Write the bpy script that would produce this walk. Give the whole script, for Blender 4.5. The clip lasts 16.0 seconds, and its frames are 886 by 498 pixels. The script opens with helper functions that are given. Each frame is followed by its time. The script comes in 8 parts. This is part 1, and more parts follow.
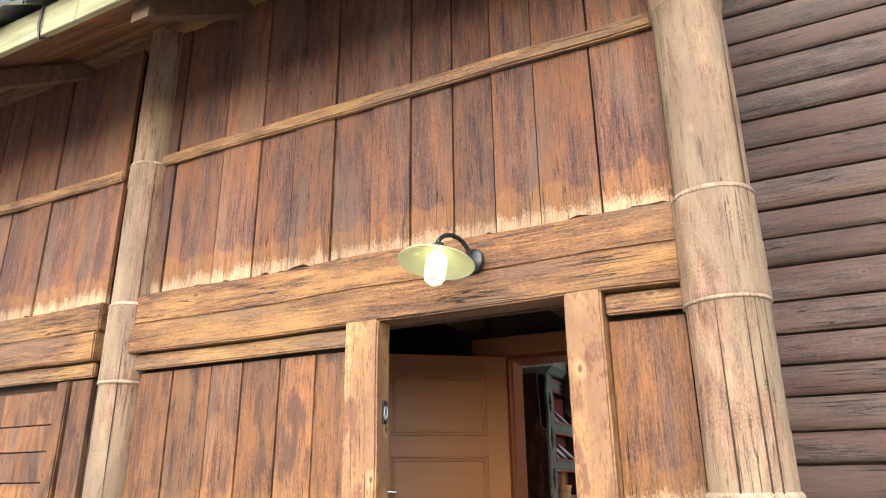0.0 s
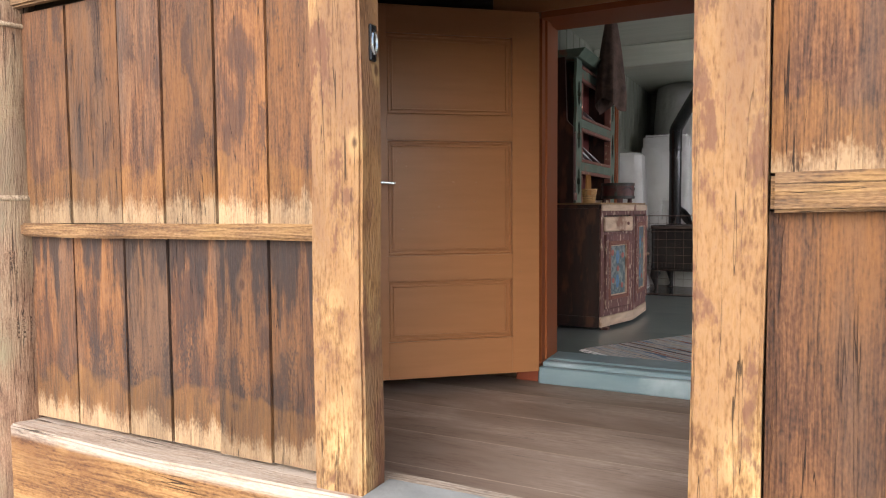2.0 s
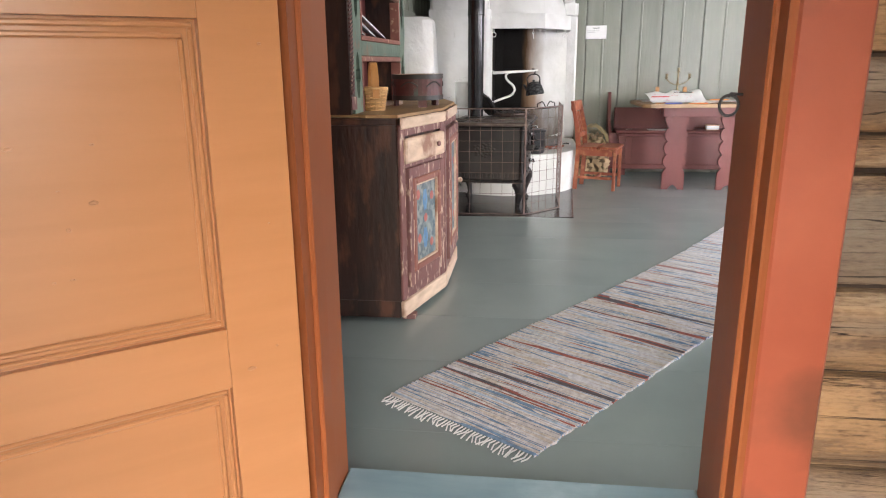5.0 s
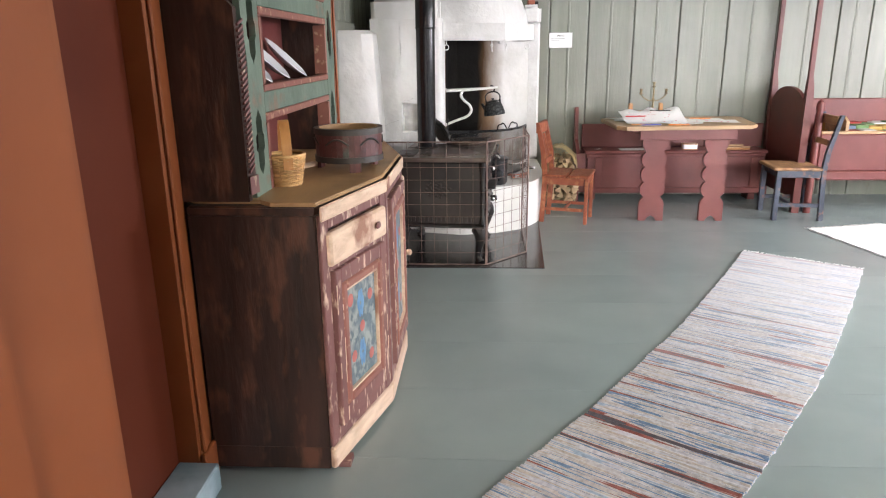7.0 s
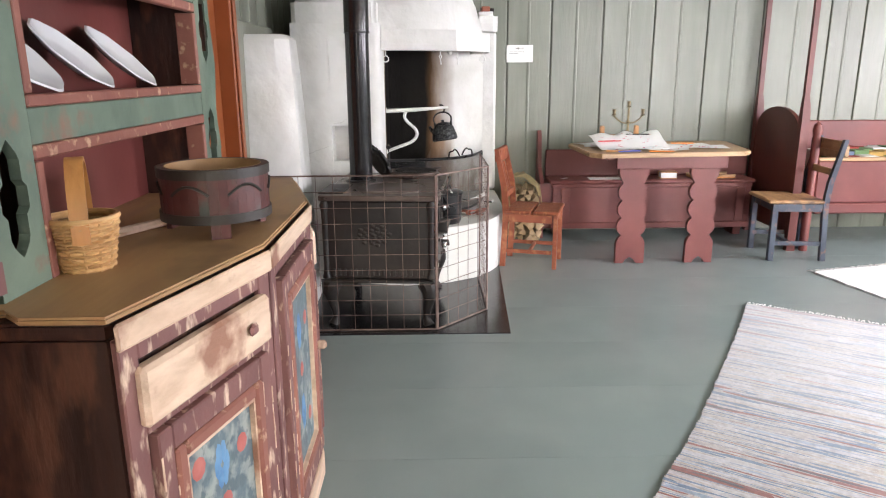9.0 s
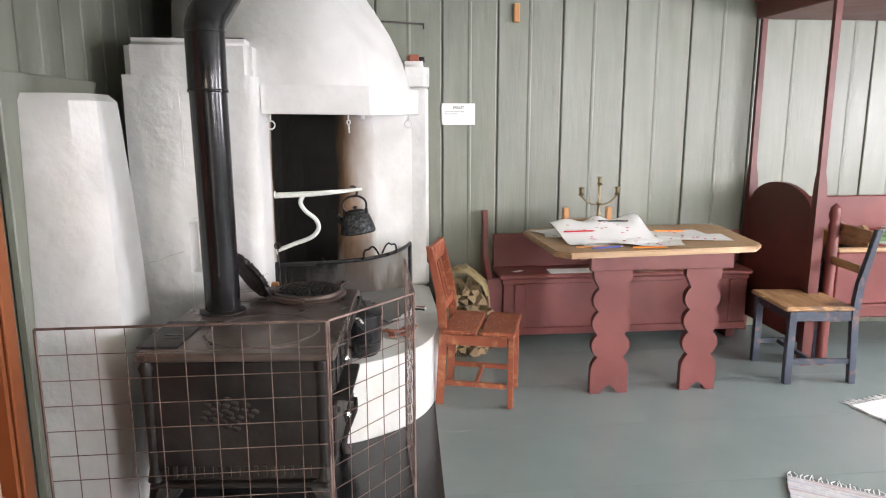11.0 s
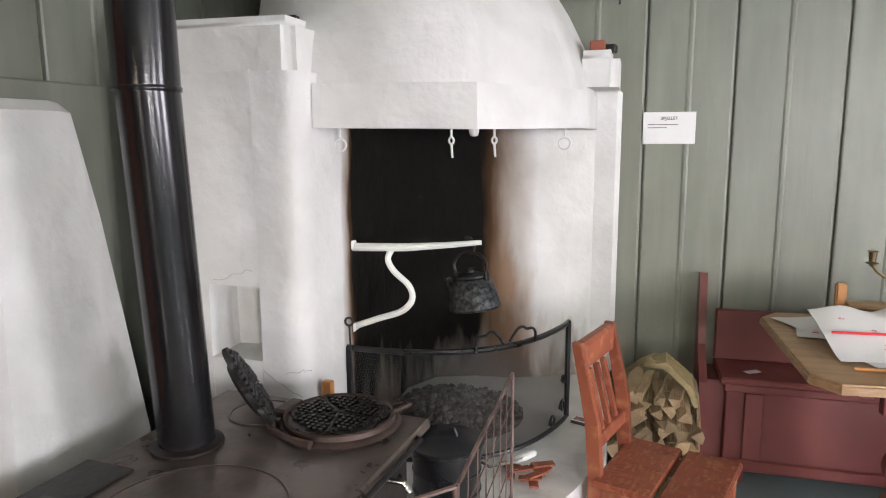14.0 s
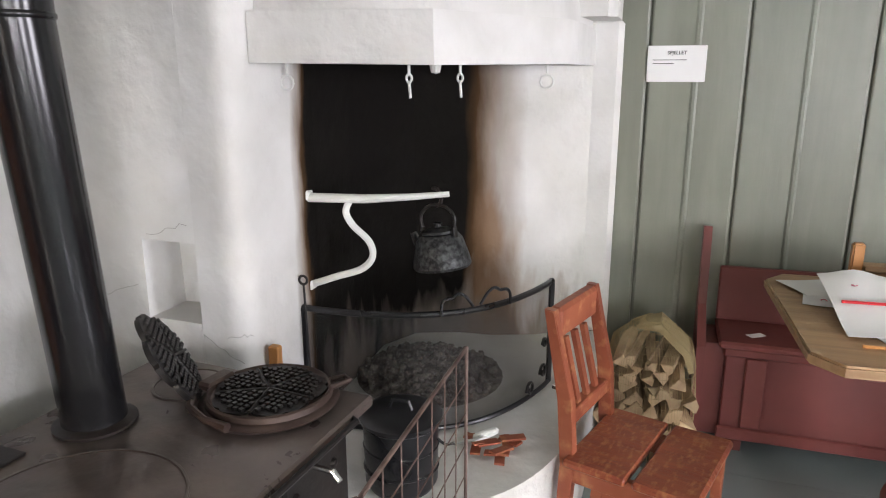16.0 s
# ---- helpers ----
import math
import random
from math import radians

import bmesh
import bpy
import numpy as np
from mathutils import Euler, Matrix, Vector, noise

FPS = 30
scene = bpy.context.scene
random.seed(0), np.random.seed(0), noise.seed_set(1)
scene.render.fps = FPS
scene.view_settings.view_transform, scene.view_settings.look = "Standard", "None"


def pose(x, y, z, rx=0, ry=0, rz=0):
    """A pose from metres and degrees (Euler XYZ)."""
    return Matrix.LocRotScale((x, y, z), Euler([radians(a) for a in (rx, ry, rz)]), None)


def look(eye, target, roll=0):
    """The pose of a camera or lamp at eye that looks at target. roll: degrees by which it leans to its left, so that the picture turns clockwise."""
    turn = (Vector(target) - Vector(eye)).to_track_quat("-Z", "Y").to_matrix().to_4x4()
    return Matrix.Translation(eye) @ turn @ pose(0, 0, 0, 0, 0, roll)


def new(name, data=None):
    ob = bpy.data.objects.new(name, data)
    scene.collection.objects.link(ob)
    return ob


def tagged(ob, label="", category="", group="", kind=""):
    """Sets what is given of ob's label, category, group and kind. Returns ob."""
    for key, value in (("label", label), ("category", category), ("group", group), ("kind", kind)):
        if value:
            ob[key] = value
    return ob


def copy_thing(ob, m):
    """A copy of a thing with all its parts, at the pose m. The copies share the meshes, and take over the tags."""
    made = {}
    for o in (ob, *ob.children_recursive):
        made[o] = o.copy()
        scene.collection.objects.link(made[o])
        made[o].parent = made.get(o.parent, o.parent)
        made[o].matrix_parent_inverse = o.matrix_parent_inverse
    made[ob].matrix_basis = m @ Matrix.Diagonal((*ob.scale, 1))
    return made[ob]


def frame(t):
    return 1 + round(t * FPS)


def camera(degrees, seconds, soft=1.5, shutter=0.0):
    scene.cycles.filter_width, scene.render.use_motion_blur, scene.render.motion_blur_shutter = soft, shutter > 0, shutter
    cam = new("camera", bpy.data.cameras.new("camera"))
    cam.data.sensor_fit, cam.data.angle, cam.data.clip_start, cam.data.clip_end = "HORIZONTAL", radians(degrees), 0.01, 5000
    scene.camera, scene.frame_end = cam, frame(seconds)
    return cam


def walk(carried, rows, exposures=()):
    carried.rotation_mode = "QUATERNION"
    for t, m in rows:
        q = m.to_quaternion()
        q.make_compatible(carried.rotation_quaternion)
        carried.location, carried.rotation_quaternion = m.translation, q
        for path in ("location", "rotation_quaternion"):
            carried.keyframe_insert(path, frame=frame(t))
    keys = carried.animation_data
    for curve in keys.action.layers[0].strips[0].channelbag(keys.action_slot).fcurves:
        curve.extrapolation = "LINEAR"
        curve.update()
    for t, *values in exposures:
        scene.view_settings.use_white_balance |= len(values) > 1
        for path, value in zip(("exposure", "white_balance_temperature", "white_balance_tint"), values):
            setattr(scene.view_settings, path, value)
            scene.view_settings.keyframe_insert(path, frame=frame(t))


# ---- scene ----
cam = camera(65.6, 16.0, soft=1.1)
PATH = [
    (0, (0.005, 0.106, 1.048), (-0.847, 1.794, 1.699), -0.6),
    (0.5, (-0.065, 0.141, 1.006), (-0.966, 1.847, 1.534), -0.5),
    (1, (-0.221, 0.329, 0.984), (-1.159, 2.055, 1.355), -0.4),
    (1.5, (-0.434, 0.6, 0.948), (-1.385, 2.353, 1.103), -0.4),
    (2, (-0.561, 1.075, 0.89), (-1.462, 2.856, 0.776), -0.4),
    (2.5, (-0.691, 1.441, 0.891), (-1.403, 3.279, 0.552), -0.6),
    (3, (-0.884, 1.835, 0.912), (-1.430, 3.739, 0.490), -0.4),
    (3.5, (-0.999, 2.244, 0.973), (-1.373, 4.149, 0.491), -0.4),
    (4, (-1.065, 2.568, 1.066), (-1.34, 4.486, 0.569), -0.5),
    (4.2, (-1.11, 2.668, 1.083), (-1.364, 4.587, 0.58), -0.4),
    (6.3, (-1.343, 3.748, 1.348), (-1.573, 5.657, 0.795), -0.6),
    (6.5, (-1.358, 3.802, 1.38), (-1.557, 5.713, 0.822), -0.6),
    (7, (-1.297, 4.041, 1.369), (-1.409, 5.958, 0.811), -0.7),
    (7.5, (-1.253, 4.292, 1.368), (-1.296, 6.217, 0.825), -0.6),
    (8, (-1.291, 4.499, 1.363), (-1.312, 6.429, 0.84), -0.4),
    (8.5, (-1.303, 4.654, 1.36), (-1.31, 6.586, 0.841), -0.4),
    (9, (-1.278, 5.003, 1.302), (-1.252, 6.94, 0.802), -0.4),
    (9.5, (-1.241, 5.426, 1.332), (-1.16, 7.379, 0.912), -0.2),
    (10, (-1.229, 5.742, 1.391), (-1.064, 7.694, 0.987), -0.1),
    (10.2, (-1.228, 5.864, 1.41), (-1.02, 7.812, 1.008), 0.0),
    (12.3, (-0.839, 6.907, 1.422), (-0.834, 8.879, 1.093), -0.3),
    (12.5, (-0.82, 6.98, 1.425), (-0.892, 8.952, 1.097), -0.3),
    (13, (-0.746, 7.19, 1.421), (-0.993, 9.147, 1.09), -0.3),
    (13.5, (-0.679, 7.401, 1.424), (-1.086, 9.333, 1.1), -0.5),
    (14, (-0.708, 7.582, 1.409), (-1.241, 9.482, 1.083), -0.3),
    (14.5, (-0.76, 7.742, 1.427), (-1.348, 9.624, 1.091), -0.1),
    (15, (-0.754, 7.828, 1.427), (-1.358, 9.701, 1.068), -0.1),
    (15.5, (-0.698, 7.871, 1.427), (-1.299, 9.726, 0.984), -0.0),
    (16, (-0.601, 7.853, 1.414), (-1.193, 9.696, 0.91), -0.1),
]
# stops of the picture along the walk
EXPOSURES = [(0, 0.9), (1.0, 0.6), (2.0, 0.58), (3.0, 1.2), (4.0, 1.72), (6.3, 2.1), (10.2, 2.15), (12.3, 2.0), (16, 1.8)]
walk(cam, [(t, look(eye, target, roll)) for t, eye, target, roll in PATH], EXPOSURES)
# ---- world, sun, exposure ----
world = bpy.data.worlds.new("world")
scene.world = world
world.use_nodes = True
sky = world.node_tree.nodes.new("ShaderNodeTexSky")
sky.sky_type, sky.sun_disc = "NISHITA", False
sky.sun_elevation, sky.sun_rotation = radians(26), radians(175)
world.node_tree.nodes["Background"].inputs[1].default_value = 0.15
world.node_tree.links.new(sky.outputs[0], world.node_tree.nodes["Background"].inputs[0])


def lamp(name, kind, energy, colour, m, **more):
    data = bpy.data.lights.new(name, kind)
    data.energy, data.color = energy, colour
    for key, value in more.items():
        if key == "size":
            data.size = value
        if key == "size_y":
            data.shape, data.size_y = "RECTANGLE", value
        if key == "angle":
            data.angle = value
    ob = new(name, data)
    ob.matrix_world = m
    return ob


lamp("sun", "SUN", 4.6, (1.0, 0.97, 0.95), look((1.2, -14, 6.8), (0, 0, 0)), angle=radians(80))
# daylight through the room's windows: two in the east wall, two in the south wall
WIN_E = [(5.6, 6.6), (8.0, 9.0)]
WIN_S = [(1.15, 2.05), (2.65, 3.45)]
WZ0, WZ1 = 0.85, 1.95
for a, b in WIN_E:
    lamp("window_light", "AREA", 24.5, (0.99, 0.955, 1.06), look((3.92, (a + b) / 2, (WZ0 + WZ1) / 2), (0, (a + b) / 2, 1.2)), size=0.95, size_y=1.0)
for a, b in WIN_S:
    lamp("window_light", "AREA", 21, (0.99, 0.955, 1.04), look(((a + b) / 2, 4.5, (WZ0 + WZ1) / 2), ((a + b) / 2, 9, 1.2)), size=0.85, size_y=1.0)


# ---- materials ----
def material(name, dark, light, stretch=(1, 1, 1), scale=6.0, rough=0.6, metal=0.0, bump=0.2, blotch=None, amount=0.4, blotch_scale=1.6,
             rnd=0.12, fine=4.0, detail=6.0, ramp=(0.3, 0.7), edge=0.08, sheen_rough=0.15, distort=0.3, coat=0.0, blotch_stretch=None):
    """A surface of two colours by stretched noise, with blotches of a third at a larger scale, small brightness steps from piece to piece, and relief."""
    m = bpy.data.materials.new(name)
    m.use_nodes = True
    nt = m.node_tree
    L = nt.links.new
    b = nt.nodes["Principled BSDF"]
    tc, oi = nt.nodes.new("ShaderNodeTexCoord"), nt.nodes.new("ShaderNodeObjectInfo")
    add = nt.nodes.new("ShaderNodeVectorMath")
    mul = nt.nodes.new("ShaderNodeMath")
    mul.operation = "MULTIPLY"
    mul.inputs[1].default_value = 37.0
    L(oi.outputs["Random"], mul.inputs[0])
    L(tc.outputs["Object"], add.inputs[0])
    L(mul.outputs[0], add.inputs[1])
    mp = nt.nodes.new("ShaderNodeMapping")
    mp.inputs["Scale"].default_value = stretch
    L(add.outputs[0], mp.inputs[0])
    n1 = nt.nodes.new("ShaderNodeTexNoise")
    n1.inputs["Scale"].default_value, n1.inputs["Detail"].default_value, n1.inputs["Distortion"].default_value = scale, detail, distort
    L(mp.outputs[0], n1.inputs["Vector"])
    r = nt.nodes.new("ShaderNodeValToRGB")
    r.color_ramp.elements[0].position, r.color_ramp.elements[1].position = ramp
    r.color_ramp.elements[0].color, r.color_ramp.elements[1].color = (*dark, 1), (*light, 1)
    L(n1.outputs[0], r.inputs[0])
    out = r.outputs[0]
    n3 = nt.nodes.new("ShaderNodeTexNoise")
    n3.inputs["Scale"].default_value, n3.inputs["Detail"].default_value = scale * fine, 4
    L(mp.outputs[0], n3.inputs["Vector"])
    if blotch:
        n2 = nt.nodes.new("ShaderNodeTexNoise")
        n2.inputs["Scale"].default_value, n2.inputs["Detail"].default_value = blotch_scale, 7
        if blotch_stretch:
            mp2 = nt.nodes.new("ShaderNodeMapping")
            mp2.inputs["Scale"].default_value = blotch_stretch
            L(add.outputs[0], mp2.inputs[0])
            L(mp2.outputs[0], n2.inputs["Vector"])
        else:
            L(add.outputs[0], n2.inputs["Vector"])
        cut = nt.nodes.new("ShaderNodeMapRange")
        cut.inputs["From Min"].default_value = 0.62 - amount * 0.4
        cut.inputs["From Max"].default_value = 0.62 - amount * 0.4 + edge
        L(n2.outputs[0], cut.inputs[0])
        mix = nt.nodes.new("ShaderNodeMix")
        mix.data_type = "RGBA"
        mix.inputs[7].default_value = (*blotch, 1)
        L(cut.outputs[0], mix.inputs[0])
        L(out, mix.inputs[6])
        out = mix.outputs[2]
    if rnd:
        mr = nt.nodes.new("ShaderNodeMapRange")
        mr.inputs["To Min"].default_value, mr.inputs["To Max"].default_value = 1 - rnd, 1 + rnd
        L(oi.outputs["Random"], mr.inputs[0])
        hs = nt.nodes.new("ShaderNodeHueSaturation")
        L(mr.outputs[0], hs.inputs["Value"])
        L(out, hs.inputs["Color"])
        out = hs.outputs[0]
    L(out, b.inputs["Base Color"])
    rr = nt.nodes.new("ShaderNodeMapRange")
    rr.inputs["To Min"].default_value, rr.inputs["To Max"].default_value = max(0.03, rough - sheen_rough), min(1, rough + sheen_rough)
    L(n1.outputs[0], rr.inputs[0])
    L(rr.outputs[0], b.inputs["Roughness"])
    b.inputs["Metallic"].default_value = metal
    b.inputs["Coat Weight"].default_value = coat
    if bump:
        sm = nt.nodes.new("ShaderNodeMath")
        L(n1.outputs[0], sm.inputs[0])
        L(n3.outputs[0], sm.inputs[1])
        bp = nt.nodes.new("ShaderNodeBump")
        bp.inputs["Strength"].default_value, bp.inputs["Distance"].default_value = bump, 0.01
        L(sm.outputs[0], bp.inputs["Height"])
        L(bp.outputs[0], b.inputs["Normal"])
    return m


GV, GH = (9, 9, 0.5), (0.5, 9, 9)  # grain up, grain along x
GY = (9, 0.5, 9)
M_DARK = material("dark_timber", (0.02, 0.011, 0.006), (0.075, 0.04, 0.02), GH, 5, 0.8, bump=0.5, rnd=0.2)
M_ORANGE = material("orange_paint", (0.39, 0.172, 0.070), (0.43, 0.193, 0.082), (0.5, 5, 5), 5, 0.33, bump=0.03, rnd=0.03, sheen_rough=0.03)
M_FRAME = material("brown_orange_paint", (0.245, 0.07, 0.023), (0.31, 0.094, 0.033), (1, 1, 1), 3, 0.38, bump=0.06, rnd=0.04)
M_DOORDARK = material("dark_red_brown_paint", (0.10, 0.020, 0.008), (0.135, 0.029, 0.011), (1, 1, 1), 3, 0.55, bump=0.05, rnd=0.03)
for m in (M_FRAME, M_DOORDARK):
    m.node_tree.nodes["Principled BSDF"].inputs["Specular IOR Level"].default_value = 0.2
M_RED = material("red_paint", (0.31, 0.07, 0.034), (0.40, 0.10, 0.048), (1, 1, 1), 4, 0.42, bump=0.15, rnd=0.05, blotch=(0.2, 0.06, 0.03), amount=0.15)
M_RUST = material("rust_red_paint", (0.135, 0.031, 0.027), (0.185, 0.048, 0.040), (1, 1, 1), 4, 0.45, bump=0.1, rnd=0.05, blotch=(0.12, 0.034, 0.03), amount=0.25, edge=0.3)
M_BLUE = material("blue_paint", (0.17, 0.26, 0.30), (0.26, 0.36, 0.40), (1, 3, 3), 3, 0.35, bump=0.1, rnd=0.05, blotch=(0.42, 0.52, 0.56), amount=0.12)
M_FLOOR = material("grey_green_floor", (0.225, 0.268, 0.268), (0.262, 0.306, 0.30), (1, 1, 1), 2, 0.22, bump=0.02, rnd=0.03, blotch=(0.25, 0.295, 0.293), amount=0.4, edge=0.6, sheen_rough=0.06)
M_GREEN = material("green_panel", (0.184, 0.193, 0.153), (0.232, 0.241, 0.194), (3, 3, 0.4), 4, 0.4, bump=0.12, rnd=0.05, blotch=(0.27, 0.29, 0.235), amount=0.25, edge=0.4, blotch_stretch=(2, 2, 0.4))
M_CEIL = material("ceiling_paint", (0.50, 0.52, 0.43), (0.6, 0.61, 0.52), GH, 3, 0.6, bump=0.1, rnd=0.03)
M_PLASTER = material("lime_plaster", (0.64, 0.63, 0.60), (0.79, 0.78, 0.76), (1, 1, 1), 4, 0.8, bump=0.7, rnd=0.0, blotch=(0.58, 0.57, 0.50), amount=0.25, blotch_scale=1.3, edge=0.4)
M_IRON = material("cast_iron", (0.018, 0.017, 0.017), (0.048, 0.043, 0.040), (1, 1, 1), 5, 0.45, metal=0.5, bump=0.25, rnd=0.05, blotch=(0.055, 0.036, 0.028), amount=0.25, edge=0.3)
M_IRON_TOP = material("worn_stove_top", (0.085, 0.071, 0.067), (0.195, 0.155, 0.138), (1, 1, 1), 7, 0.31, metal=0.45, bump=0.15, rnd=0.05, blotch=(0.13, 0.095, 0.075), amount=0.4, edge=0.4)
M_LID = material("worn_ring_lid", (0.10, 0.078, 0.068), (0.20, 0.155, 0.135), (1, 1, 1), 9, 0.34, metal=0.45, bump=0.12, rnd=0.05, blotch=(0.13, 0.095, 0.08), amount=0.35, edge=0.3)
M_RIM = material("rubbed_iron_edge", (0.13, 0.11, 0.10), (0.24, 0.21, 0.19), (1, 1, 1), 20, 0.35, metal=0.8, bump=0.05, rnd=0.0)
M_BLACK = material("black_enamel", (0.012, 0.012, 0.013), (0.02, 0.02, 0.022), (1, 1, 1), 4, 0.3, bump=0.03, rnd=0.0)
M_PIPE = material("stove_pipe", (0.008, 0.008, 0.009), (0.014, 0.014, 0.015), (1, 1, 1), 4, 0.2, metal=0.0, bump=0.015, rnd=0.0, sheen_rough=0.04)
M_MAT = material("black_floor_plate", (0.012, 0.012, 0.013), (0.02, 0.02, 0.021), (1, 1, 1), 4, 0.2, bump=0.02, rnd=0.0, sheen_rough=0.06)
M_WIRE = material("rusty_wire", (0.10, 0.06, 0.05), (0.28, 0.2, 0.17), (1, 1, 1), 14, 0.5, metal=0.5, bump=0.1, rnd=0.0)
M_CHROME = material("chrome", (0.6, 0.6, 0.6), (0.75, 0.75, 0.74), (1, 1, 1), 8, 0.25, metal=1.0, bump=0.02, rnd=0.0)
M_BRASS = material("aged_brass", (0.20, 0.15, 0.08), (0.40, 0.32, 0.18), (1, 1, 1), 12, 0.35, metal=1.0, bump=0.05, rnd=0.0)
M_WHITE = material("white_paint", (0.72, 0.72, 0.68), (0.8, 0.8, 0.77), (1, 1, 1), 8, 0.5, bump=0.15, rnd=0.0)
M_CHINA = material("white_china", (0.78, 0.79, 0.8), (0.84, 0.84, 0.84), (1, 1, 1), 5, 0.12, bump=0.0, rnd=0.0, sheen_rough=0.04)
M_PAPER = material("paper", (0.82, 0.81, 0.80), (0.87, 0.86, 0.85), (1, 1, 1), 6, 0.8, bump=0.05, rnd=0.05)
M_CAB_SIDE = material("dark_cabinet_side", (0.012, 0.006, 0.004), (0.052, 0.018, 0.011), (3.5, 3.5, 0.7), 4, 0.45, bump=0.25, rnd=0.0, blotch=(0.11, 0.042, 0.024), amount=0.20, edge=0.14, blotch_scale=11, blotch_stretch=(1.6, 1.6, 0.5))
M_CAB = material("worn_cabinet_paint", (0.14, 0.058, 0.055), (0.22, 0.10, 0.09), (1, 1, 1), 5, 0.6, bump=0.35, rnd=0.0, blotch=(0.66, 0.50, 0.38), amount=0.14, edge=0.14, blotch_scale=30.0, blotch_stretch=(1.5, 1.5, 0.5))
M_BARE = material("bare_worn_pine", (0.52, 0.365, 0.255), (0.76, 0.58, 0.44), (7, 0.7, 7), 4, 0.65, bump=0.3, rnd=0.04, blotch=(0.30, 0.15, 0.10), amount=0.16, edge=0.08, blotch_scale=5)
M_CABTOP = material("worn_top", (0.36, 0.205, 0.092), (0.47, 0.29, 0.14), (4, 0.5, 4), 5, 0.5, bump=0.08, rnd=0.0, blotch=(0.13, 0.07, 0.035), amount=0.2, edge=0.3, blotch_scale=4)
M_SALMON = material("salmon_paint", (0.21, 0.075, 0.055), (0.30, 0.12, 0.088), (1, 1, 1), 6, 0.55, bump=0.2, rnd=0.05, blotch=(0.55, 0.36, 0.24), amount=0.03, edge=0.10, blotch_scale=30)
M_VERDI = material("faded_green_paint", (0.085, 0.125, 0.095), (0.17, 0.225, 0.17), (1, 1, 1), 6, 0.6, bump=0.3, rnd=0.0, blotch=(0.22, 0.13, 0.09), amount=0.12, edge=0.1, blotch_scale=8)
M_FLOWER = material("flower_painting", (0.12, 0.17, 0.19), (0.30, 0.33, 0.31), (1, 1, 0.7), 22, 0.6, bump=0.2, rnd=0.0, blotch=(0.10, 0.14, 0.16), amount=0.34, edge=0.10, blotch_scale=30, ramp=(0.42, 0.58))
M_ROSE = material("rose_paint", (0.40, 0.09, 0.08), (0.5, 0.17, 0.14), (1, 1, 1), 20, 0.6, bump=0.1, rnd=0.0)
M_PINE = material("table_pine", (0.30, 0.175, 0.085), (0.48, 0.315, 0.175), (0.6, 8, 8), 4, 0.45, bump=0.15, rnd=0.03, blotch=(0.30, 0.16, 0.07), amount=0.2, edge=0.3)
M_CHAIR = material("worn_red_chair", (0.21, 0.05, 0.025), (0.33, 0.095, 0.045), (1, 1, 1), 6, 0.5, bump=0.2, rnd=0.05, blotch=(0.44, 0.19, 0.085), amount=0.22, edge=0.22, blotch_scale=24)
M_SEAT = material("worn_seat", (0.20, 0.042, 0.022), (0.32, 0.09, 0.042), (2, 5, 5), 4, 0.42, bump=0.3, rnd=0.06, blotch=(0.46, 0.21, 0.09), amount=0.30, edge=0.30, blotch_scale=44, blotch_stretch=(1.6, 0.7, 1))
M_CHAIRB = material("worn_blue_chair", (0.030, 0.038, 0.058), (0.065, 0.078, 0.105), (1, 1, 1), 6, 0.5, bump=0.2, rnd=0.0, blotch=(0.20, 0.10, 0.07), amount=0.14, edge=0.15, blotch_scale=20)
M_SEATB = material("rubbed_seat", (0.26, 0.12, 0.05), (0.50, 0.30, 0.15), (5, 1, 5), 5, 0.5, bump=0.3, rnd=0.0, blotch=(0.12, 0.07, 0.05), amount=0.2, edge=0.1, blotch_scale=6)
M_WICKER = material("wicker", (0.42, 0.22, 0.08), (0.70, 0.45, 0.21), (1, 1, 1), 18, 0.55, bump=0.2, rnd=0.15)
M_BENT = material("bent_wood", (0.45, 0.20, 0.06), (0.58, 0.28, 0.09), GV, 4, 0.4, bump=0.1, rnd=0.0)
M_TUB = material("painted_tub", (0.05, 0.016, 0.014), (0.13, 0.034, 0.029), (1, 1, 1), 9, 0.5, bump=0.3, rnd=0.0, blotch=(0.06, 0.07, 0.055), amount=0.14, edge=0.1, blotch_scale=9)
M_TUBBAND = material("tub_band", (0.016, 0.014, 0.012), (0.045, 0.036, 0.028), (1, 1, 1), 9, 0.5, bump=0.2, rnd=0.0)
M_FIREWOOD = material("firewood", (0.30, 0.20, 0.11), (0.52, 0.39, 0.24), (1, 1, 1), 9, 0.7, bump=0.3, rnd=0.25)
M_NET = material("net_sack", (0.30, 0.23, 0.11), (0.44, 0.35, 0.18), (1, 1, 1), 9, 0.6, bump=0.2, rnd=0.0)
M_CHAR = material("ash", (0.13, 0.105, 0.09), (0.42, 0.37, 0.33), (1, 1, 1), 25, 0.9, bump=0.8, rnd=0.2)
M_STONE = material("stone_step", (0.24, 0.24, 0.23), (0.42, 0.42, 0.41), (1, 1, 1), 5, 0.8, bump=0.5, rnd=0.1, blotch=(0.3, 0.27, 0.22), amount=0.3, edge=0.3)
M_GRASS = material("pale_gravel", (0.26, 0.25, 0.24), (0.44, 0.43, 0.41), (1, 1, 1), 14, 0.9, bump=0.8, rnd=0.0, blotch=(0.30, 0.28, 0.25), amount=0.3, edge=0.3)
M_LEAF = material("leaf", (0.05, 0.10, 0.02), (0.10, 0.17, 0.04), (1, 1, 1), 4, 0.6, bump=0.0, rnd=0.1)
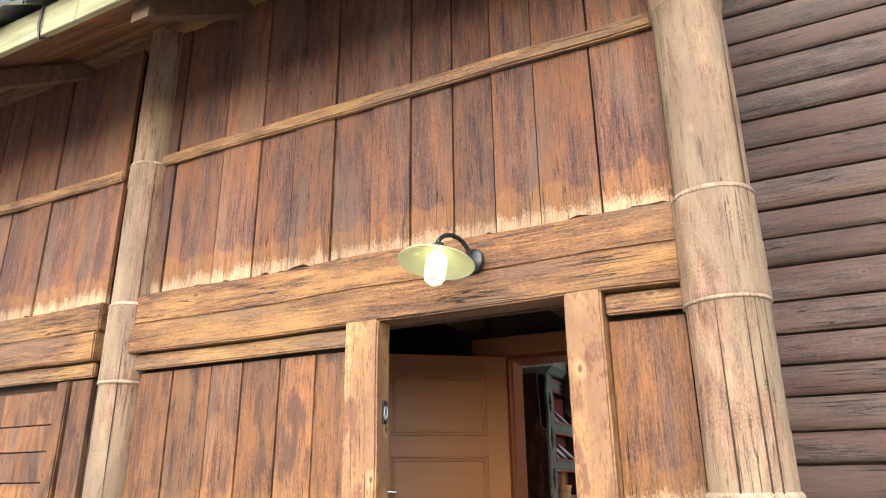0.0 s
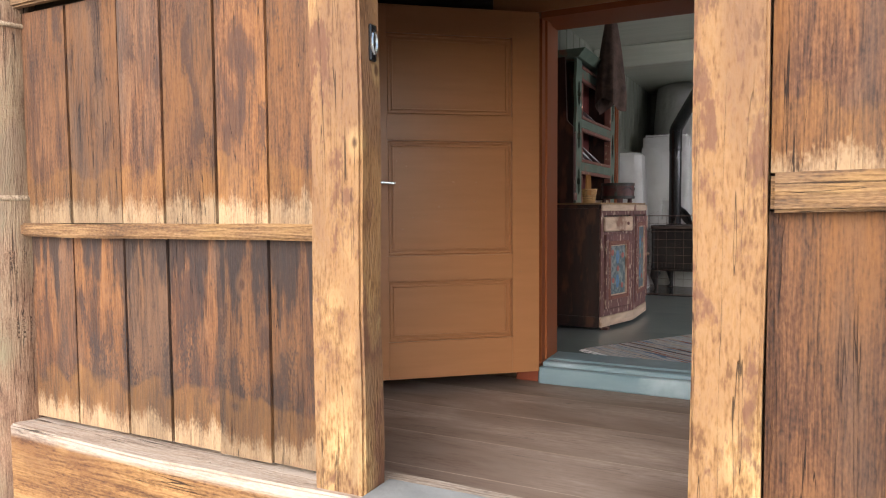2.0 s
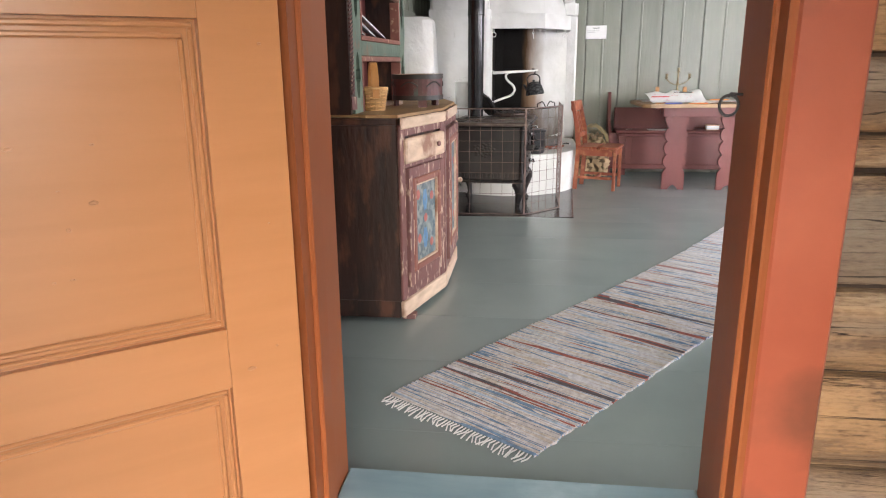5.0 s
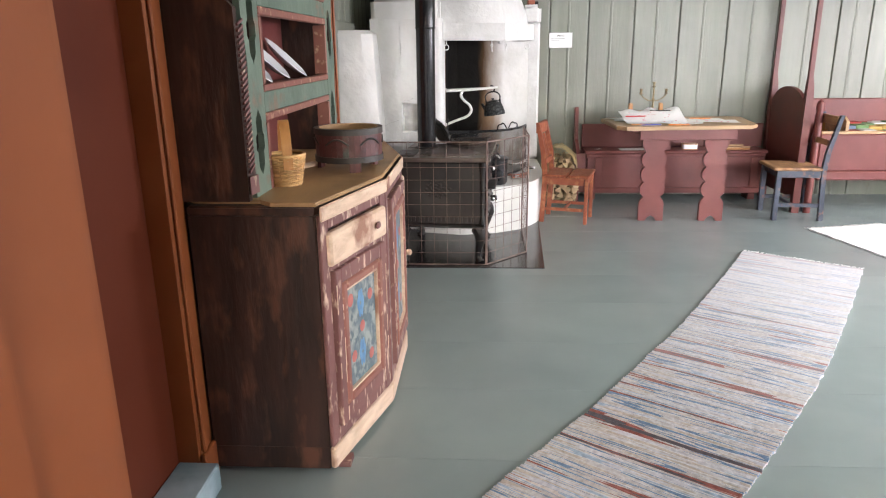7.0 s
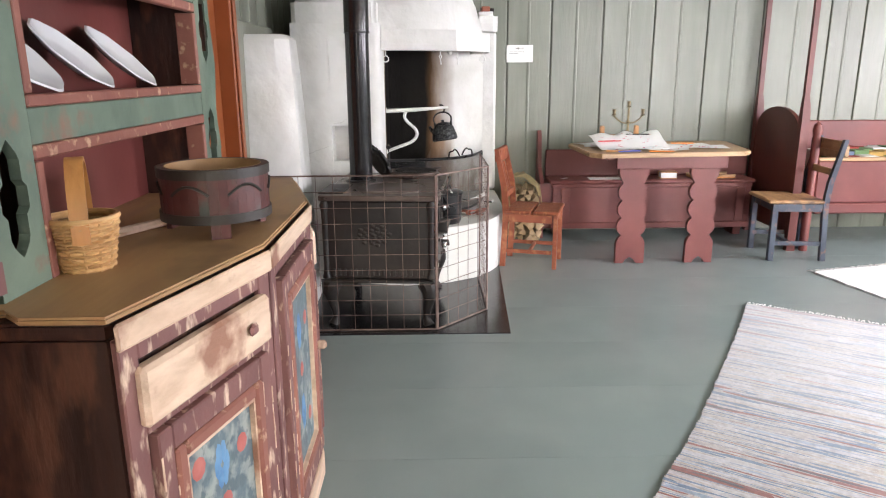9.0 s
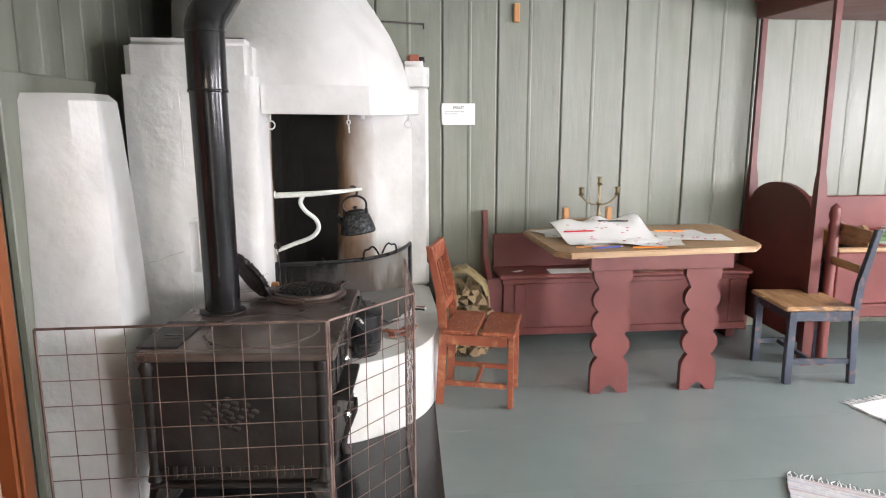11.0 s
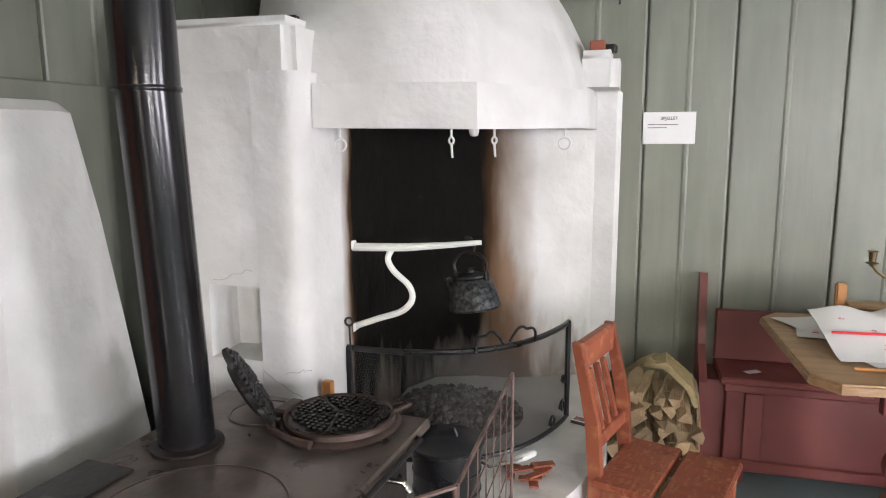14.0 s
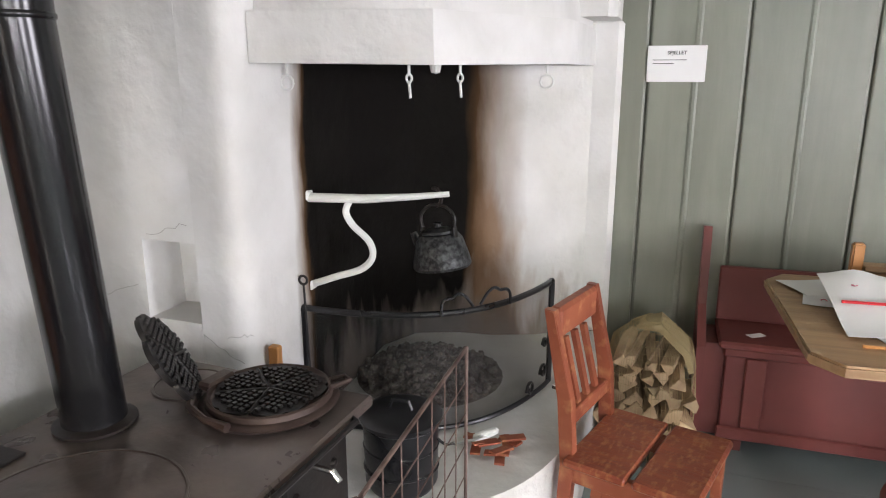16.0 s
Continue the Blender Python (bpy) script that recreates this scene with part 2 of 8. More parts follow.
M_BARK = material("bark", (0.2, 0.18, 0.15), (0.42, 0.4, 0.36), GV, 4, 0.8, bump=0.5, rnd=0.0)
M_MOSS = material("mossy_board", (0.22, 0.21, 0.11), (0.42, 0.39, 0.22), GH, 4, 0.75, bump=0.4, rnd=0.05, blotch=(0.16, 0.17, 0.08), amount=0.25, edge=0.3)
M_SLATE = material("roof_tile", (0.06, 0.06, 0.06), (0.16, 0.15, 0.14), (1, 1, 1), 5, 0.8, bump=0.4, rnd=0.15, blotch=(0.2, 0.22, 0.12), amount=0.25)
M_ENAMEL = material("pale_enamel", (0.62, 0.66, 0.36), (0.70, 0.74, 0.44), (1, 1, 1), 4, 0.25, bump=0.0, rnd=0.0)
M_INK = material("ink", (0.03, 0.03, 0.03), (0.05, 0.05, 0.05), (1, 1, 1), 5, 0.7, bump=0, rnd=0)



def wood(name, dark, mid, light, axis="z", grain=60.0, rough=0.75, patch=None, patch_amount=0.5, knots=0.09, crack=0.005, rnd=0.22, bleach=(), bleached=(0.45, 0.31, 0.18), bump=1.0, knot=(0.07, 0.025, 0.01), spread=(0.385, 0.495, 0.61), streaks=(), grey=(0.13, 0.085, 0.06), greyed=0.55, short=1.0, blot=None):
    """Weathered wood: fine and broad grain along an axis, open cracks, knots, patches, rain-bleached bands above the heights in bleach, and black water streaks below the heights in streaks."""
    m = bpy.data.materials.new(name)
    m.use_nodes = True
    nt = m.node_tree
    L = nt.links.new
    b = nt.nodes["Principled BSDF"]

    def node(kind, **values):
        n = nt.nodes.new(kind)
        for key, value in values.items():
            n.inputs[key].default_value = value
        return n

    def maths(op, a, c):
        n = nt.nodes.new("ShaderNodeMath")
        n.operation = op
        for i, v in enumerate((a, c)):
            if isinstance(v, (int, float)):
                n.inputs[i].default_value = v
            else:
                L(v, n.inputs[i])
        return n.outputs[0]

    def blend(fac, a, c, kind="MIX"):
        n = nt.nodes.new("ShaderNodeMix")
        n.data_type, n.blend_type = "RGBA", kind
        L(fac, n.inputs[0])
        for i, v in ((6, a), (7, c)):
            if isinstance(v, tuple):
                n.inputs[i].default_value = (*v, 1)
            else:
                L(v, n.inputs[i])
        return n.outputs[2]

    def ranged(v, a, c, lo=0.0, hi=1.0):
        n = nt.nodes.new("ShaderNodeMapRange")
        n.inputs["From Min"].default_value, n.inputs["From Max"].default_value = a, c
        n.inputs["To Min"].default_value, n.inputs["To Max"].default_value = lo, hi
        L(v, n.inputs[0])
        return n.outputs[0]

    tc, oi = nt.nodes.new("ShaderNodeTexCoord"), nt.nodes.new("ShaderNodeObjectInfo")
    add = nt.nodes.new("ShaderNodeVectorMath")
    L(tc.outputs["Object"], add.inputs[0])
    L(maths("MULTIPLY", oi.outputs["Random"], 41.0), add.inputs[1])

    def stretched(k):
        mp = nt.nodes.new("ShaderNodeMapping")
        mp.inputs["Scale"].default_value = tuple(k if a == axis else 1.0 for a in "xyz")
        L(add.outputs[0], mp.inputs[0])
        return mp.outputs[0]

    def noisy(vec, scale, detail, distortion=0.0):
        n = node("ShaderNodeTexNoise", Scale=scale, Detail=detail, Distortion=distortion)
        L(vec, n.inputs["Vector"])
        return n.outputs[0]

    thin, wide = stretched(0.045 * short), stretched(0.14 * short)
    fine, broad, pits = noisy(thin, grain * 3.4, 4), noisy(wide, grain * 0.36, 9, 0.2), noisy(stretched(0.4), grain * 3.0, 3)
    value = maths("ADD", maths("ADD", maths("MULTIPLY", fine, 0.34), maths("MULTIPLY", broad, 0.42)), maths("MULTIPLY", pits, 0.24))
    ramp = nt.nodes.new("ShaderNodeValToRGB")
    els = ramp.color_ramp.elements
    els.new(0.5)
    for el, p, c in zip(els, spread, (dark, mid, light)):
        el.position, el.color = p, (*c, 1)
    L(value, ramp.inputs[0])
    out = ramp.outputs[0]
    if patch:
        pn = noisy(stretched(0.35), 3.2, 7, 0.4)
        out = blend(maths("MULTIPLY", ranged(pn, 0.60 - 0.3 * patch_amount, 0.72 - 0.3 * patch_amount, 0.0, 1.0), ranged(value, 0.36, 0.62, 0.1, 0.85)), out, patch)
        gn = noisy(stretched(0.22), 4.6, 8, 0.5)
        out = blend(maths("MULTIPLY", ranged(gn, 0.50, 0.62, 0.0, greyed), ranged(value, 0.34, 0.6, 0.45, 1.0)), out, grey)
    if blot:
        out = blend(ranged(maths("ADD", maths("MULTIPLY", noisy(stretched(0.4), 11, 8, 0.6), 0.75), maths("MULTIPLY", pits, 0.25)), 0.53, 0.60, 0.0, 0.75), out, blot)
    sep = nt.nodes.new("ShaderNodeSeparateXYZ")
    L(tc.outputs["Object"], sep.inputs[0])
    for z1 in streaks:
        down = maths("SUBTRACT", z1, sep.outputs[2])
        run = maths("SUBTRACT", maths("ADD", maths("MULTIPLY", noisy(stretched(0.07), 26, 5, 0.3), 0.8), maths("MULTIPLY", noisy(stretched(0.3), 70, 3), 0.2)), maths("MULTIPLY", down, 0.62))
        out = blend(maths("MULTIPLY", maths("MULTIPLY", ranged(run, 0.38, 0.47), ranged(down, -0.01, 0.01)), 0.82), out, (0.028, 0.018, 0.016))
        foot = maths("SUBTRACT", maths("ADD", maths("MULTIPLY", noisy(stretched(0.2), 18, 6), 0.6), maths("MULTIPLY", pits, 0.4)), maths("MULTIPLY", maths("ABSOLUTE", maths("SUBTRACT", sep.outputs[2], z1 - 0.58), 0.0), 0.6))
        out = blend(maths("MULTIPLY", ranged(foot, 0.37, 0.49), 0.75), out, (0.03, 0.02, 0.018))
    for z0 in bleach:
        up = maths("SUBTRACT", sep.outputs[2], z0)
        ragged_ = maths("ADD", maths("MULTIPLY", noisy(stretched(0.16), 20, 5), -0.165), maths("MULTIPLY", pits, -0.08))
        warm = maths("MULTIPLY", ranged(up, -0.06, -0.04), ranged(maths("ADD", up, maths("MULTIPLY", noisy(add.outputs[0], 9, 5), -0.30)), 0.03, 0.0))
        out = blend(maths("MULTIPLY", warm, ranged(value, 0.35, 0.6, 0.05, 0.5)), out, (0.30, 0.135, 0.035))
        near = maths("MULTIPLY", ranged(up, -0.06, -0.04), ranged(maths("ADD", up, ragged_), -0.055, -0.105))
        out = blend(maths("MULTIPLY", near, ranged(value, 0.37, 0.56, 0.3, 0.8)), out, bleached)
    if knots:
        vo = node("ShaderNodeTexVoronoi", Scale=5.2)
        L(stretched(0.62), vo.inputs["Vector"])
        d = vo.outputs["Distance"]
        out = blend(ranged(d, knots * 1.9, knots, 0.0, 0.4), out, light)
        out = blend(ranged(d, knots * 0.8, knots * 0.45, 0.0, 0.85), out, knot)
    cr = maths("ABSOLUTE", maths("SUBTRACT", noisy(stretched(0.03), grain * 0.5, 3, 0.1), 0.5), 0.0)
    slit = ranged(cr, crack, crack * 0.35)
    gate = ranged(noisy(stretched(0.4), 5.0, 2), 0.46, 0.56)
    slit = maths("MULTIPLY", slit, gate)
    out = blend(maths("MULTIPLY", slit, 0.85), out, (dark[0] * 0.25, dark[1] * 0.25, dark[2] * 0.25))
    hs = nt.nodes.new("ShaderNodeHueSaturation")
    L(ranged(oi.outputs["Random"], 0, 1, 1 - rnd, 1 + rnd), hs.inputs["Value"])
    L(out, hs.inputs["Color"])
    L(hs.outputs[0], b.inputs["Base Color"])
    L(ranged(broad, 0.3, 0.7, rough - 0.1, min(1.0, rough + 0.12)), b.inputs["Roughness"])
    bp = nt.nodes.new("ShaderNodeBump")
    bp.inputs["Strength"].default_value, bp.inputs["Distance"].default_value = bump, 0.012
    L(maths("SUBTRACT", value, slit), bp.inputs["Height"])
    L(bp.outputs[0], b.inputs["Normal"])
    return m


M_BOARD = wood("weathered_board", (0.03, 0.012, 0.008), (0.10, 0.041, 0.025), (0.20, 0.092, 0.052), patch=(0.21, 0.082, 0.03), patch_amount=0.5, bleach=(2.10,), rnd=0.28)
M_BOARD_LOW = wood("lower_board", (0.035, 0.014, 0.007), (0.125, 0.051, 0.023), (0.25, 0.115, 0.05), patch=(0.25, 0.105, 0.034), patch_amount=0.5, bleach=(0.87, 0.12), rnd=0.28, streaks=(0.81,), blot=(0.055, 0.026, 0.018))
M_BOARD_R = wood("side_board", (0.035, 0.014, 0.007), (0.125, 0.051, 0.023), (0.25, 0.115, 0.05), patch=(0.27, 0.115, 0.036), patch_amount=0.55, bleach=(0.955,), rnd=0.2)
M_BEAM = wood("weathered_beam", (0.04, 0.018, 0.008), (0.16, 0.07, 0.026), (0.31, 0.155, 0.06), axis="x", patch=(0.36, 0.19, 0.065), patch_amount=0.5, grain=50, knots=0.08, crack=0.011, rnd=0.12)
M_JAMB = wood("golden_jamb", (0.17, 0.08, 0.028), (0.40, 0.225, 0.085), (0.58, 0.38, 0.17), patch=(0.24, 0.10, 0.045), patch_amount=0.7, grain=42, knots=0.09, crack=0.004, rnd=0.08, spread=(0.40, 0.48, 0.56), grey=(0.13, 0.06, 0.045), greyed=0.55, short=4.0, blot=(0.15, 0.06, 0.035))
M_SILL = wood("sill_wood", (0.11, 0.042, 0.016), (0.32, 0.155, 0.053), (0.5, 0.28, 0.11), axis="x", patch=(0.15, 0.055, 0.024), patch_amount=0.5, grain=42, knots=0.10, crack=0.006, rnd=0.05, bleach=(0.10,), bleached=(0.62, 0.54, 0.46), greyed=0.2)
M_BATTEN = wood("batten_wood", (0.07, 0.032, 0.014), (0.21, 0.105, 0.043), (0.38, 0.22, 0.10), axis="x", patch=(0.34, 0.19, 0.06), patch_amount=0.4, grain=60, knots=0.07, rnd=0.12)
M_POLE = wood("grey_pole", (0.14, 0.07, 0.04), (0.27, 0.15, 0.09), (0.40, 0.26, 0.17), patch=(0.24, 0.20, 0.12), patch_amount=0.6, grain=75, knots=0.05, crack=0.010, rnd=0.03, short=1.6)
M_LIP = wood("pale_lip", (0.20, 0.13, 0.08), (0.36, 0.26, 0.17), (0.50, 0.39, 0.27), grain=60, knots=0.0, rnd=0.0)
M_LOG = wood("dark_log", (0.022, 0.016, 0.014), (0.075, 0.052, 0.042), (0.15, 0.105, 0.085), axis="x", patch=(0.10, 0.045, 0.032), patch_amount=0.5, grain=40, knots=0.06, crack=0.006, rnd=0.22)
M_LOG_IN = wood("brown_log", (0.085, 0.045, 0.022), (0.27, 0.165, 0.085), (0.46, 0.32, 0.19), axis="x", patch=(0.33, 0.17, 0.065), patch_amount=0.55, grain=45, knots=0.09, crack=0.005, rnd=0.16, grey=(0.20, 0.165, 0.125), greyed=0.85, short=2.2, blot=(0.13, 0.075, 0.04))
M_PORCH = wood("worn_plank", (0.27, 0.19, 0.15), (0.36, 0.27, 0.215), (0.44, 0.345, 0.285), axis="x", patch=(0.17, 0.105, 0.075), patch_amount=0.6, grain=24, knots=0.03, crack=0.003, rnd=0.08, rough=0.6, bump=0.25, short=2.5, greyed=0.3)
M_PALE = wood("pale_dust", (0.36, 0.27, 0.2), (0.45, 0.35, 0.27), (0.55, 0.45, 0.36), axis="x", knots=0.0, rnd=0.0)
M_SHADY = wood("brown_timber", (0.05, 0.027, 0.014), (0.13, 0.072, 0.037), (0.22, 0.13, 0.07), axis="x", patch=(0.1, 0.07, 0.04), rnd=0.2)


def glass_material(name, colour, rough, mixed=0.0):
    m = bpy.data.materials.new(name)
    m.use_nodes = True
    b = m.node_tree.nodes["Principled BSDF"]
    b.inputs["Base Color"].default_value = (*colour, 1)
    b.inputs["Roughness"].default_value = rough
    b.inputs["Transmission Weight"].default_value = 1.0
    b.inputs["IOR"].default_value = 1.45
    return m


M_GLASS = glass_material("clear_glass", (0.95, 0.97, 0.95), 0.03)


def plain(name, colour, rough=0.6, emit=0.0):
    m = bpy.data.materials.new(name)
    m.use_nodes = True
    b = m.node_tree.nodes["Principled BSDF"]
    b.inputs["Base Color"].default_value = (*colour, 1)
    b.inputs["Roughness"].default_value = rough
    if emit:
        b.inputs["Emission Color"].default_value = (*colour, 1)
        b.inputs["Emission Strength"].default_value = emit
    return m


M_BULB = plain("bulb", (1.0, 0.93, 0.62), 0.4, 1.3)
M_CANDLE = plain("candle_wax", (0.78, 0.76, 0.66), 0.5)


def soot_material(clean=-1.02, black=-1.26, licks=(), along=0):
    """Lime-washed plaster, blackened by soot round the corner where the fire burns; licks are flame-shaped stains that thin out upwards."""
    m = material("sooty_plaster", (0.64, 0.63, 0.60), (0.79, 0.78, 0.76), (1, 1, 1), 4, 0.8, bump=0.7, rnd=0.0, blotch=(0.58, 0.57, 0.50), amount=0.25, blotch_scale=1.3, edge=0.4)
    nt = m.node_tree
    L = nt.links.new
    b = nt.nodes["Principled BSDF"]
    base = b.inputs["Base Color"].links[0].from_socket
    tc = nt.nodes.new("ShaderNodeTexCoord")
    sep = nt.nodes.new("ShaderNodeSeparateXYZ")
    L(tc.outputs["Object"], sep.inputs[0])
    noise_n = nt.nodes.new("ShaderNodeTexNoise")
    mp = nt.nodes.new("ShaderNodeMapping")
    mp.inputs["Scale"].default_value = (6, 6, 1.6)
    L(tc.outputs["Object"], mp.inputs[0])
    L(mp.outputs[0], noise_n.inputs["Vector"])
    noise_n.inputs["Scale"].default_value, noise_n.inputs["Detail"].default_value = 1.2, 6
    mad = nt.nodes.new("ShaderNodeMath")
    mad.operation = "MULTIPLY_ADD"
    mad.inputs[1].default_value = 0.16
    L(noise_n.outputs[0], mad.inputs[0])
    L(sep.outputs[along], mad.inputs[2])
    ramp = nt.nodes.new("ShaderNodeValToRGB")
    e = ramp.color_ramp.elements
    e[0].position, e[0].color = 0.0, (0, 0, 0, 1)
    e[1].position, e[1].color = 1.0, (1, 1, 1, 1)
    mr = nt.nodes.new("ShaderNodeMapRange")
    mr.inputs["From Min"].default_value, mr.inputs["From Max"].default_value = black, clean
    L(mad.outputs[0], mr.inputs[0])
    col = nt.nodes.new("ShaderNodeValToRGB")
    ce = col.color_ramp.elements
    ce[0].position, ce[0].color = 0.0, (0.008, 0.007, 0.006, 1)
    ce[1].position, ce[1].color = 0.45, (0.16, 0.085, 0.035, 1)
    L(mr.outputs[0], col.inputs[0])
    flame = nt.nodes.new("ShaderNodeTexNoise")
    mp2 = nt.nodes.new("ShaderNodeMapping")
    mp2.inputs["Scale"].default_value = (9, 9, 2.2)
    L(tc.outputs["Object"], mp2.inputs[0])
    L(mp2.outputs[0], flame.inputs["Vector"])
    flame.inputs["Scale"].default_value, flame.inputs["Detail"].default_value, flame.inputs["Distortion"].default_value = 0.8, 4, 0.5

    def lick(out, slope, aside, a, c, colour, most):
        """Stains that follow a flickering noise and thin out upwards and sideways."""
        up, side = nt.nodes.new("ShaderNodeMath"), nt.nodes.new("ShaderNodeMath")
        up.operation = side.operation = "MULTIPLY_ADD"
        up.inputs[1].default_value, side.inputs[1].default_value = slope, aside
        L(sep.outputs[2], up.inputs[0])
        L(flame.outputs[0], up.inputs[2])
        L(sep.outputs[0], side.inputs[0])
        L(up.outputs[0], side.inputs[2])
        lim = nt.nodes.new("ShaderNodeMapRange")
        lim.inputs["From Min"].default_value, lim.inputs["From Max"].default_value, lim.inputs["To Max"].default_value = a, c, most
        L(side.outputs[0], lim.inputs[0])
        stain = nt.nodes.new("ShaderNodeMix")
        stain.data_type = "RGBA"
        stain.inputs[7].default_value = (*colour, 1)
        L(lim.outputs[0], stain.inputs[0])
        L(out, stain.inputs[6])
        return stain.outputs[2]

    if licks:
        base = lick(base, *licks[0])
    mix = nt.nodes.new("ShaderNodeMix")
    mix.data_type = "RGBA"
    fac = nt.nodes.new("ShaderNodeMapRange")
    fac.inputs["From Min"].default_value, fac.inputs["From Max"].default_value = 0.2, 0.95
    L(mr.outputs[0], fac.inputs[0])
    L(fac.outputs[0], mix.inputs[0])
    L(col.outputs[0], mix.inputs[6])
    L(base, mix.inputs[7])
    out = mix.outputs[2]
    if licks:
        out = lick(out, *licks[1])
    L(out, b.inputs["Base Color"])
    b.inputs["Specular IOR Level"].default_value = 0.1
    return m


M_SOOT = soot_material(licks=((-0.55, -1.3, 1.46, 1.72, (0.32, 0.17, 0.08), 0.75), (-1.0, 0.0, -0.06, 0.14, (0.22, 0.185, 0.155), 0.75)))
M_SOOT_EDGE = soot_material(9.625, 9.72, along=1)


def rag_material(name, stops, seed, across, paled=None):
    """A rag rug: bands across its length, of the colours in stops, woven from thin strips."""
    m = bpy.data.materials.new(name)
    m.use_nodes = True
    nt = m.node_tree
    L = nt.links.new
    b = nt.nodes["Principled BSDF"]
    b.inputs["Roughness"].default_value = 0.95
    tc = nt.nodes.new("ShaderNodeTexCoord")
    mp = nt.nodes.new("ShaderNodeMapping")
    mp.inputs["Scale"].default_value = (0.03, 1, 1)
    mp.inputs["Location"].default_value = (seed, seed, 0)
    L(tc.outputs["Object"], mp.inputs[0])
    n1 = nt.nodes.new("ShaderNodeTexNoise")
    n1.inputs["Scale"].default_value, n1.inputs["Detail"].default_value = across, 2
    n1.inputs["Roughness"].default_value = 0.9
    L(mp.outputs[0], n1.inputs["Vector"])
    r = nt.nodes.new("ShaderNodeValToRGB")
    r.color_ramp.interpolation = "CONSTANT"
    els = r.color_ramp.elements
    while len(els) < len(stops):
        els.new(0.5)
    for el, (p, c) in zip(els, stops):
        el.position, el.color = p, (*c, 1)
    L(n1.outputs[0], r.inputs[0])
    n2 = nt.nodes.new("ShaderNodeTexNoise")
    n2.inputs["Scale"].default_value = 60
    L(tc.outputs["Object"], n2.inputs["Vector"])
    mix = nt.nodes.new("ShaderNodeMix")
    mix.data_type, mix.blend_type = "RGBA", "OVERLAY"
    mix.inputs[0].default_value = 0.5
    L(r.outputs[0], mix.inputs[6])
    L(n2.outputs[0], mix.inputs[7])
    out = mix.outputs[2]
    # mixes towards pale grey along the rug, between the two given y values
    if paled:
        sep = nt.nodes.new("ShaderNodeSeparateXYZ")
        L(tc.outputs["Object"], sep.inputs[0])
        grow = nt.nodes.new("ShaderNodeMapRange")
        grow.inputs["From Min"].default_value, grow.inputs["From Max"].default_value = paled
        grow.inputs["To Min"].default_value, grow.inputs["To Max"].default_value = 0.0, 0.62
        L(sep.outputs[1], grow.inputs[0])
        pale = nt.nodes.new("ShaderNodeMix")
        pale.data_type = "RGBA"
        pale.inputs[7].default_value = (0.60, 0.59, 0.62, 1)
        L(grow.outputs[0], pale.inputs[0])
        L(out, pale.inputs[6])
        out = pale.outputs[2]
    L(out, b.inputs["Base Color"])
    bp = nt.nodes.new("ShaderNodeBump")
    bp.inputs["Strength"].default_value, bp.inputs["Distance"].default_value = 0.8, 0.006
    L(n2.outputs[0], bp.inputs["Height"])
    L(bp.outputs[0], b.inputs["Normal"])
    return m


# ---- builders ----
def thing(name, label, category, group="", kind="", at=(0, 0, 0), yaw=0):
    ob = new(name)
    ob.empty_display_size = 0.1
    ob.matrix_world = pose(*at, 0, 0, yaw)
    return tagged(ob, label, category, group, kind)


def part(name, bm, mat, parent=None, label="", smooth=True, angle=35):
    mesh = bpy.data.meshes.new(name)
    bmesh.ops.recalc_face_normals(bm, faces=bm.faces)
    bm.to_mesh(mesh)
    bm.free()
    mesh.materials.append(mat)
    if smooth:
        mesh.shade_smooth()
        mesh.set_sharp_from_angle(angle=radians(angle))
    ob = new(name, mesh)
    ob.parent = parent
    if label:
        ob["label"] = label
    return ob


def structure(name, bm, mat, label, category="structure"):
    return tagged(part(name, bm, mat), label, category, kind="structure")


def box(bm, x0, x1, y0, y1, z0, z1, bevel=0.0):
    g = bmesh.ops.create_cube(bm, size=1, matrix=Matrix.Translation(((x0 + x1) / 2, (y0 + y1) / 2, (z0 + z1) / 2)) @ Matrix.Diagonal((abs(x1 - x0), abs(y1 - y0), abs(z1 - z0), 1)))
    if bevel:
        es = list({e for v in g["verts"] for e in v.link_edges})
        bmesh.ops.bevel(bm, geom=es, offset=bevel, segments=1, affect="EDGES")
    return bm


def boxes(*rows, bevel=0.0):
    bm = bmesh.new()
    for r in rows:
        box(bm, *r, bevel=bevel)
    return bm


def prism(bm, pts, a, b, axis="z", bevel=0.0):
    """The outline pts (pairs) pushed from a to b along an axis; pairs are the two other axes in order."""
    def at(p, q):
        return {"z": (p[0], p[1], q), "y": (p[0], q, p[1]), "x": (q, p[0], p[1])}[axis]
    lo = [bm.verts.new(at(p, a)) for p in pts]
    hi = [bm.verts.new(at(p, b)) for p in pts]
    n = len(pts)
    fs = [bm.faces.new(lo[::-1]), bm.faces.new(hi)]
    for i in range(n):
        fs.append(bm.faces.new((lo[i], lo[(i + 1) % n], hi[(i + 1) % n], hi[i])))
    if bevel:
        es = list({e for f in fs[:2] for e in f.edges})
        bmesh.ops.bevel(bm, geom=es, offset=bevel, segments=2, affect="EDGES")
    return bm


def loft(bm, rings, close=True):
    vs = [[bm.verts.new(p) for p in r] for r in rings]
    n = len(rings[0])
    for a, b in zip(vs, vs[1:]):
        for i in range(n):
            bm.faces.new((a[i], a[(i + 1) % n], b[(i + 1) % n], b[i]))
    if close:
        bm.faces.new(vs[0][::-1])
        bm.faces.new(vs[-1])
    return bm


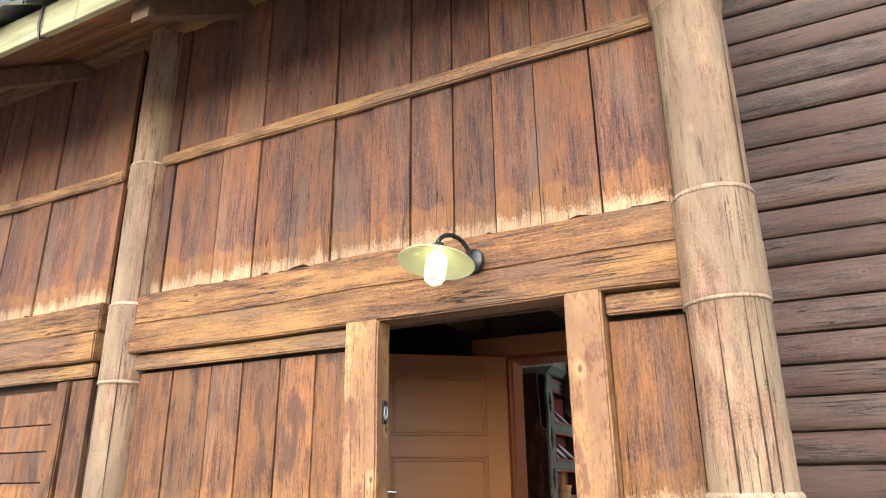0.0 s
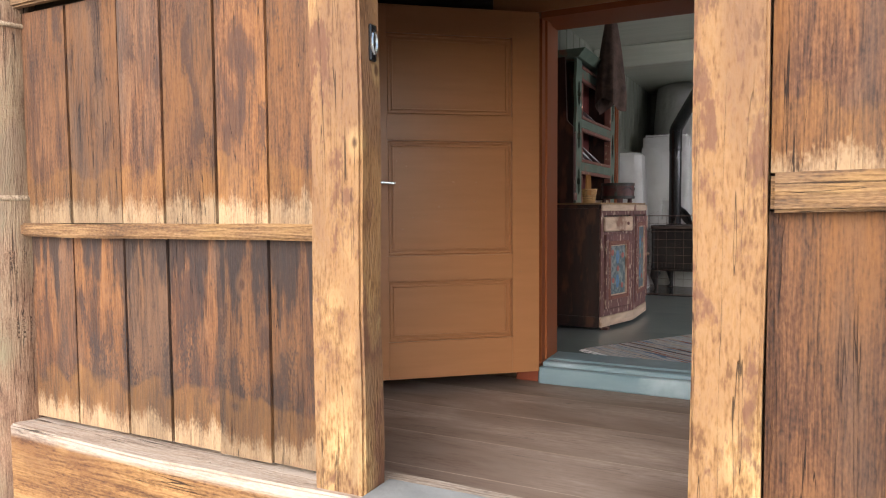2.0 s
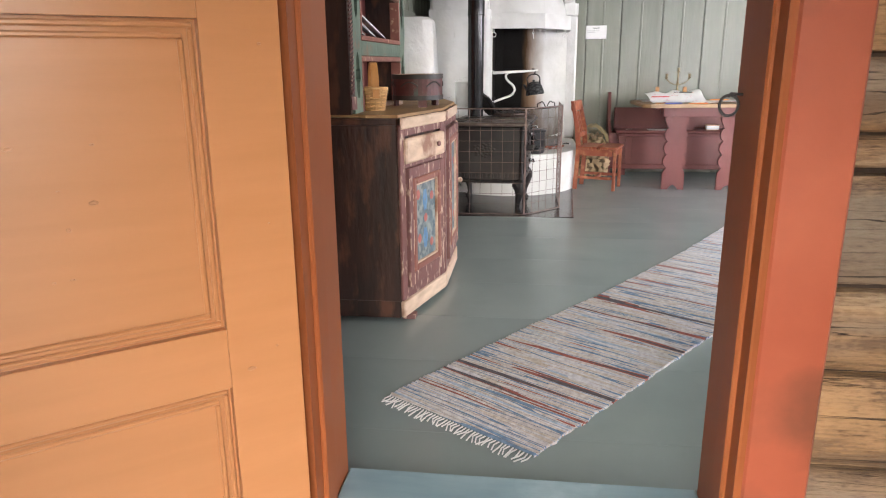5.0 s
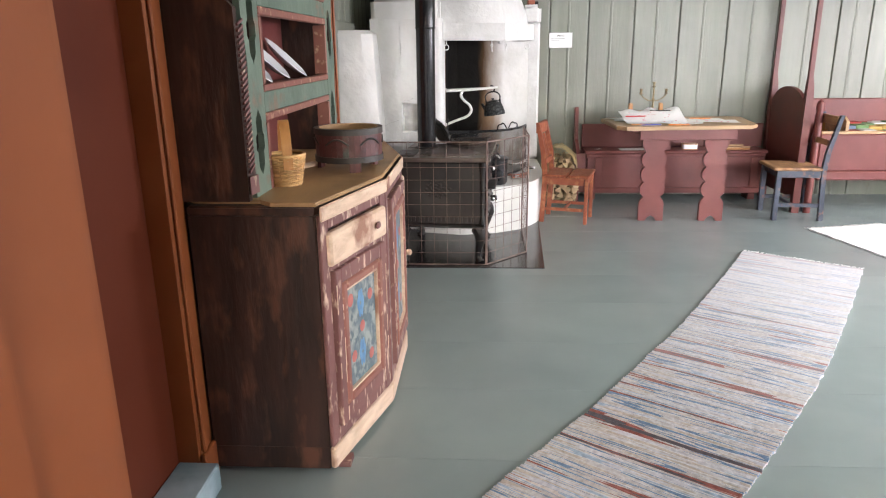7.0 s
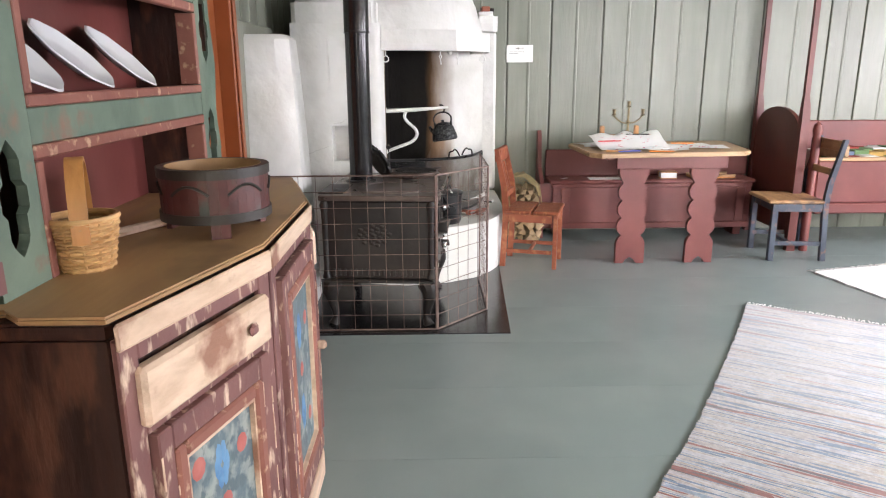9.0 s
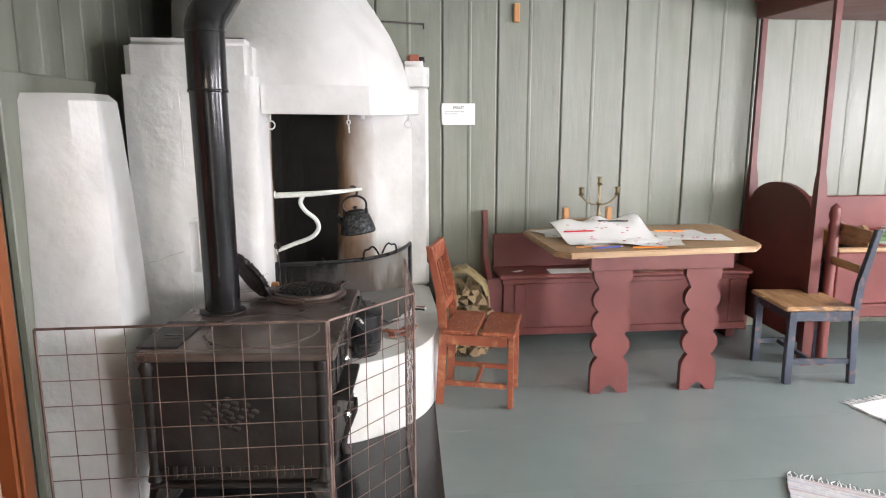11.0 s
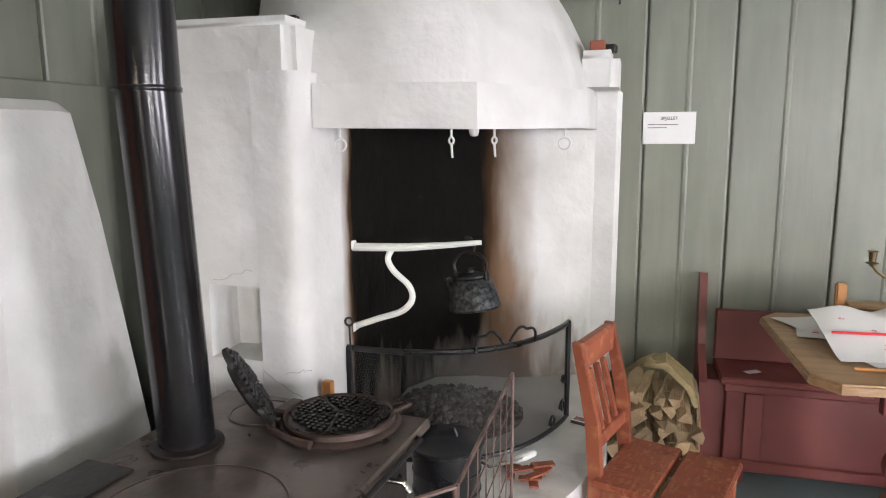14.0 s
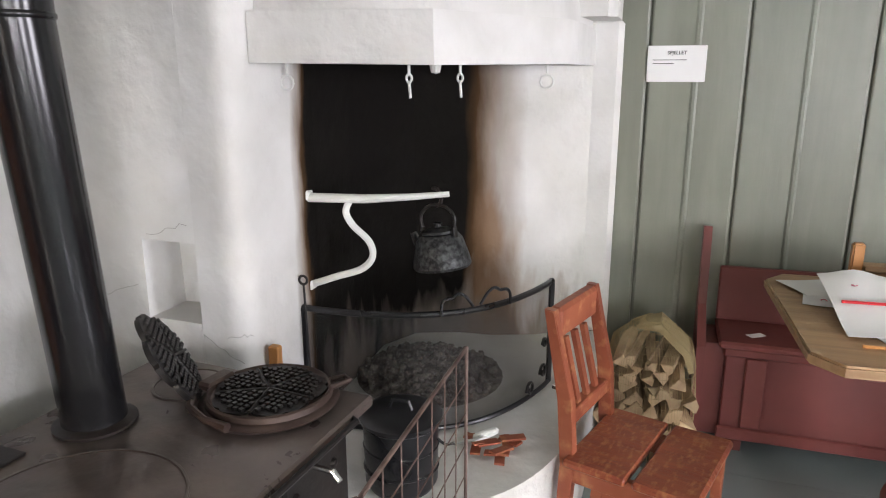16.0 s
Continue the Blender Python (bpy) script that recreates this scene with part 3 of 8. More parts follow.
def lathe(bm, profile, at=(0, 0, 0), seg=24, m=None, close=True):
    rings = [[Vector((r * math.cos(2 * math.pi * i / seg), r * math.sin(2 * math.pi * i / seg), z)) for i in range(seg)] for r, z in profile]
    m = m or Matrix.Translation(at)
    return loft(bm, [[m @ p for p in r] for r in rings], close)


def tube(bm, pts, r, seg=8, close=True):
    pts = [Vector(p) for p in pts]
    rad = r if isinstance(r, (list, tuple)) else [r] * len(pts)
    rings, u = [], None
    for i, p in enumerate(pts):
        d = (pts[min(i + 1, len(pts) - 1)] - pts[max(i - 1, 0)]).normalized()
        if u is None:
            u = d.orthogonal()
        u = (u - d * u.dot(d)).normalized()
        v = d.cross(u)
        rings.append([p + rad[i] * (math.cos(2 * math.pi * k / seg) * u + math.sin(2 * math.pi * k / seg) * v) for k in range(seg)])
    return loft(bm, rings, close)


def curve_through(pts, n=6):
    """Points of a smooth line through pts."""
    P = [Vector(p) for p in pts]
    out = []
    for i in range(len(P) - 1):
        a, b, c, d = P[max(i - 1, 0)], P[i], P[i + 1], P[min(i + 2, len(P) - 1)]
        for k in range(n):
            t = k / n
            out.append(0.5 * (2 * b + (c - a) * t + (2 * a - 5 * b + 4 * c - d) * t * t + (3 * b - a - 3 * c + d) * t ** 3))
    return out + [P[-1]]


def rumple(bm, amount, scale=3.0):
    for v in bm.verts:
        n = noise.noise_vector(v.co * scale)
        v.co += amount * Vector(n)
    return bm


def cuts(bm, n=2):
    bmesh.ops.subdivide_edges(bm, edges=bm.edges[:], cuts=n, use_grid_fill=True)
    return bm


def shared(name, mesh, m, parent):
    ob = new(name, mesh)
    ob.parent = parent
    ob.matrix_basis = m
    return ob


def mesh_of(name, bm, mat, smooth=True):
    mesh = bpy.data.meshes.new(name)
    bmesh.ops.recalc_face_normals(bm, faces=bm.faces)
    bm.to_mesh(mesh)
    bm.free()
    mesh.materials.append(mat)
    if smooth:
        mesh.shade_smooth()
        mesh.set_sharp_from_angle(angle=radians(35))
    return mesh


# ---- the setting: ground, facade, porch, room ----
FY = 2.72   # front of the porch boards
GZ = -0.46  # the ground outside
WY0, WY1 = 4.44, 4.66  # the log wall between porch and room
WX, EX, NY = -2.27, 3.95, 10.66  # west, east and north faces of the room
CZ = 2.42   # the room's ceiling
RND = random.Random(7)

bm = bmesh.new()
bmesh.ops.create_grid(bm, x_segments=60, y_segments=60, size=400, matrix=Matrix.Translation((0, 0, GZ)))
structure("ground", bm, M_GRASS, "uneven pale gravel and earth round the house", "ground")

# log wall of the house, with holes for the door and two windows
def wall_holes(name, mat, label, axis, at0, at1, a, b, z0, z1, holes, hide=None):
    """A wall from a to b with rectangular holes (a0, a1, z0, z1), butted from boxes in one mesh."""
    bm = bmesh.new()
    xs = sorted({a, b, *[h[0] for h in holes], *[h[1] for h in holes]})
    for u, v in zip(xs, xs[1:]):
        mid = (u + v) / 2
        cut = sorted((h[2], h[3]) for h in holes if h[0] <= mid <= h[1])
        low = z0
        for c, d in cut + [(z1, z1)]:
            if c > low + 1e-4:
                if axis == "x":
                    box(bm, u, v, at0, at1, low, c)
                else:
                    box(bm, at0, at1, u, v, low, c)
            low = d
    bmesh.ops.remove_doubles(bm, verts=bm.verts, dist=1e-4)
    return structure(name, bm, mat, label, "wall")

HOLES_S = [(-1.72, -0.77, -0.5, 1.87)] + [(a, b, WZ0, WZ1) for a, b in WIN_S]
wall_south = wall_holes("wall_south", M_DARK, "log wall of the house with a doorway and two windows", "x", WY0 + 0.05, WY1, WX - 3.4, EX + 0.2, GZ, 5.3, HOLES_S)
wall_east = wall_holes("wall_east", M_GREEN, "green panelled wall with two windows", "y", EX, EX + 0.18, WY1, NY + 0.15, -0.3, CZ, [(a, b, WZ0, WZ1) for a, b in WIN_E])
wall_north = structure("wall_north", boxes((WX - 0.15, EX + 0.18, NY + 0.022, NY + 0.2, -0.3, CZ)), M_GREEN, "wall of wide green-painted vertical boards", "wall")
wall_west = structure("wall_west", boxes((WX - 0.2, WX - 0.022, WY1, NY + 0.022, -0.3, CZ)), M_GREEN, "wall of wide green-painted vertical boards with two doors", "wall")
structure("ceiling", boxes((WX - 0.2, EX + 0.18, WY1, NY + 0.2, CZ, CZ + 0.12)), M_CEIL, "pale painted board ceiling of the room", "ceiling")
floor_room = structure("floor", boxes((WX - 0.2, EX + 0.18, WY1, NY + 0.2, -0.3, -0.024)), M_FLOOR, "grey-green painted plank floor of the room", "floor")
structure("wall_inside", boxes((-0.66, WIN_S[0][0], WY1, WY1 + 0.02, 0, CZ), (WIN_S[0][1], WIN_S[1][0], WY1, WY1 + 0.02, 0, CZ), (WIN_S[1][1], EX, WY1, WY1 + 0.02, 0, CZ), (WX - 0.02, -1.83, WY1, WY1 + 0.02, 0, CZ),
          (-1.83, -0.66, WY1, WY1 + 0.02, 1.98, CZ), (WIN_S[0][0], WIN_S[0][1], WY1, WY1 + 0.02, 0, WZ0), (WIN_S[0][0], WIN_S[0][1], WY1, WY1 + 0.02, WZ1, CZ), (WIN_S[1][0], WIN_S[1][1], WY1, WY1 + 0.02, 0, WZ0), (WIN_S[1][0], WIN_S[1][1], WY1, WY1 + 0.02, WZ1, CZ)),
          M_GREEN, "green-painted boards on the room side of the log wall", "wall")

def window(name, axis, at, a, b):
    """Casement: frame, one mullion, two bars, panes, a sill on the room side."""
    w = thing(name, "white-painted casement window with small panes", "window", kind="structure")
    def bx(bm, u0, u1, v0, v1, z0, z1):
        return box(bm, u0, u1, v0, v1, z0, z1) if axis == "x" else box(bm, v0, v1, u0, u1, z0, z1)
    bm = bmesh.new()
    for u0, u1, z0, z1 in ((a, a + 0.06, WZ0, WZ1), (b - 0.06, b, WZ0, WZ1), (a + 0.06, b - 0.06, WZ0, WZ0 + 0.06), (a + 0.06, b - 0.06, WZ1 - 0.06, WZ1), ((a + b) / 2 - 0.03, (a + b) / 2 + 0.03, WZ0 + 0.06, WZ1 - 0.06)):
        bx(bm, u0, u1, at, at + 0.05, z0, z1)
    part("window_frame", bm, M_WHITE, w)
    for k in (1, 2):
        z = WZ0 + 0.06 + k * (WZ1 - WZ0 - 0.12) / 3
        for u0, u1 in ((a + 0.06, (a + b) / 2 - 0.03), ((a + b) / 2 + 0.03, b - 0.06)):
            part("glazing_bar", bx(bmesh.new(), u0, u1, at + 0.01, at + 0.04, z - 0.012, z + 0.012), M_WHITE, w)
    for u0, u1 in ((a + 0.06, (a + b) / 2 - 0.03), ((a + b) / 2 + 0.03, b - 0.06)):
        p = part("pane", bx(bmesh.new(), u0, u1, at + 0.043, at + 0.047, WZ0 + 0.06, WZ1 - 0.06), M_GLASS, w)
        p.visible_shadow = False

for k, (a, b) in enumerate(WIN_S):
    window(f"window_{k + 1}", "x", WY0 + 0.1, a, b)
for k, (a, b) in enumerate(WIN_E):
    window(f"window_{k + 3}", "y", EX + 0.02, a, b)

# logs: unevenly rounded, one mesh each
def log(name, x0, x1, y, z0, z1, mat, parent, depth=0.13, seg=10):
    bm = bmesh.new()
    n = max(4, int((x1 - x0) / 0.3))
    h, c = (z1 - z0) / 2, (z0 + z1) / 2
    rings = []
    for i in range(n + 1):
        x = x0 + (x1 - x0) * i / n
        w = 0.012 * noise.noise((x * 1.3, z0 * 9, 3.1))
        ring = []
        for k in range(seg):
            t = math.pi * (k / (seg - 1)) - math.pi / 2
            flat = math.copysign(abs(math.sin(t)) ** 0.85, math.sin(t))
            ring.append((x, y + depth * 0.55 - (depth * 0.55 + w) * max(0.0, math.cos(t)) ** 0.45, c + (h - 0.003) * flat + w * 0.4))
        ring.append((x, y + depth * 0.8, c + h * 0.9))
        ring.append((x, y + depth * 0.8, c - h * 0.9))
        rings.append(ring)
    loft(bm, rings)
    return part(name, bm, mat, parent)

LOGZ = [-0.02, 0.07, 0.185, 0.327, 0.542, 0.72, 0.947, 1.011, 1.154, 1.34, 1.53, 1.72, 1.90, 2.12]
for a, b in zip(LOGZ, LOGZ[1:]):
    log("log", -0.66, -0.09, WY0, a, b, M_LOG_IN, wall_south)
    log("log", -3.05, -1.84, WY0, a, b, M_DARK, wall_south)
z = GZ + 0.1
while z < 5.1:
    h = RND.uniform(0.17, 0.22)
    hit = [(p, q) for p, q in WIN_S if z + h > WZ0 and z < WZ1]
    xs = [-0.085] + [v for p, q in hit for v in (p, q)] + [EX + 0.35]
    for u, v in zip(xs[::2], xs[1::2]):
        log("log", u, v, WY0 - 0.02, z, z + h, M_LOG, wall_south)
    z += h

# porch: floor, ceiling, partitions
porch_floor = structure("porch_floor", boxes((-5.6, -0.05, FY + 0.14, WY0 + 0.1, -0.3, -0.006)), M_PALE, "worn brown plank floor of the porch", "floor")
y = FY + 0.06
for w in (0.34, 0.33, 0.36, 0.35, 0.38):
    y1 = min(y + w, WY0 + 0.04)
    bm = boxes((-3.0, -0.2, y + 0.003, y1 - 0.003, -0.0055, 0.0))
    cuts(bm, 3)
    part("plank", bm, M_PORCH, porch_floor)
    if y1 < WY0:
        part("joint", boxes((-3.0, -0.2, y1 - 0.0029, y1 + 0.0029, -0.0055, -0.0002)), M_PALE, porch_floor)
    y = y1
bm = boxes((-5.6, -0.07, FY + 0.1, WY0 + 0.05, 2.22, 2.26))
structure("porch_ceiling", bm, M_SHADY, "dark boards above the porch", "ceiling")
for x in (-2.75, -1.95, -1.2, -0.45):
    bm = rumple(cuts(boxes((x - 0.09, x + 0.09, FY + 0.1, WY0, 2.08, 2.22)), 3), 0.012)
    tagged(part("joist", bm, M_SHADY), "dark rough-hewn porch ceiling joist", "beam", "porch joists", "structure")
structure("porch_partition", boxes((-3.08, -3.02, FY + 0.1, WY0 + 0.04, 0, 2.22)), M_SHADY, "dark board partition at the end of the porch", "wall")
porch_side = structure("porch_side", boxes((-0.28, -0.24, FY + 0.12, WY0 - 0.16, -0.3, 2.22)), M_SHADY, "boarded side wall of the porch", "wall")
y = FY + 0.14
for k in range(7):
    w = 0.195
    part("board", boxes((-0.31, -0.281, y + 0.003, y + w - 0.003, 0.32, 2.2), bevel=0.004), M_JAMB, porch_side)
    y += w
part("bottom_rail", rumple(cuts(boxes((-0.36, -0.312, FY + 0.16, WY0 - 0.27, 0.115, 0.30)), 3), 0.012), M_POLE, porch_side)
part("skirting", boxes((-0.345, -0.312, FY + 0.2, WY0 - 0.28, 0.0, 0.11), bevel=0.006), M_RED, porch_side, "red-painted strip")

# facade
facade = structure("wall_facade", boxes((-7.5, -3.02, FY + 0.06, FY + 0.1, -0.3, 4.1), (-3.02, -1.78, FY + 0.06, FY + 0.1, -0.3, 1.74), (-0.62, -0.1, FY + 0.06, FY + 0.1, -0.3, 1.74), (-3.02, -0.1, FY + 0.06, FY + 0.1, 1.74, 4.1)), M_DARK, "porch front of weathered brown vertical boards between round poles", "wall")
def board(x0, x1, z0, z1, mat, y=FY, ragged=0.0):
    bm = bmesh.new()
    g0, g1 = RND.uniform(0.001, 0.006), RND.uniform(0.001, 0.009)
    pts = [(x0 + g0, z1), (x0 + g0, z0)]
    if ragged:
        pts += [(x0 + (x1 - x0) * f, z0 + RND.uniform(-ragged, ragged)) for f in (0.2, 0.4, 0.6, 0.8)]
    pts += [(x1 - g1, z0), (x1 - g1, z1)]
    prism(bm, pts, y, y + 0.028, "y")
    d = RND.uniform(-0.006, 0.01)
    for v in bm.verts:
        v.co.y += d + (0.004 * noise.noise((v.co.x * 3, v.co.z, 2)))
    return part("board", bm, mat, facade)
EDGES = [-3.26, -3.10, -2.985, -2.72, -2.44, -2.20, -1.94, -1.705, -1.485, -1.26, -1.05, -0.845, -0.585, -0.29]
for a, b in zip(EDGES, EDGES[1:]):
    board(a, b, 2.085, 3.95, M_BOARD, ragged=0.02)
x = -3.55
while x > -7.4:
    w = RND.uniform(0.2, 0.27)
    board(x - w, x, 2.085, 3.95, M_BOARD, ragged=0.02)
    x -= w
LOW = [-3.24, -3.205, -2.925, -2.65, -2.438, -2.21, -1.995, -1.78]
for a, b in zip(LOW, LOW[1:]):
    board(a, b, 0.10, 0.80, M_BOARD_LOW)
    board(a, b, 0.85, 1.64, M_BOARD_LOW)
for a, b in ((-0.605, -0.31),):
    board(a, b, 0.10, 0.88, M_BOARD_R)
    board(a, b, 0.965, 1.64, M_BOARD_R)
x = -3.72
for w in (0.21, 0.23, 0.2, 0.22, 0.25, 0.22):
    board(x - w, x, 0.10, 0.60, M_BOARD_LOW)
    x -= w
board(-3.72, -3.55, 0.1, 1.64, M_BOARD_LOW)
z = 0.665
for h in (0.14, 0.15, 0.13, 0.17, 0.15, 0.20):
    part("board", boxes((-5.1, -3.835, FY + 0.012, FY + 0.04, z + 0.003, z + h - 0.003), bevel=0.004), M_BOARD_LOW, facade)
    z += h
def timber(name, x0, x1, y0, y1, z0, z1, mat, wave=0.012, n=None):
    bm = bmesh.new()
    box(bm, x0, x1, y0, y1, z0, z1)
    long = max((x1 - x0, 0), (y1 - y0, 1), (z1 - z0, 2))
    es = [e for e in bm.edges if abs((e.verts[0].co - e.verts[1].co)[long[1]]) > 0.5 * long[0]]
    bmesh.ops.subdivide_edges(bm, edges=es, cuts=n or max(3, int(long[0] / 0.18)))
    for v in bm.verts:
        s = Vector(noise.noise_vector(v.co * 2.3)) * wave
        s[long[1]] = 0
        v.co += s
    bmesh.ops.bevel(bm, geom=[e for e in bm.edges if e.calc_face_angle(0) > 0.8], offset=0.008, segments=2, affect="EDGES")
    return part(name, bm, mat, facade)
timber("beam", -3.30, -0.28, FY - 0.075, FY + 0.06, 1.745, 1.90, M_BEAM)
timber("beam", -3.30, -0.28, FY - 0.06, FY + 0.06, 1.905, 2.07, M_BEAM)
timber("beam", -7.4, -3.50, FY - 0.075, FY + 0.06, 1.74, 1.90, M_BEAM)
timber("beam", -7.4, -3.50, FY - 0.06, FY + 0.06, 1.905, 2.07, M_BEAM)
timber("batten", -3.26, -1.785, FY - 0.035, FY, 1.655, 1.735, M_BATTEN, 0.008)
timber("batten", -0.60, -0.30, FY - 0.035, FY, 1.655, 1.735, M_BATTEN, 0.006)
timber("batten", -7.4, -3.52, FY - 0.035, FY, 1.65, 1.73, M_BATTEN, 0.008)
timber("batten", -3.24, -0.30, FY - 0.035, FY, 2.885, 2.955, M_BATTEN, 0.008)
timber("batten", -7.4, -3.53, FY - 0.035, FY, 2.87, 2.94, M_BATTEN, 0.008)
timber("batten", -3.23, -1.785, FY - 0.035, FY + 0.01, 0.80, 0.85, M_BATTEN, 0.008)
timber("batten", -0.60, -0.30, FY - 0.04, FY + 0.01, 0.88, 0.965, M_BATTEN, 0.006)
timber("batten", -5.1, -3.74, FY - 0.035, FY + 0.01, 0.605, 0.66, M_BATTEN, 0.006)
timber("hatch_frame", -3.83, -3.73, FY - 0.03, FY + 0.03, 0.56, 1.64, M_BOARD_LOW, 0.006)
timber("sill_log", -3.2, -0.3, FY - 0.10, FY + 0.14, -0.30, 0.085, M_SILL, 0.012)
timber("sill_log", -7.4, -3.55, FY - 0.06, FY + 0.14, -0.30, 0.085, M_SILL, 0.012)
timber("jamb", -1.775, -1.605, FY - 0.075, FY + 0.035, 0.03, 1.775, M_JAMB, 0.008, 8)
timber("jamb", -0.752, -0.607, FY - 0.07, FY + 0.20, 0.03, 1.79, M_JAMB, 0.008, 8)
structure("threshold_board", rumple(cuts(boxes((-1.602, -0.75, FY - 0.12, FY + 0.055, 0.086, 0.1)), 3), 0.003), M_STONE, "worn grey threshold board of the porch", "threshold")
# iron clasp on the jamb
latch = thing("latch", "small black iron latch on the porch doorpost", "latch")
part("plate", boxes((-1.604, -1.594, FY - 0.03, FY + 0.0, 1.30, 1.40), bevel=0.003), M_BLACK, latch)
part("loop", tube(bmesh.new(), [(-1.593, FY - 0.015 + 0.012 * math.sin(t), 1.35 + 0.03 * math.cos(t)) for t in np.linspace(0, 5.6, 10)], 0.005, 6), M_CHROME, latch)

# round poles with worn bands
GROOVES = (0.45, 0.7, 1.25, 1.33, 1.72, 1.9, 2.3, 2.38, 2.6, 2.95, 3.2)
def pole(name, x, y, r, bands, tilt):
    bm = bmesh.new()
    zs = sorted(set([GZ, 4.05] + [b for b in bands] + [b - 0.012 for b in bands] + list(np.arange(GZ + 0.2, 4.0, 0.25)) + [g + k * 0.009 for g in GROOVES for k in range(-5, 6)]))
    rings = []
    for z in zs:
        j = sum(1 for b in bands if b <= z)
        rr = r * (1.0 + 0.06 * (0 if j % 2 else 1) - 0.03 * (z / 4)) + 0.006 * noise.noise((z * 2.2, x, 0)) + (0.0014 * math.cos(z * 349) if min(abs(z - g) for g in GROOVES) < 0.05 else 0)
        ring = []
        for k in range(24):
            t = 2 * math.pi * k / 24
            q = rr * (1 + 0.02 * noise.noise((math.cos(t) * 2, math.sin(t) * 2, z * 1.2 + x)))
            ring.append((x + tilt * z + q * math.cos(t), y + q * math.sin(t), z))
        rings.append(ring)
    loft(bm, rings)
    p = part(name, bm, M_POLE)
    tagged(p, "weathered round pole with worn bands and long cracks", "pole", "porch poles", "structure")
    for b in bands[::2] + bands[1:2]:
        rl = r * (1.062 - 0.0075 * b)
        part("worn_lip", lathe(bmesh.new(), [(rl * 0.97, b - 0.016), (rl + 0.002, b - 0.012), (rl + 0.0035, b - 0.006), (rl * 0.97, b + 0.006)], (x + tilt * b, y, 0), 32), M_LIP, p, "pale worn edge of a band")
    for k in range(5):
        t = RND.uniform(3.5, 5.9)
        z0 = RND.uniform(0.2, 2.2)
        pts = [(x + tilt * z + (r * 1.02) * math.cos(t + 0.04 * noise.noise((z, k, 1))), y + (r * 1.02) * math.sin(t + 0.04 * noise.noise((z, k, 1))), z) for z in np.linspace(z0, z0 + 1.4, 9)]
        part("crack", tube(bmesh.new(), pts, [0.0005, 0.001, 0.002, 0.003, 0.003, 0.003, 0.002, 0.001, 0.0005], 5), M_DARK, p)
    return p
pole("pole", -3.305, FY + 0.01, 0.128, [0.95, 1.60, 2.03, 2.76, 2.90], 0.0)
pole("pole", -0.175, FY - 0.05, 0.140, [1.012, 1.65, 2.05, 2.87], 0.005)
ring = thing("iron_ring", "iron tethering ring on a weathered pole", "ring")
part("staple", tube(bmesh.new(), [(-3.355, 2.62, 0.86), (-3.355, 2.575, 0.87), (-3.36, 2.62, 0.84)], 0.006, 6), M_IRON, ring)
part("hoop", tube(bmesh.new(), [(-3.365 + 0.035 * math.cos(t), 2.578, 0.82 + 0.045 * math.sin(t)) for t in np.linspace(0, 6.28, 16)], 0.005, 6), M_WIRE, ring)

# eave and roof over the porch
eave = thing("roof", "tiled roof with a mossy fascia board over the porch", "roof", kind="structure")
part("wall_plate", rumple(cuts(boxes((-7.5, -0.05, FY - 0.1, FY + 0.1, 3.84, 4.06)), 4), 0.01), M_BEAM, eave)
bm = bmesh.new()
prism(bm, [(1.98, 3.42), (2.9, 4.06), (4.3, 5.03), (4.3, 5.13), (2.9, 4.16), (1.94, 3.50)], -7.6, 0.12, "x")
part("roof_boards", bm, M_BEAM, eave)
part("fascia", boxes((-7.6, -3.02, 1.90, 1.935, 3.34, 3.53), (-3.015, 0.12, 1.90, 1.935, 3.34, 3.53), bevel=0.004), M_MOSS, eave)
for k in range(5):
    x = -7.0 + k * 1.45
    bm = bmesh.new()
    prism(bm, [(2.0, 3.28), (3.0, 3.98), (3.0, 4.1), (2.0, 3.4)], x - 0.06, x + 0.06, "x")
    part("rafter", bm, M_SHADY, eave)
tile = bmesh.new()
prism(tile, [(-0.16, 0.0), (-0.08, 0.035), (0.0, 0.045), (0.08, 0.02), (0.16, 0.0), (0.16, 0.018), (0.08, 0.038), (0.0, 0.063), (-0.08, 0.053), (-0.16, 0.018)], -0.05, 0.42, "y")
tile_mesh = mesh_of("tile", tile, M_SLATE)
for r in range(3):
    for k in range(24):
        shared("tile", tile_mesh, Matrix.Translation((-7.4 + k * 0.3, 1.86 + r * 0.3, 3.53 + r * 0.208)) @ pose(0, 0, 0, 34.8), eave)
part("gutter_clip", tube(bmesh.new(), [(-3.3, 1.89, 3.55), (-3.3, 1.885, 3.4), (-3.3, 1.90, 3.32), (-3.28, 1.95, 3.36)], 0.008, 6), M_IRON, eave)
structure("house_roof", boxes((WX - 3.4, EX + 0.4, WY1, NY + 0.6, 5.3, 5.4)), M_DARK, "dark loft boards under the roof", "roof")
structure("wall_back", boxes((WX - 3.4, EX + 0.4, NY + 0.2, NY + 0.4, GZ, 5.3)), M_DARK, "outer log wall at the back of the house", "wall")
# stone step
step = rumple(cuts(boxes((-1.75, -0.65, 1.95, FY - 0.12, GZ - 0.05, -0.18), bevel=0.03), 3), 0.02)
tagged(part("stone_step", step, M_STONE), "grey stone step before the porch", "step")

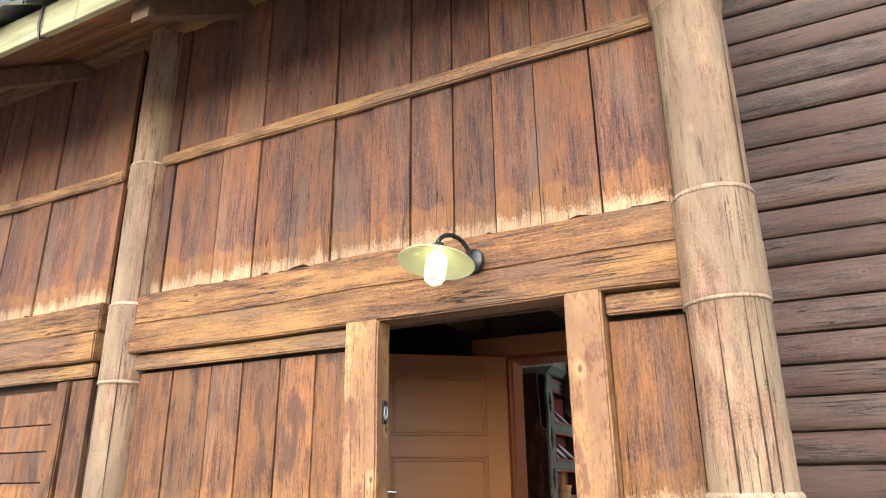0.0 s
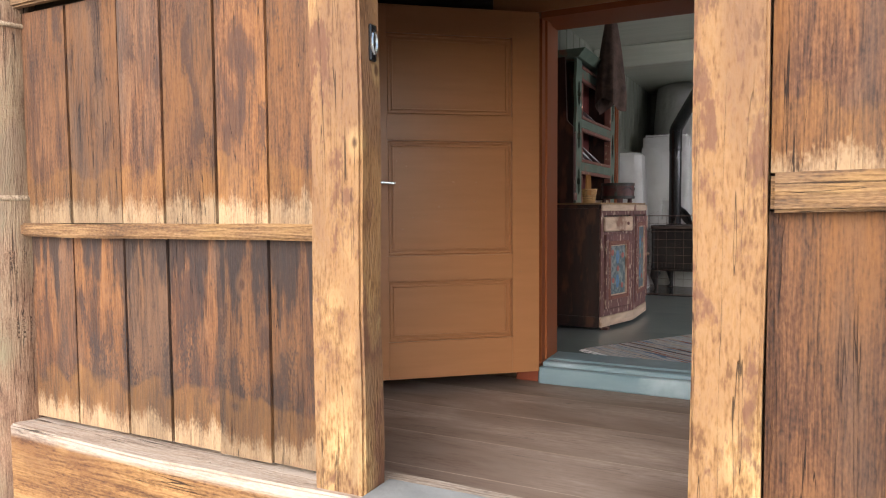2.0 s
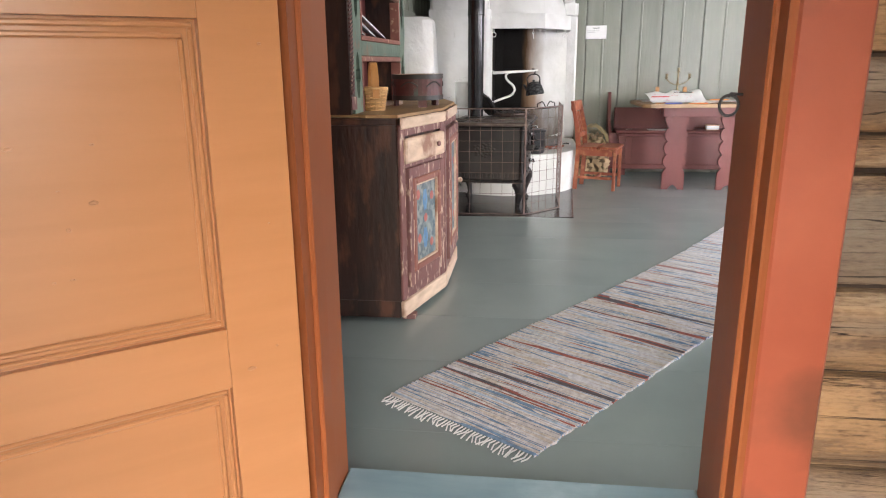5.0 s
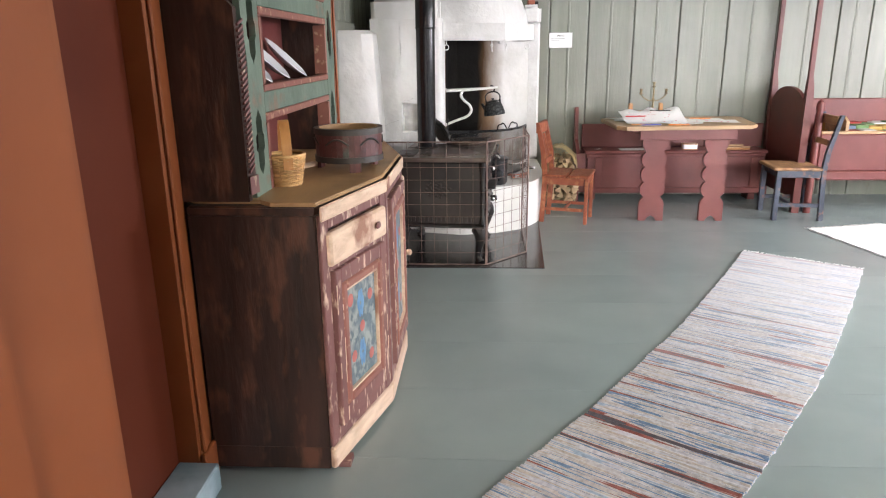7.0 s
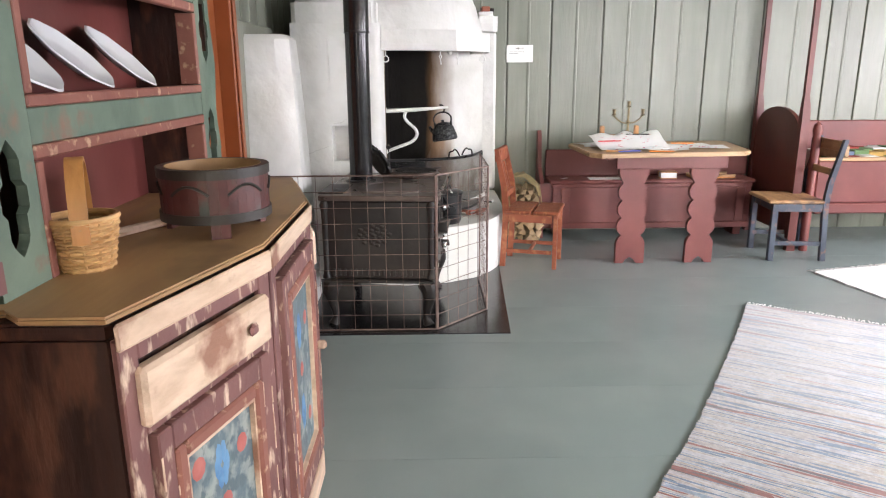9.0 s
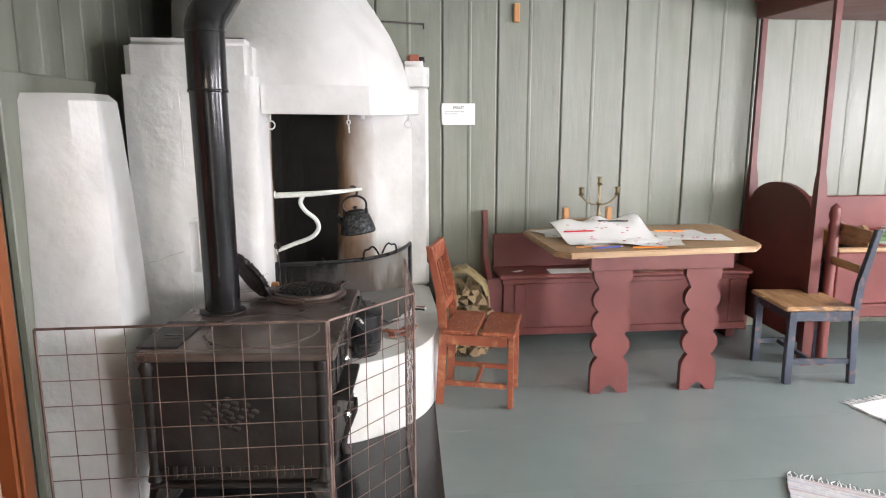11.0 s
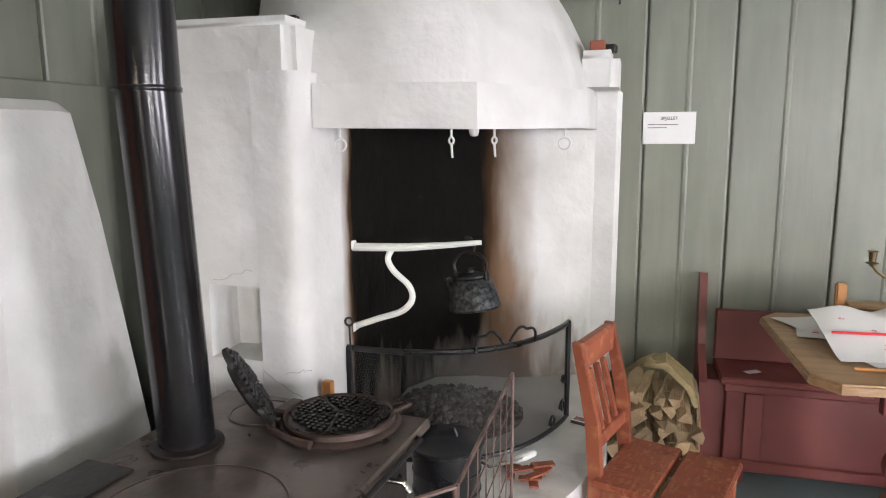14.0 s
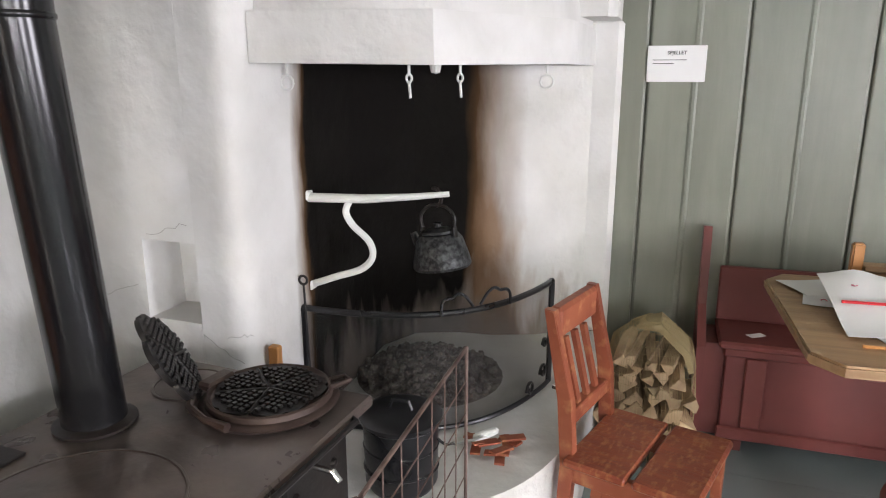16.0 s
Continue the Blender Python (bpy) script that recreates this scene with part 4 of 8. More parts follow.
# house door frame and threshold
frame_1 = thing("doorframe", "red and orange painted frame of the house door", "door frame", kind="structure")
part("casing", boxes((-0.79, -0.665, WY0 - 0.035, WY0 + 0.05, 0.0, 1.87), bevel=0.005), M_RED, frame_1, "red-painted casing board")
part("casing", boxes((-1.83, -1.705, WY0 - 0.02, WY0 + 0.05, 0.0, 1.87), bevel=0.005), M_RED, frame_1, "red-painted casing board")
part("head_casing", boxes((-1.95, -0.665, WY0 - 0.035, WY0 + 0.05, 1.872, 2.0), bevel=0.005), M_ORANGE, frame_1)
for sx, x in ((1, -1.72), (-1, -0.77)):
    part("jamb_lining", boxes((min(x, x + sx * 0.03), max(x, x + sx * 0.03), WY0 - 0.03, WY1 + 0.02, 0.1, 1.84)), M_FRAME, frame_1)
    bm = bmesh.new()
    for k, (w, d) in enumerate(((0.045, 0.0), (0.06, 0.06))):
        a, b = sorted((x + sx * 0.031, x + sx * w * 0.75))
        box(bm, a, b, WY0 - 0.03 + k * 0.05, WY0 + 0.03 + k * 0.06, 0.112, 1.84, bevel=0.004)
    part("stop_bead", bm, M_FRAME, frame_1)
part("head_lining", boxes((-1.69, -0.80, WY0 - 0.03, WY1 + 0.02, 1.84, 1.87)), M_FRAME, frame_1)
for x0, x1 in ((-1.84, -1.70), (-0.79, -0.65)):
    part("inner_casing", boxes((x0, x1, WY1 + 0.021, WY1 + 0.05, 0.0, 1.97), bevel=0.006), M_FRAME, frame_1)
part("inner_head", boxes((-1.84, -0.65, WY1 + 0.021, WY1 + 0.05, 1.972, 2.08), bevel=0.006), M_FRAME, frame_1)
sill_1 = thing("threshold", "worn blue-grey painted threshold of the house door", "threshold", kind="structure")
part("riser", boxes((-1.70, -0.79, WY0 - 0.05, WY0 - 0.005, 0.0, 0.085), bevel=0.006), M_BLUE, sill_1)
part("step_board", boxes((-1.69, -0.80, WY0 - 0.004, WY0 + 0.06, 0.0, 0.105), bevel=0.006), M_BLUE, sill_1)
part("saddle", boxes((-1.689, -0.801, WY0 + 0.061, WY1 + 0.03, 0.0, 0.112), bevel=0.006), M_BLUE, sill_1)

ring_pull = thing("ring_pull", "small black iron ring on the door lining", "ring")
part("staple", tube(bmesh.new(), [(-0.803, 4.63, 1.078), (-0.828, 4.63, 1.080), (-0.832, 4.63, 1.072)], 0.003, 6), M_IRON, ring_pull)
part("hoop", tube(bmesh.new(), [(-0.829 + 0.019 * math.cos(t), 4.63, 1.056 + 0.021 * math.sin(t)) for t in np.linspace(0, 6.28, 18)], 0.003, 6), M_IRON, ring_pull)

# boards of the walls and floor of the room
def wall_board(parent, axis, u0, u1, at, z0, z1, sign):
    """A wide board with a rounded lip at one edge; sign is the side on which the room lies."""
    bm = bmesh.new()
    mid = (u0 + u1) / 2
    prof = [(u0 + 0.004, 0.0), (u0 + 0.006, 0.014), (u0 + 0.012, 0.017), (mid - 0.014, 0.0165), (mid - 0.006, 0.0205), (mid + 0.004, 0.0205), (mid + 0.012, 0.016), (u1 - 0.012, 0.0155), (u1 - 0.004, 0.011), (u1 - 0.003, 0.0)]
    if axis == "x":
        prism(bm, [(u, at + sign * d) for u, d in prof], z0, z1, "z")
    else:
        prism(bm, [(at + sign * d, u) for u, d in prof], z0, z1, "z")
    return part("board", bm, M_GREEN, parent, smooth=False)
u = -2.27
for v in (-1.9, -1.5, -1.09, -0.685, -0.338, 0.07, 0.475, 0.898, 1.335, 1.87, 2.15, 2.55, 2.95, 3.4, 3.93):
    wall_board(wall_north, "x", u, v, NY + 0.021, 0, CZ, -1)
    u = v
u = WY1 + 0.03
for v in (5.02,):
    wall_board(wall_west, "y", u, v, WX - 0.021, 0, CZ, 1)
for u, v in ((6.05, 6.42), (6.42, 6.8), (6.8, 7.2), (7.2, 7.55), (8.45, 8.80), (8.80, 9.15), (9.15, 9.55), (9.55, 9.9), (9.9, 10.3), (10.3, 10.64)):
    wall_board(wall_west, "y", u, v, WX - 0.021, 0, CZ, 1)
y = WY1 + 0.001
for w in [0.42, 0.55, 0.5, 0.52, 0.48, 0.55, 0.5, 0.52, 0.54, 0.5, 0.52, 0.45]:
    y1 = min(y + w, NY + 0.02)
    if y1 > y + 0.05:
        part("plank", boxes((WX - 0.02, EX, y + 0.0008, y1 - 0.0008, -0.023, 0.0)), M_FLOOR, floor_room)
    y = y1

# two doors in the west wall
def west_door(name, y0, y1, paint):
    d = thing(name, "closed orange-brown painted door with a moulded casing", "door", kind="structure")
    part("leaf", boxes((WX - 0.021, WX - 0.005, y0 + 0.1, y1 - 0.1, 0.08, 1.951)), paint, d)
    for a, b in ((y0, y0 + 0.1), (y1 - 0.1, y1)):
        bm = boxes((WX - 0.021, WX + 0.07, a, b, 0.0, 1.95), bevel=0.006)
        part("casing", bm, M_FRAME, d)
        part("bead", boxes((WX + 0.071, WX + 0.083, a + 0.01, a + 0.035, 0.12, 1.95), bevel=0.004), M_FRAME, d)
        part("plinth_block", boxes((WX + 0.071, WX + 0.087, a, b, 0.0, 0.118), bevel=0.003), M_FRAME, d)
    part("head_casing", boxes((WX - 0.021, WX + 0.07, y0, y1, 1.952, 2.05), bevel=0.006), M_FRAME, d)
    part("sill", boxes((WX - 0.004, WX + 0.13, y0 + 0.101, y1 - 0.101, 0.0, 0.095), bevel=0.005), M_BLUE, d)
west_door("door_2", 5.03, 6.04, M_DOORDARK)
west_door("door_3", 7.56, 8.44, M_FRAME)

bm = rumple(cuts(boxes((WX - 0.02, EX, 7.72, 7.92, 2.22, CZ - 0.001), bevel=0.01), 2), 0.006)
tagged(part("ceiling_beam", bm, M_CEIL), "pale painted beam under the room ceiling", "beam", kind="structure")
# ---- things on the porch ----
M_CHIP = material("chipped_orange_paint", (0.36, 0.16, 0.075), (0.44, 0.21, 0.10), (1, 1, 1), 30, 0.4, bump=0.2, rnd=0.1)
# the open house door, hinged at its east edge
def house_door():
    hx, hy = -1.705, WY0 - 0.06
    L, T = 0.90, 0.042
    ang = math.degrees(math.atan2(3.81 - hy, -2.395 - hx))
    d = thing("door_1", "open orange-brown painted panel door with a chrome handle", "door", kind="structure", at=(hx, hy, 0), yaw=ang)
    z0, z1 = 0.075, 1.85
    rails = [(z0, 0.255), (0.55, 0.67), (1.22, 1.34), (1.72, z1)]
    panels = [(0.255, 0.55), (0.67, 1.22), (1.34, 1.72)]
    for a, b in ((0.0, 0.14), (L - 0.14, L)):
        part("stile", boxes((a, b, 0, T, z0, z1), bevel=0.001), M_ORANGE, d)
    for a, b in rails:
        part("rail", boxes((0.1402, L - 0.1402, 0.0003, T - 0.0003, a, b), bevel=0.001), M_ORANGE, d)
    for a, b in panels:
        part("panel", boxes((0.1405, L - 0.1405, 0.016, T - 0.016, a, b)), M_ORANGE, d)
        bm = bmesh.new()
        for s0, s1 in ((T - 0.0159, T - 0.008), (0.008, 0.0159)):
            for o, w in ((0.005, 0.010), (0.022, 0.010)):
                x0, x1, q0, q1 = 0.141 + o, L - 0.141 - o, a + o, b - o
                for r in ((x0, x1, q0, q0 + w), (x0, x1, q1 - w, q1), (x0, x0 + w, q0 + w, q1 - w), (x1 - w, x1, q0 + w, q1 - w)):
                    box(bm, r[0], r[1], s0, s1, r[2], r[3], bevel=0.003)
        part("moulding", bm, M_ORANGE, d)
    chips = random.Random(4)
    for k in range(26):
        x, z, r = chips.uniform(0.3, 0.74), chips.uniform(0.76, 1.18), chips.uniform(0.002, 0.0055)
        if k > 19:
            x, z = chips.uniform(0.03, 0.12), chips.uniform(0.15, 1.2)
        m = Matrix.Translation((x, (T - 0.016 if k <= 19 else T) + 0.0002, z)) @ pose(0, 0, 0, -90) @ Matrix.Diagonal((chips.uniform(0.8, 1.8), 0.8, 1, 1))
        part("paint_chip", lathe(bmesh.new(), [(r * 0.6, 0.0), (r, 0.0), (r * 0.85, 0.0012), (r * 0.6, 0.0004), (0.0, 0.0001)], seg=8, m=m), M_CHIP, d)
    for s, y in ((1, T), (-1, 0.0)):
        h = part("handle_plate", boxes((L - 0.078, L - 0.038, min(y, y + s * 0.006), max(y, y + s * 0.006), 0.90, 1.125), bevel=0.002), M_CHROME, d, "chrome handle plate")
        part("lever", tube(bmesh.new(), [(L - 0.058, y + s * 0.006, 1.02), (L - 0.058, y + s * 0.04, 1.02), (L - 0.07, y + s * 0.05, 1.02), (L - 0.17, y + s * 0.05, 1.015)], [0.009, 0.009, 0.009, 0.008], 8), M_CHROME, h)
    for z in (0.35, 1.55):
        part("hinge", lathe(bmesh.new(), [(0.008, z), (0.008, z + 0.08)], (-0.006, 0.0, 0), 8), M_RED, d)
house_door()

def wall_lamp():
    m = thing("wall_lamp", "lit enamel barn lamp on a curved black arm over the door", "lamp", at=(-1.13, FY - 0.075, 1.945), yaw=-16)
    part("back_plate", lathe(bmesh.new(), [(0.0, 0), (0.055, 0), (0.055, 0.014), (0.045, 0.022), (0.02, 0.026), (0, 0.026)], seg=20, m=pose(0, 0, 0, 90)), M_BLACK, m)
    pts = [(0, -0.02 - 0.10 * (1 - math.cos(t)) * 1.05, 0.0 + 0.085 * math.sin(t)) for t in np.linspace(0, 2.7, 9)]
    end = pts[-1]
    part("arm", tube(bmesh.new(), pts + [(end[0], end[1] - 0.002, end[2] - 0.03)], 0.010, 10), M_BLACK, m)
    sy, sz = end[1] - 0.002, end[2] - 0.04
    lean = Matrix.Translation((0, sy, sz)) @ pose(0, 0, 0, -11)
    part("socket", lathe(bmesh.new(), [(0.0, 0.03), (0.022, 0.03), (0.036, 0.004), (0.036, -0.002), (0, -0.002)], seg=16, m=lean), M_BLACK, m)
    part("shade", lathe(bmesh.new(), [(0.036, 0.004), (0.05, -0.012), (0.10, -0.03), (0.150, -0.050), (0.156, -0.056), (0.153, -0.058), (0.10, -0.036), (0.05, -0.018), (0.036, -0.004)], seg=40, m=lean), M_ENAMEL, m, "pale green enamel shade")
    g = part("jar", lathe(bmesh.new(), [(0.040, -0.03), (0.044, -0.06), (0.042, -0.125), (0.03, -0.145), (0.0, -0.148)], seg=20, m=lean), M_GLASS, m, "clear glass jar")
    g.visible_shadow = False
    part("bulb", lathe(bmesh.new(), [(0.0, -0.012), (0.028, -0.014), (0.033, -0.06), (0.03, -0.11), (0.0, -0.125)], seg=16, m=lean), M_BULB, m)
wall_lamp()

def lantern():
    m = thing("lantern", "black metal lantern with a white candle on the porch floor", "lantern", at=(-0.388, 4.30, 0.0), yaw=8)
    s = 0.054
    part("base", boxes((-s, s, -s, s, 0, 0.022), bevel=0.004), M_BLACK, m)
    for x in (-1, 1):
        for y in (-1, 1):
            part("post", boxes((x * (s - 0.008) - 0.006, x * (s - 0.008) + 0.006, y * (s - 0.008) - 0.006, y * (s - 0.008) + 0.006, 0.0225, 0.20)), M_BLACK, m)
    bm = bmesh.new()
    ring = lambda r, z: [(-r, -r, z), (r, -r, z), (r, r, z), (-r, r, z)]
    loft(bm, [ring(s + 0.004, 0.201), ring(s + 0.006, 0.215), ring(0.043, 0.25), ring(0.020, 0.30), ring(0.018, 0.325)])
    part("roof", bm, M_BLACK, m)
    part("finial", lathe(bmesh.new(), [(0.0, 0.3255), (0.02, 0.326), (0.024, 0.337), (0.012, 0.347), (0.01, 0.36), (0, 0.366)], seg=10), M_BLACK, m)
    for side in range(4):
        a = side * 90
        mm = pose(0, 0, 0, 0, 0, a)
        for p, q in (((-s + 0.012, -s, 0.03), (s - 0.012, -s, 0.195)), ((s - 0.012, -s, 0.03), (-s + 0.012, -s, 0.195))):
            part("cross_bar", tube(bmesh.new(), [mm @ Vector(p), mm @ Vector(q)], 0.002, 5), M_BLACK, m)
        bm = boxes((-s + 0.014, s - 0.014, -s + 0.004, -s + 0.006, 0.0225, 0.199))
        bm.transform(mm)
        part("pane", bm, M_GLASS, m).visible_shadow = False
    c = part("candle", lathe(bmesh.new(), [(0.0, 0.023), (0.031, 0.023), (0.031, 0.145), (0.026, 0.15), (0.0, 0.143)], seg=18), M_CANDLE, m, "white wax candle")
    part("wick", tube(bmesh.new(), [(0, 0, 0.144), (0.001, 0, 0.158)], 0.0015, 5), M_INK, c)
lantern()

chest = thing("chest", "red-painted wooden chest against the porch partition", "chest")
part("body", boxes((-3.01, -2.62, 3.35, 4.40, 0.0, 0.50), bevel=0.006), M_RED, chest)
part("lid", boxes((-3.01, -2.60, 3.33, 4.41, 0.502, 0.53), bevel=0.006), M_RED, chest)

# ---- fireplace ----
M_CRACK = plain("crack_shadow", (0.34, 0.32, 0.29), 0.9)
def fireplace():
    f = thing("fireplace", "whitewashed masonry corner fireplace with a hood and sooty firebox", "fireplace", kind="structure")
    # hearth
    edge = [(-1.78, 9.22), (-1.45, 9.13), (-1.19, 9.19), (-0.99, 9.32), (-0.87, 9.48), (-0.80, 9.72), (-0.78, 10.0), (-0.78, 10.635)]
    edge = [(p.x, p.y) for p in curve_through([(x, y, 0) for x, y in edge], 5)]
    pts = edge + [(-2.12, 10.635), (-2.12, 9.285), (-1.78, 9.285)]
    bm = prism(bmesh.new(), pts, 0.0, 0.36)
    bmesh.ops.bevel(bm, geom=[e for e in bm.edges if all(v.co.z > 0.3 for v in e.verts)], offset=0.035, segments=3, affect="EDGES")
    part("hearth", bm, M_PLASTER, f, "rounded whitewashed hearth block")
    # pier with a square recess; its edges are soft with many coats of limewash
    hx0, hx1, hz0, hz1 = -1.90, -1.733, 0.762, 0.982
    py0, py1 = 9.29, 9.64
    bm = bmesh.new()
    for r in ((-2.12, hx0, py0, py1, 0.361, 1.585), (hx0, hx1, py0, py1, 0.361, hz0), (hx0, hx1, py0, py1, hz1, 1.585), (hx0, hx1, py0 + 0.15, py1, hz0, hz1)):
        box(bm, *r)
    bmesh.ops.remove_doubles(bm, verts=bm.verts, dist=1e-4)
    cuts(bm, 2)
    part("pier", rumple(bm, 0.007, 5), M_PLASTER, f, angle=45)
    bm = prism(bmesh.new(), [(hx1, py0), (-1.66, py0), (-1.645, py0), (-1.622, py0 + 0.004), (-1.606, py0 + 0.014), (-1.597, py0 + 0.032), (-1.592, py0 + 0.07), (-1.5915, py0 + 0.085), (-1.5865, 9.585), (-1.586, 9.60), (-1.582, 9.66), (-1.582, 9.9), (hx1, 9.9)], 0.361, 1.585)
    part("rounded_corner", bm, M_SOOT_EDGE, f, angle=50)
    bm = boxes((-2.115, -1.606, py0 + 0.006, 9.9, 1.57, 1.735))
    bmesh.ops.bevel(bm, geom=[e for e in bm.edges if max(v.co.z for v in e.verts) > 1.6], offset=0.03, segments=5, affect="EDGES")
    part("pier_cap", rumple(bm, 0.005, 3), M_PLASTER, f, angle=70)
    # hairline cracks in the plaster
    rc = random.Random(9)
    for x, z, l, a in ((-2.09, 0.80, 0.18, 0.35), (-1.73, 0.73, 0.14, -0.5), (-1.66, 0.735, 0.09, 0.2), (-1.88, 0.995, 0.13, 0.3)):
        pts = [(x + l * t * math.cos(a) + rc.uniform(-0.004, 0.004), py0 - 0.0025, z + l * t * math.sin(a) + rc.uniform(-0.005, 0.005)) for t in np.linspace(0, 1, 9)]
        part("crack", tube(bmesh.new(), pts, 0.0008, 4), M_CRACK, f, "hairline crack in the plaster")
    # firebox walls
    back = [(-1.581, 9.665), (-1.60, 10.2), (-1.52, 10.36), (-1.36, 10.42), (-1.22, 10.43), (-1.08, 10.48), (-0.94, 10.55), (-0.80, 10.632)]
    outer = [(-0.80, 10.638), (-2.12, 10.638), (-2.12, 9.905), (-1.581, 9.905)]
    part("firebox", prism(bmesh.new(), back + outer, 0.361, 1.58), M_SOOT, f, "soot-blackened firebox")
    # lintel: a broad band that turns a corner and runs back to the wall
    front = [(-1.589, 9.372), (-1.36, 9.388), (-1.125, 9.418), (-0.885, 9.90), (-0.868, 10.25), (-0.875, 10.60)]
    inn = [(-0.99, 10.55), (-0.985, 10.30), (-1.0, 9.96), (-1.20, 9.56), (-1.40, 9.50), (-1.585, 9.46)]
    bm = prism(bmesh.new(), front + inn, 1.428, 1.553)
    bmesh.ops.bevel(bm, geom=[e for e in bm.edges if e.calc_face_angle(0) > 0.4], offset=0.016, segments=2, affect="EDGES")
    part("lintel", rumple(bm, 0.007, 4), M_PLASTER, f)
    bm = boxes((-0.96, -0.785, 10.36, 10.636, 1.590, 1.732))
    bmesh.ops.bevel(bm, geom=[e for e in bm.edges if max(v.co.z for v in e.verts) > 1.6], offset=0.035, segments=5, affect="EDGES")
    part("shoulder", rumple(bm, 0.003, 5), M_PLASTER, f, angle=60)
    part("side_slab", boxes((-0.91, -0.775, 10.585, 10.638, 0.361, 1.60), bevel=0.02), M_PLASTER, f)
    # hood
    low = [(-2.12, 10.02), (-1.87, 9.57), (-1.67, 9.40), (-1.40, 9.425), (-1.165, 9.462), (-1.05, 9.69), (-0.94, 9.92), (-0.91, 10.25), (-0.88, 10.637), (-2.12, 10.637)]
    rings = []
    for k in range(11):
        t = k / 10
        q = 0.45 * t ** 1.6
        z = 1.550 + (CZ - 0.002 - 1.550) * t
        rings.append([(x + (-2.12 - x) * q * (1 if y < 10.6 or x > -2 else 0), y + (10.637 - y) * q, z) for x, y in low])
    part("hood", rumple(loft(bmesh.new(), rings), 0.010, 4), M_PLASTER, f, "tapering whitewashed hood", angle=60)
    # hooks and rings under the lintel
    for x, y, big in ((-1.572, 9.52, 1), (-1.225, 9.52, 0), (-1.115, 9.60, 0), (-0.935, 9.86, 1)):
        bm = bmesh.new()
        tube(bm, [(x, y, 1.432), (x, y, 1.405)], 0.004, 6)
        tube(bm, [(x + (0.019 if big else 0.007) * math.sin(t), y, 1.386 - (0.004 if big else -0.008) + (0.019 if big else 0.010) * math.cos(t)) for t in np.linspace(0, 6.28, 12)], 0.0035, 6)
        if not big:
            tube(bm, [(x, y, 1.384), (x + 0.003, y, 1.345)], 0.004, 6)
        part("hook", bm, M_WHITE, f, "whitewashed iron hook")
    part("hook_stub", lathe(bmesh.new(), [(0.0, -0.022), (0.012, -0.018), (0.016, 0.0), (0.012, 0.006)], (-1.165, 9.55, 1.426), 10), M_PLASTER, f)
    # swinging crane
    c = part("crane", tube(bmesh.new(), [(-1.59, 9.63, 1.052), (-1.4, 9.62, 1.06), (-1.28, 9.66, 1.065), (-1.175, 9.70, 1.072)], [0.014, 0.013, 0.010, 0.008], 8), M_WHITE, f, "whitewashed iron kettle crane")
    part("brace", tube(bmesh.new(), curve_through([(-1.59, 9.63, 0.785), (-1.50, 9.625, 0.82), (-1.42, 9.625, 0.85), (-1.385, 9.625, 0.89), (-1.395, 9.625, 0.935), (-1.445, 9.625, 0.98), (-1.465, 9.625, 1.02), (-1.445, 9.625, 1.06)]), 0.0105, 8), M_WHITE, c)
    for z in (0.785, 1.06):
        part("bracket", boxes((-1.63, -1.58, 9.61, 9.65, z - 0.016, z + 0.016), bevel=0.006), M_WHITE, c)
fireplace()

def kettle():
    k = thing("kettle", "sooty tin kettle with painted glint specks hanging from the crane", "kettle")
    k.matrix_world = Matrix.Translation((-1.195, 9.70, 0.853)) @ pose(0, 0, 0, 0, -8, -20)
    part("body", lathe(bmesh.new(), [(0.0, 0), (0.080, 0), (0.086, 0.008), (0.083, 0.03), (0.068, 0.085), (0.056, 0.10), (0.0, 0.102)], seg=28), M_KETTLE, k)
    part("lid", lathe(bmesh.new(), [(0.0, 0.1025), (0.052, 0.103), (0.05, 0.110), (0.03, 0.118), (0.010, 0.120), (0.009, 0.128), (0.013, 0.134), (0.0, 0.137)], seg=20), M_KETTLE, k)
    part("spout", tube(bmesh.new(), [(-0.066, 0, 0.055), (-0.088, 0, 0.078), (-0.098, 0, 0.104)], [0.020, 0.013, 0.010], 8), M_KETTLE, k)
    for sx in (-1, 1):
        part("ear", boxes((sx * 0.058 - 0.006, sx * 0.058 + 0.006, -0.009, 0.009, 0.088, 0.122), bevel=0.003), M_IRON, k)
    part("handle", tube(bmesh.new(), curve_through([(-0.058, 0, 0.115), (-0.062, 0, 0.150), (-0.04, 0, 0.176), (0.0, 0, 0.186), (0.04, 0, 0.176), (0.062, 0, 0.150), (0.058, 0, 0.115)]), 0.0055, 6), M_IRON, k)
    part("hook", tube(bmesh.new(), curve_through([(0.0, 0, 0.182), (0.018, 0, 0.190), (0.024, 0, 0.210), (0.012, 0, 0.230), (-0.006, 0, 0.234)]), 0.006, 6), M_IRON, k)
# light specks in the colour stand for glints on the dark tin
M_KETTLE = material("sooty_tin_glints", (0.015, 0.015, 0.016), (0.13, 0.135, 0.135), (1, 1, 1), 60, 0.5, metal=0.6, bump=0.2, rnd=0.0, ramp=(0.4, 0.75))
kettle()

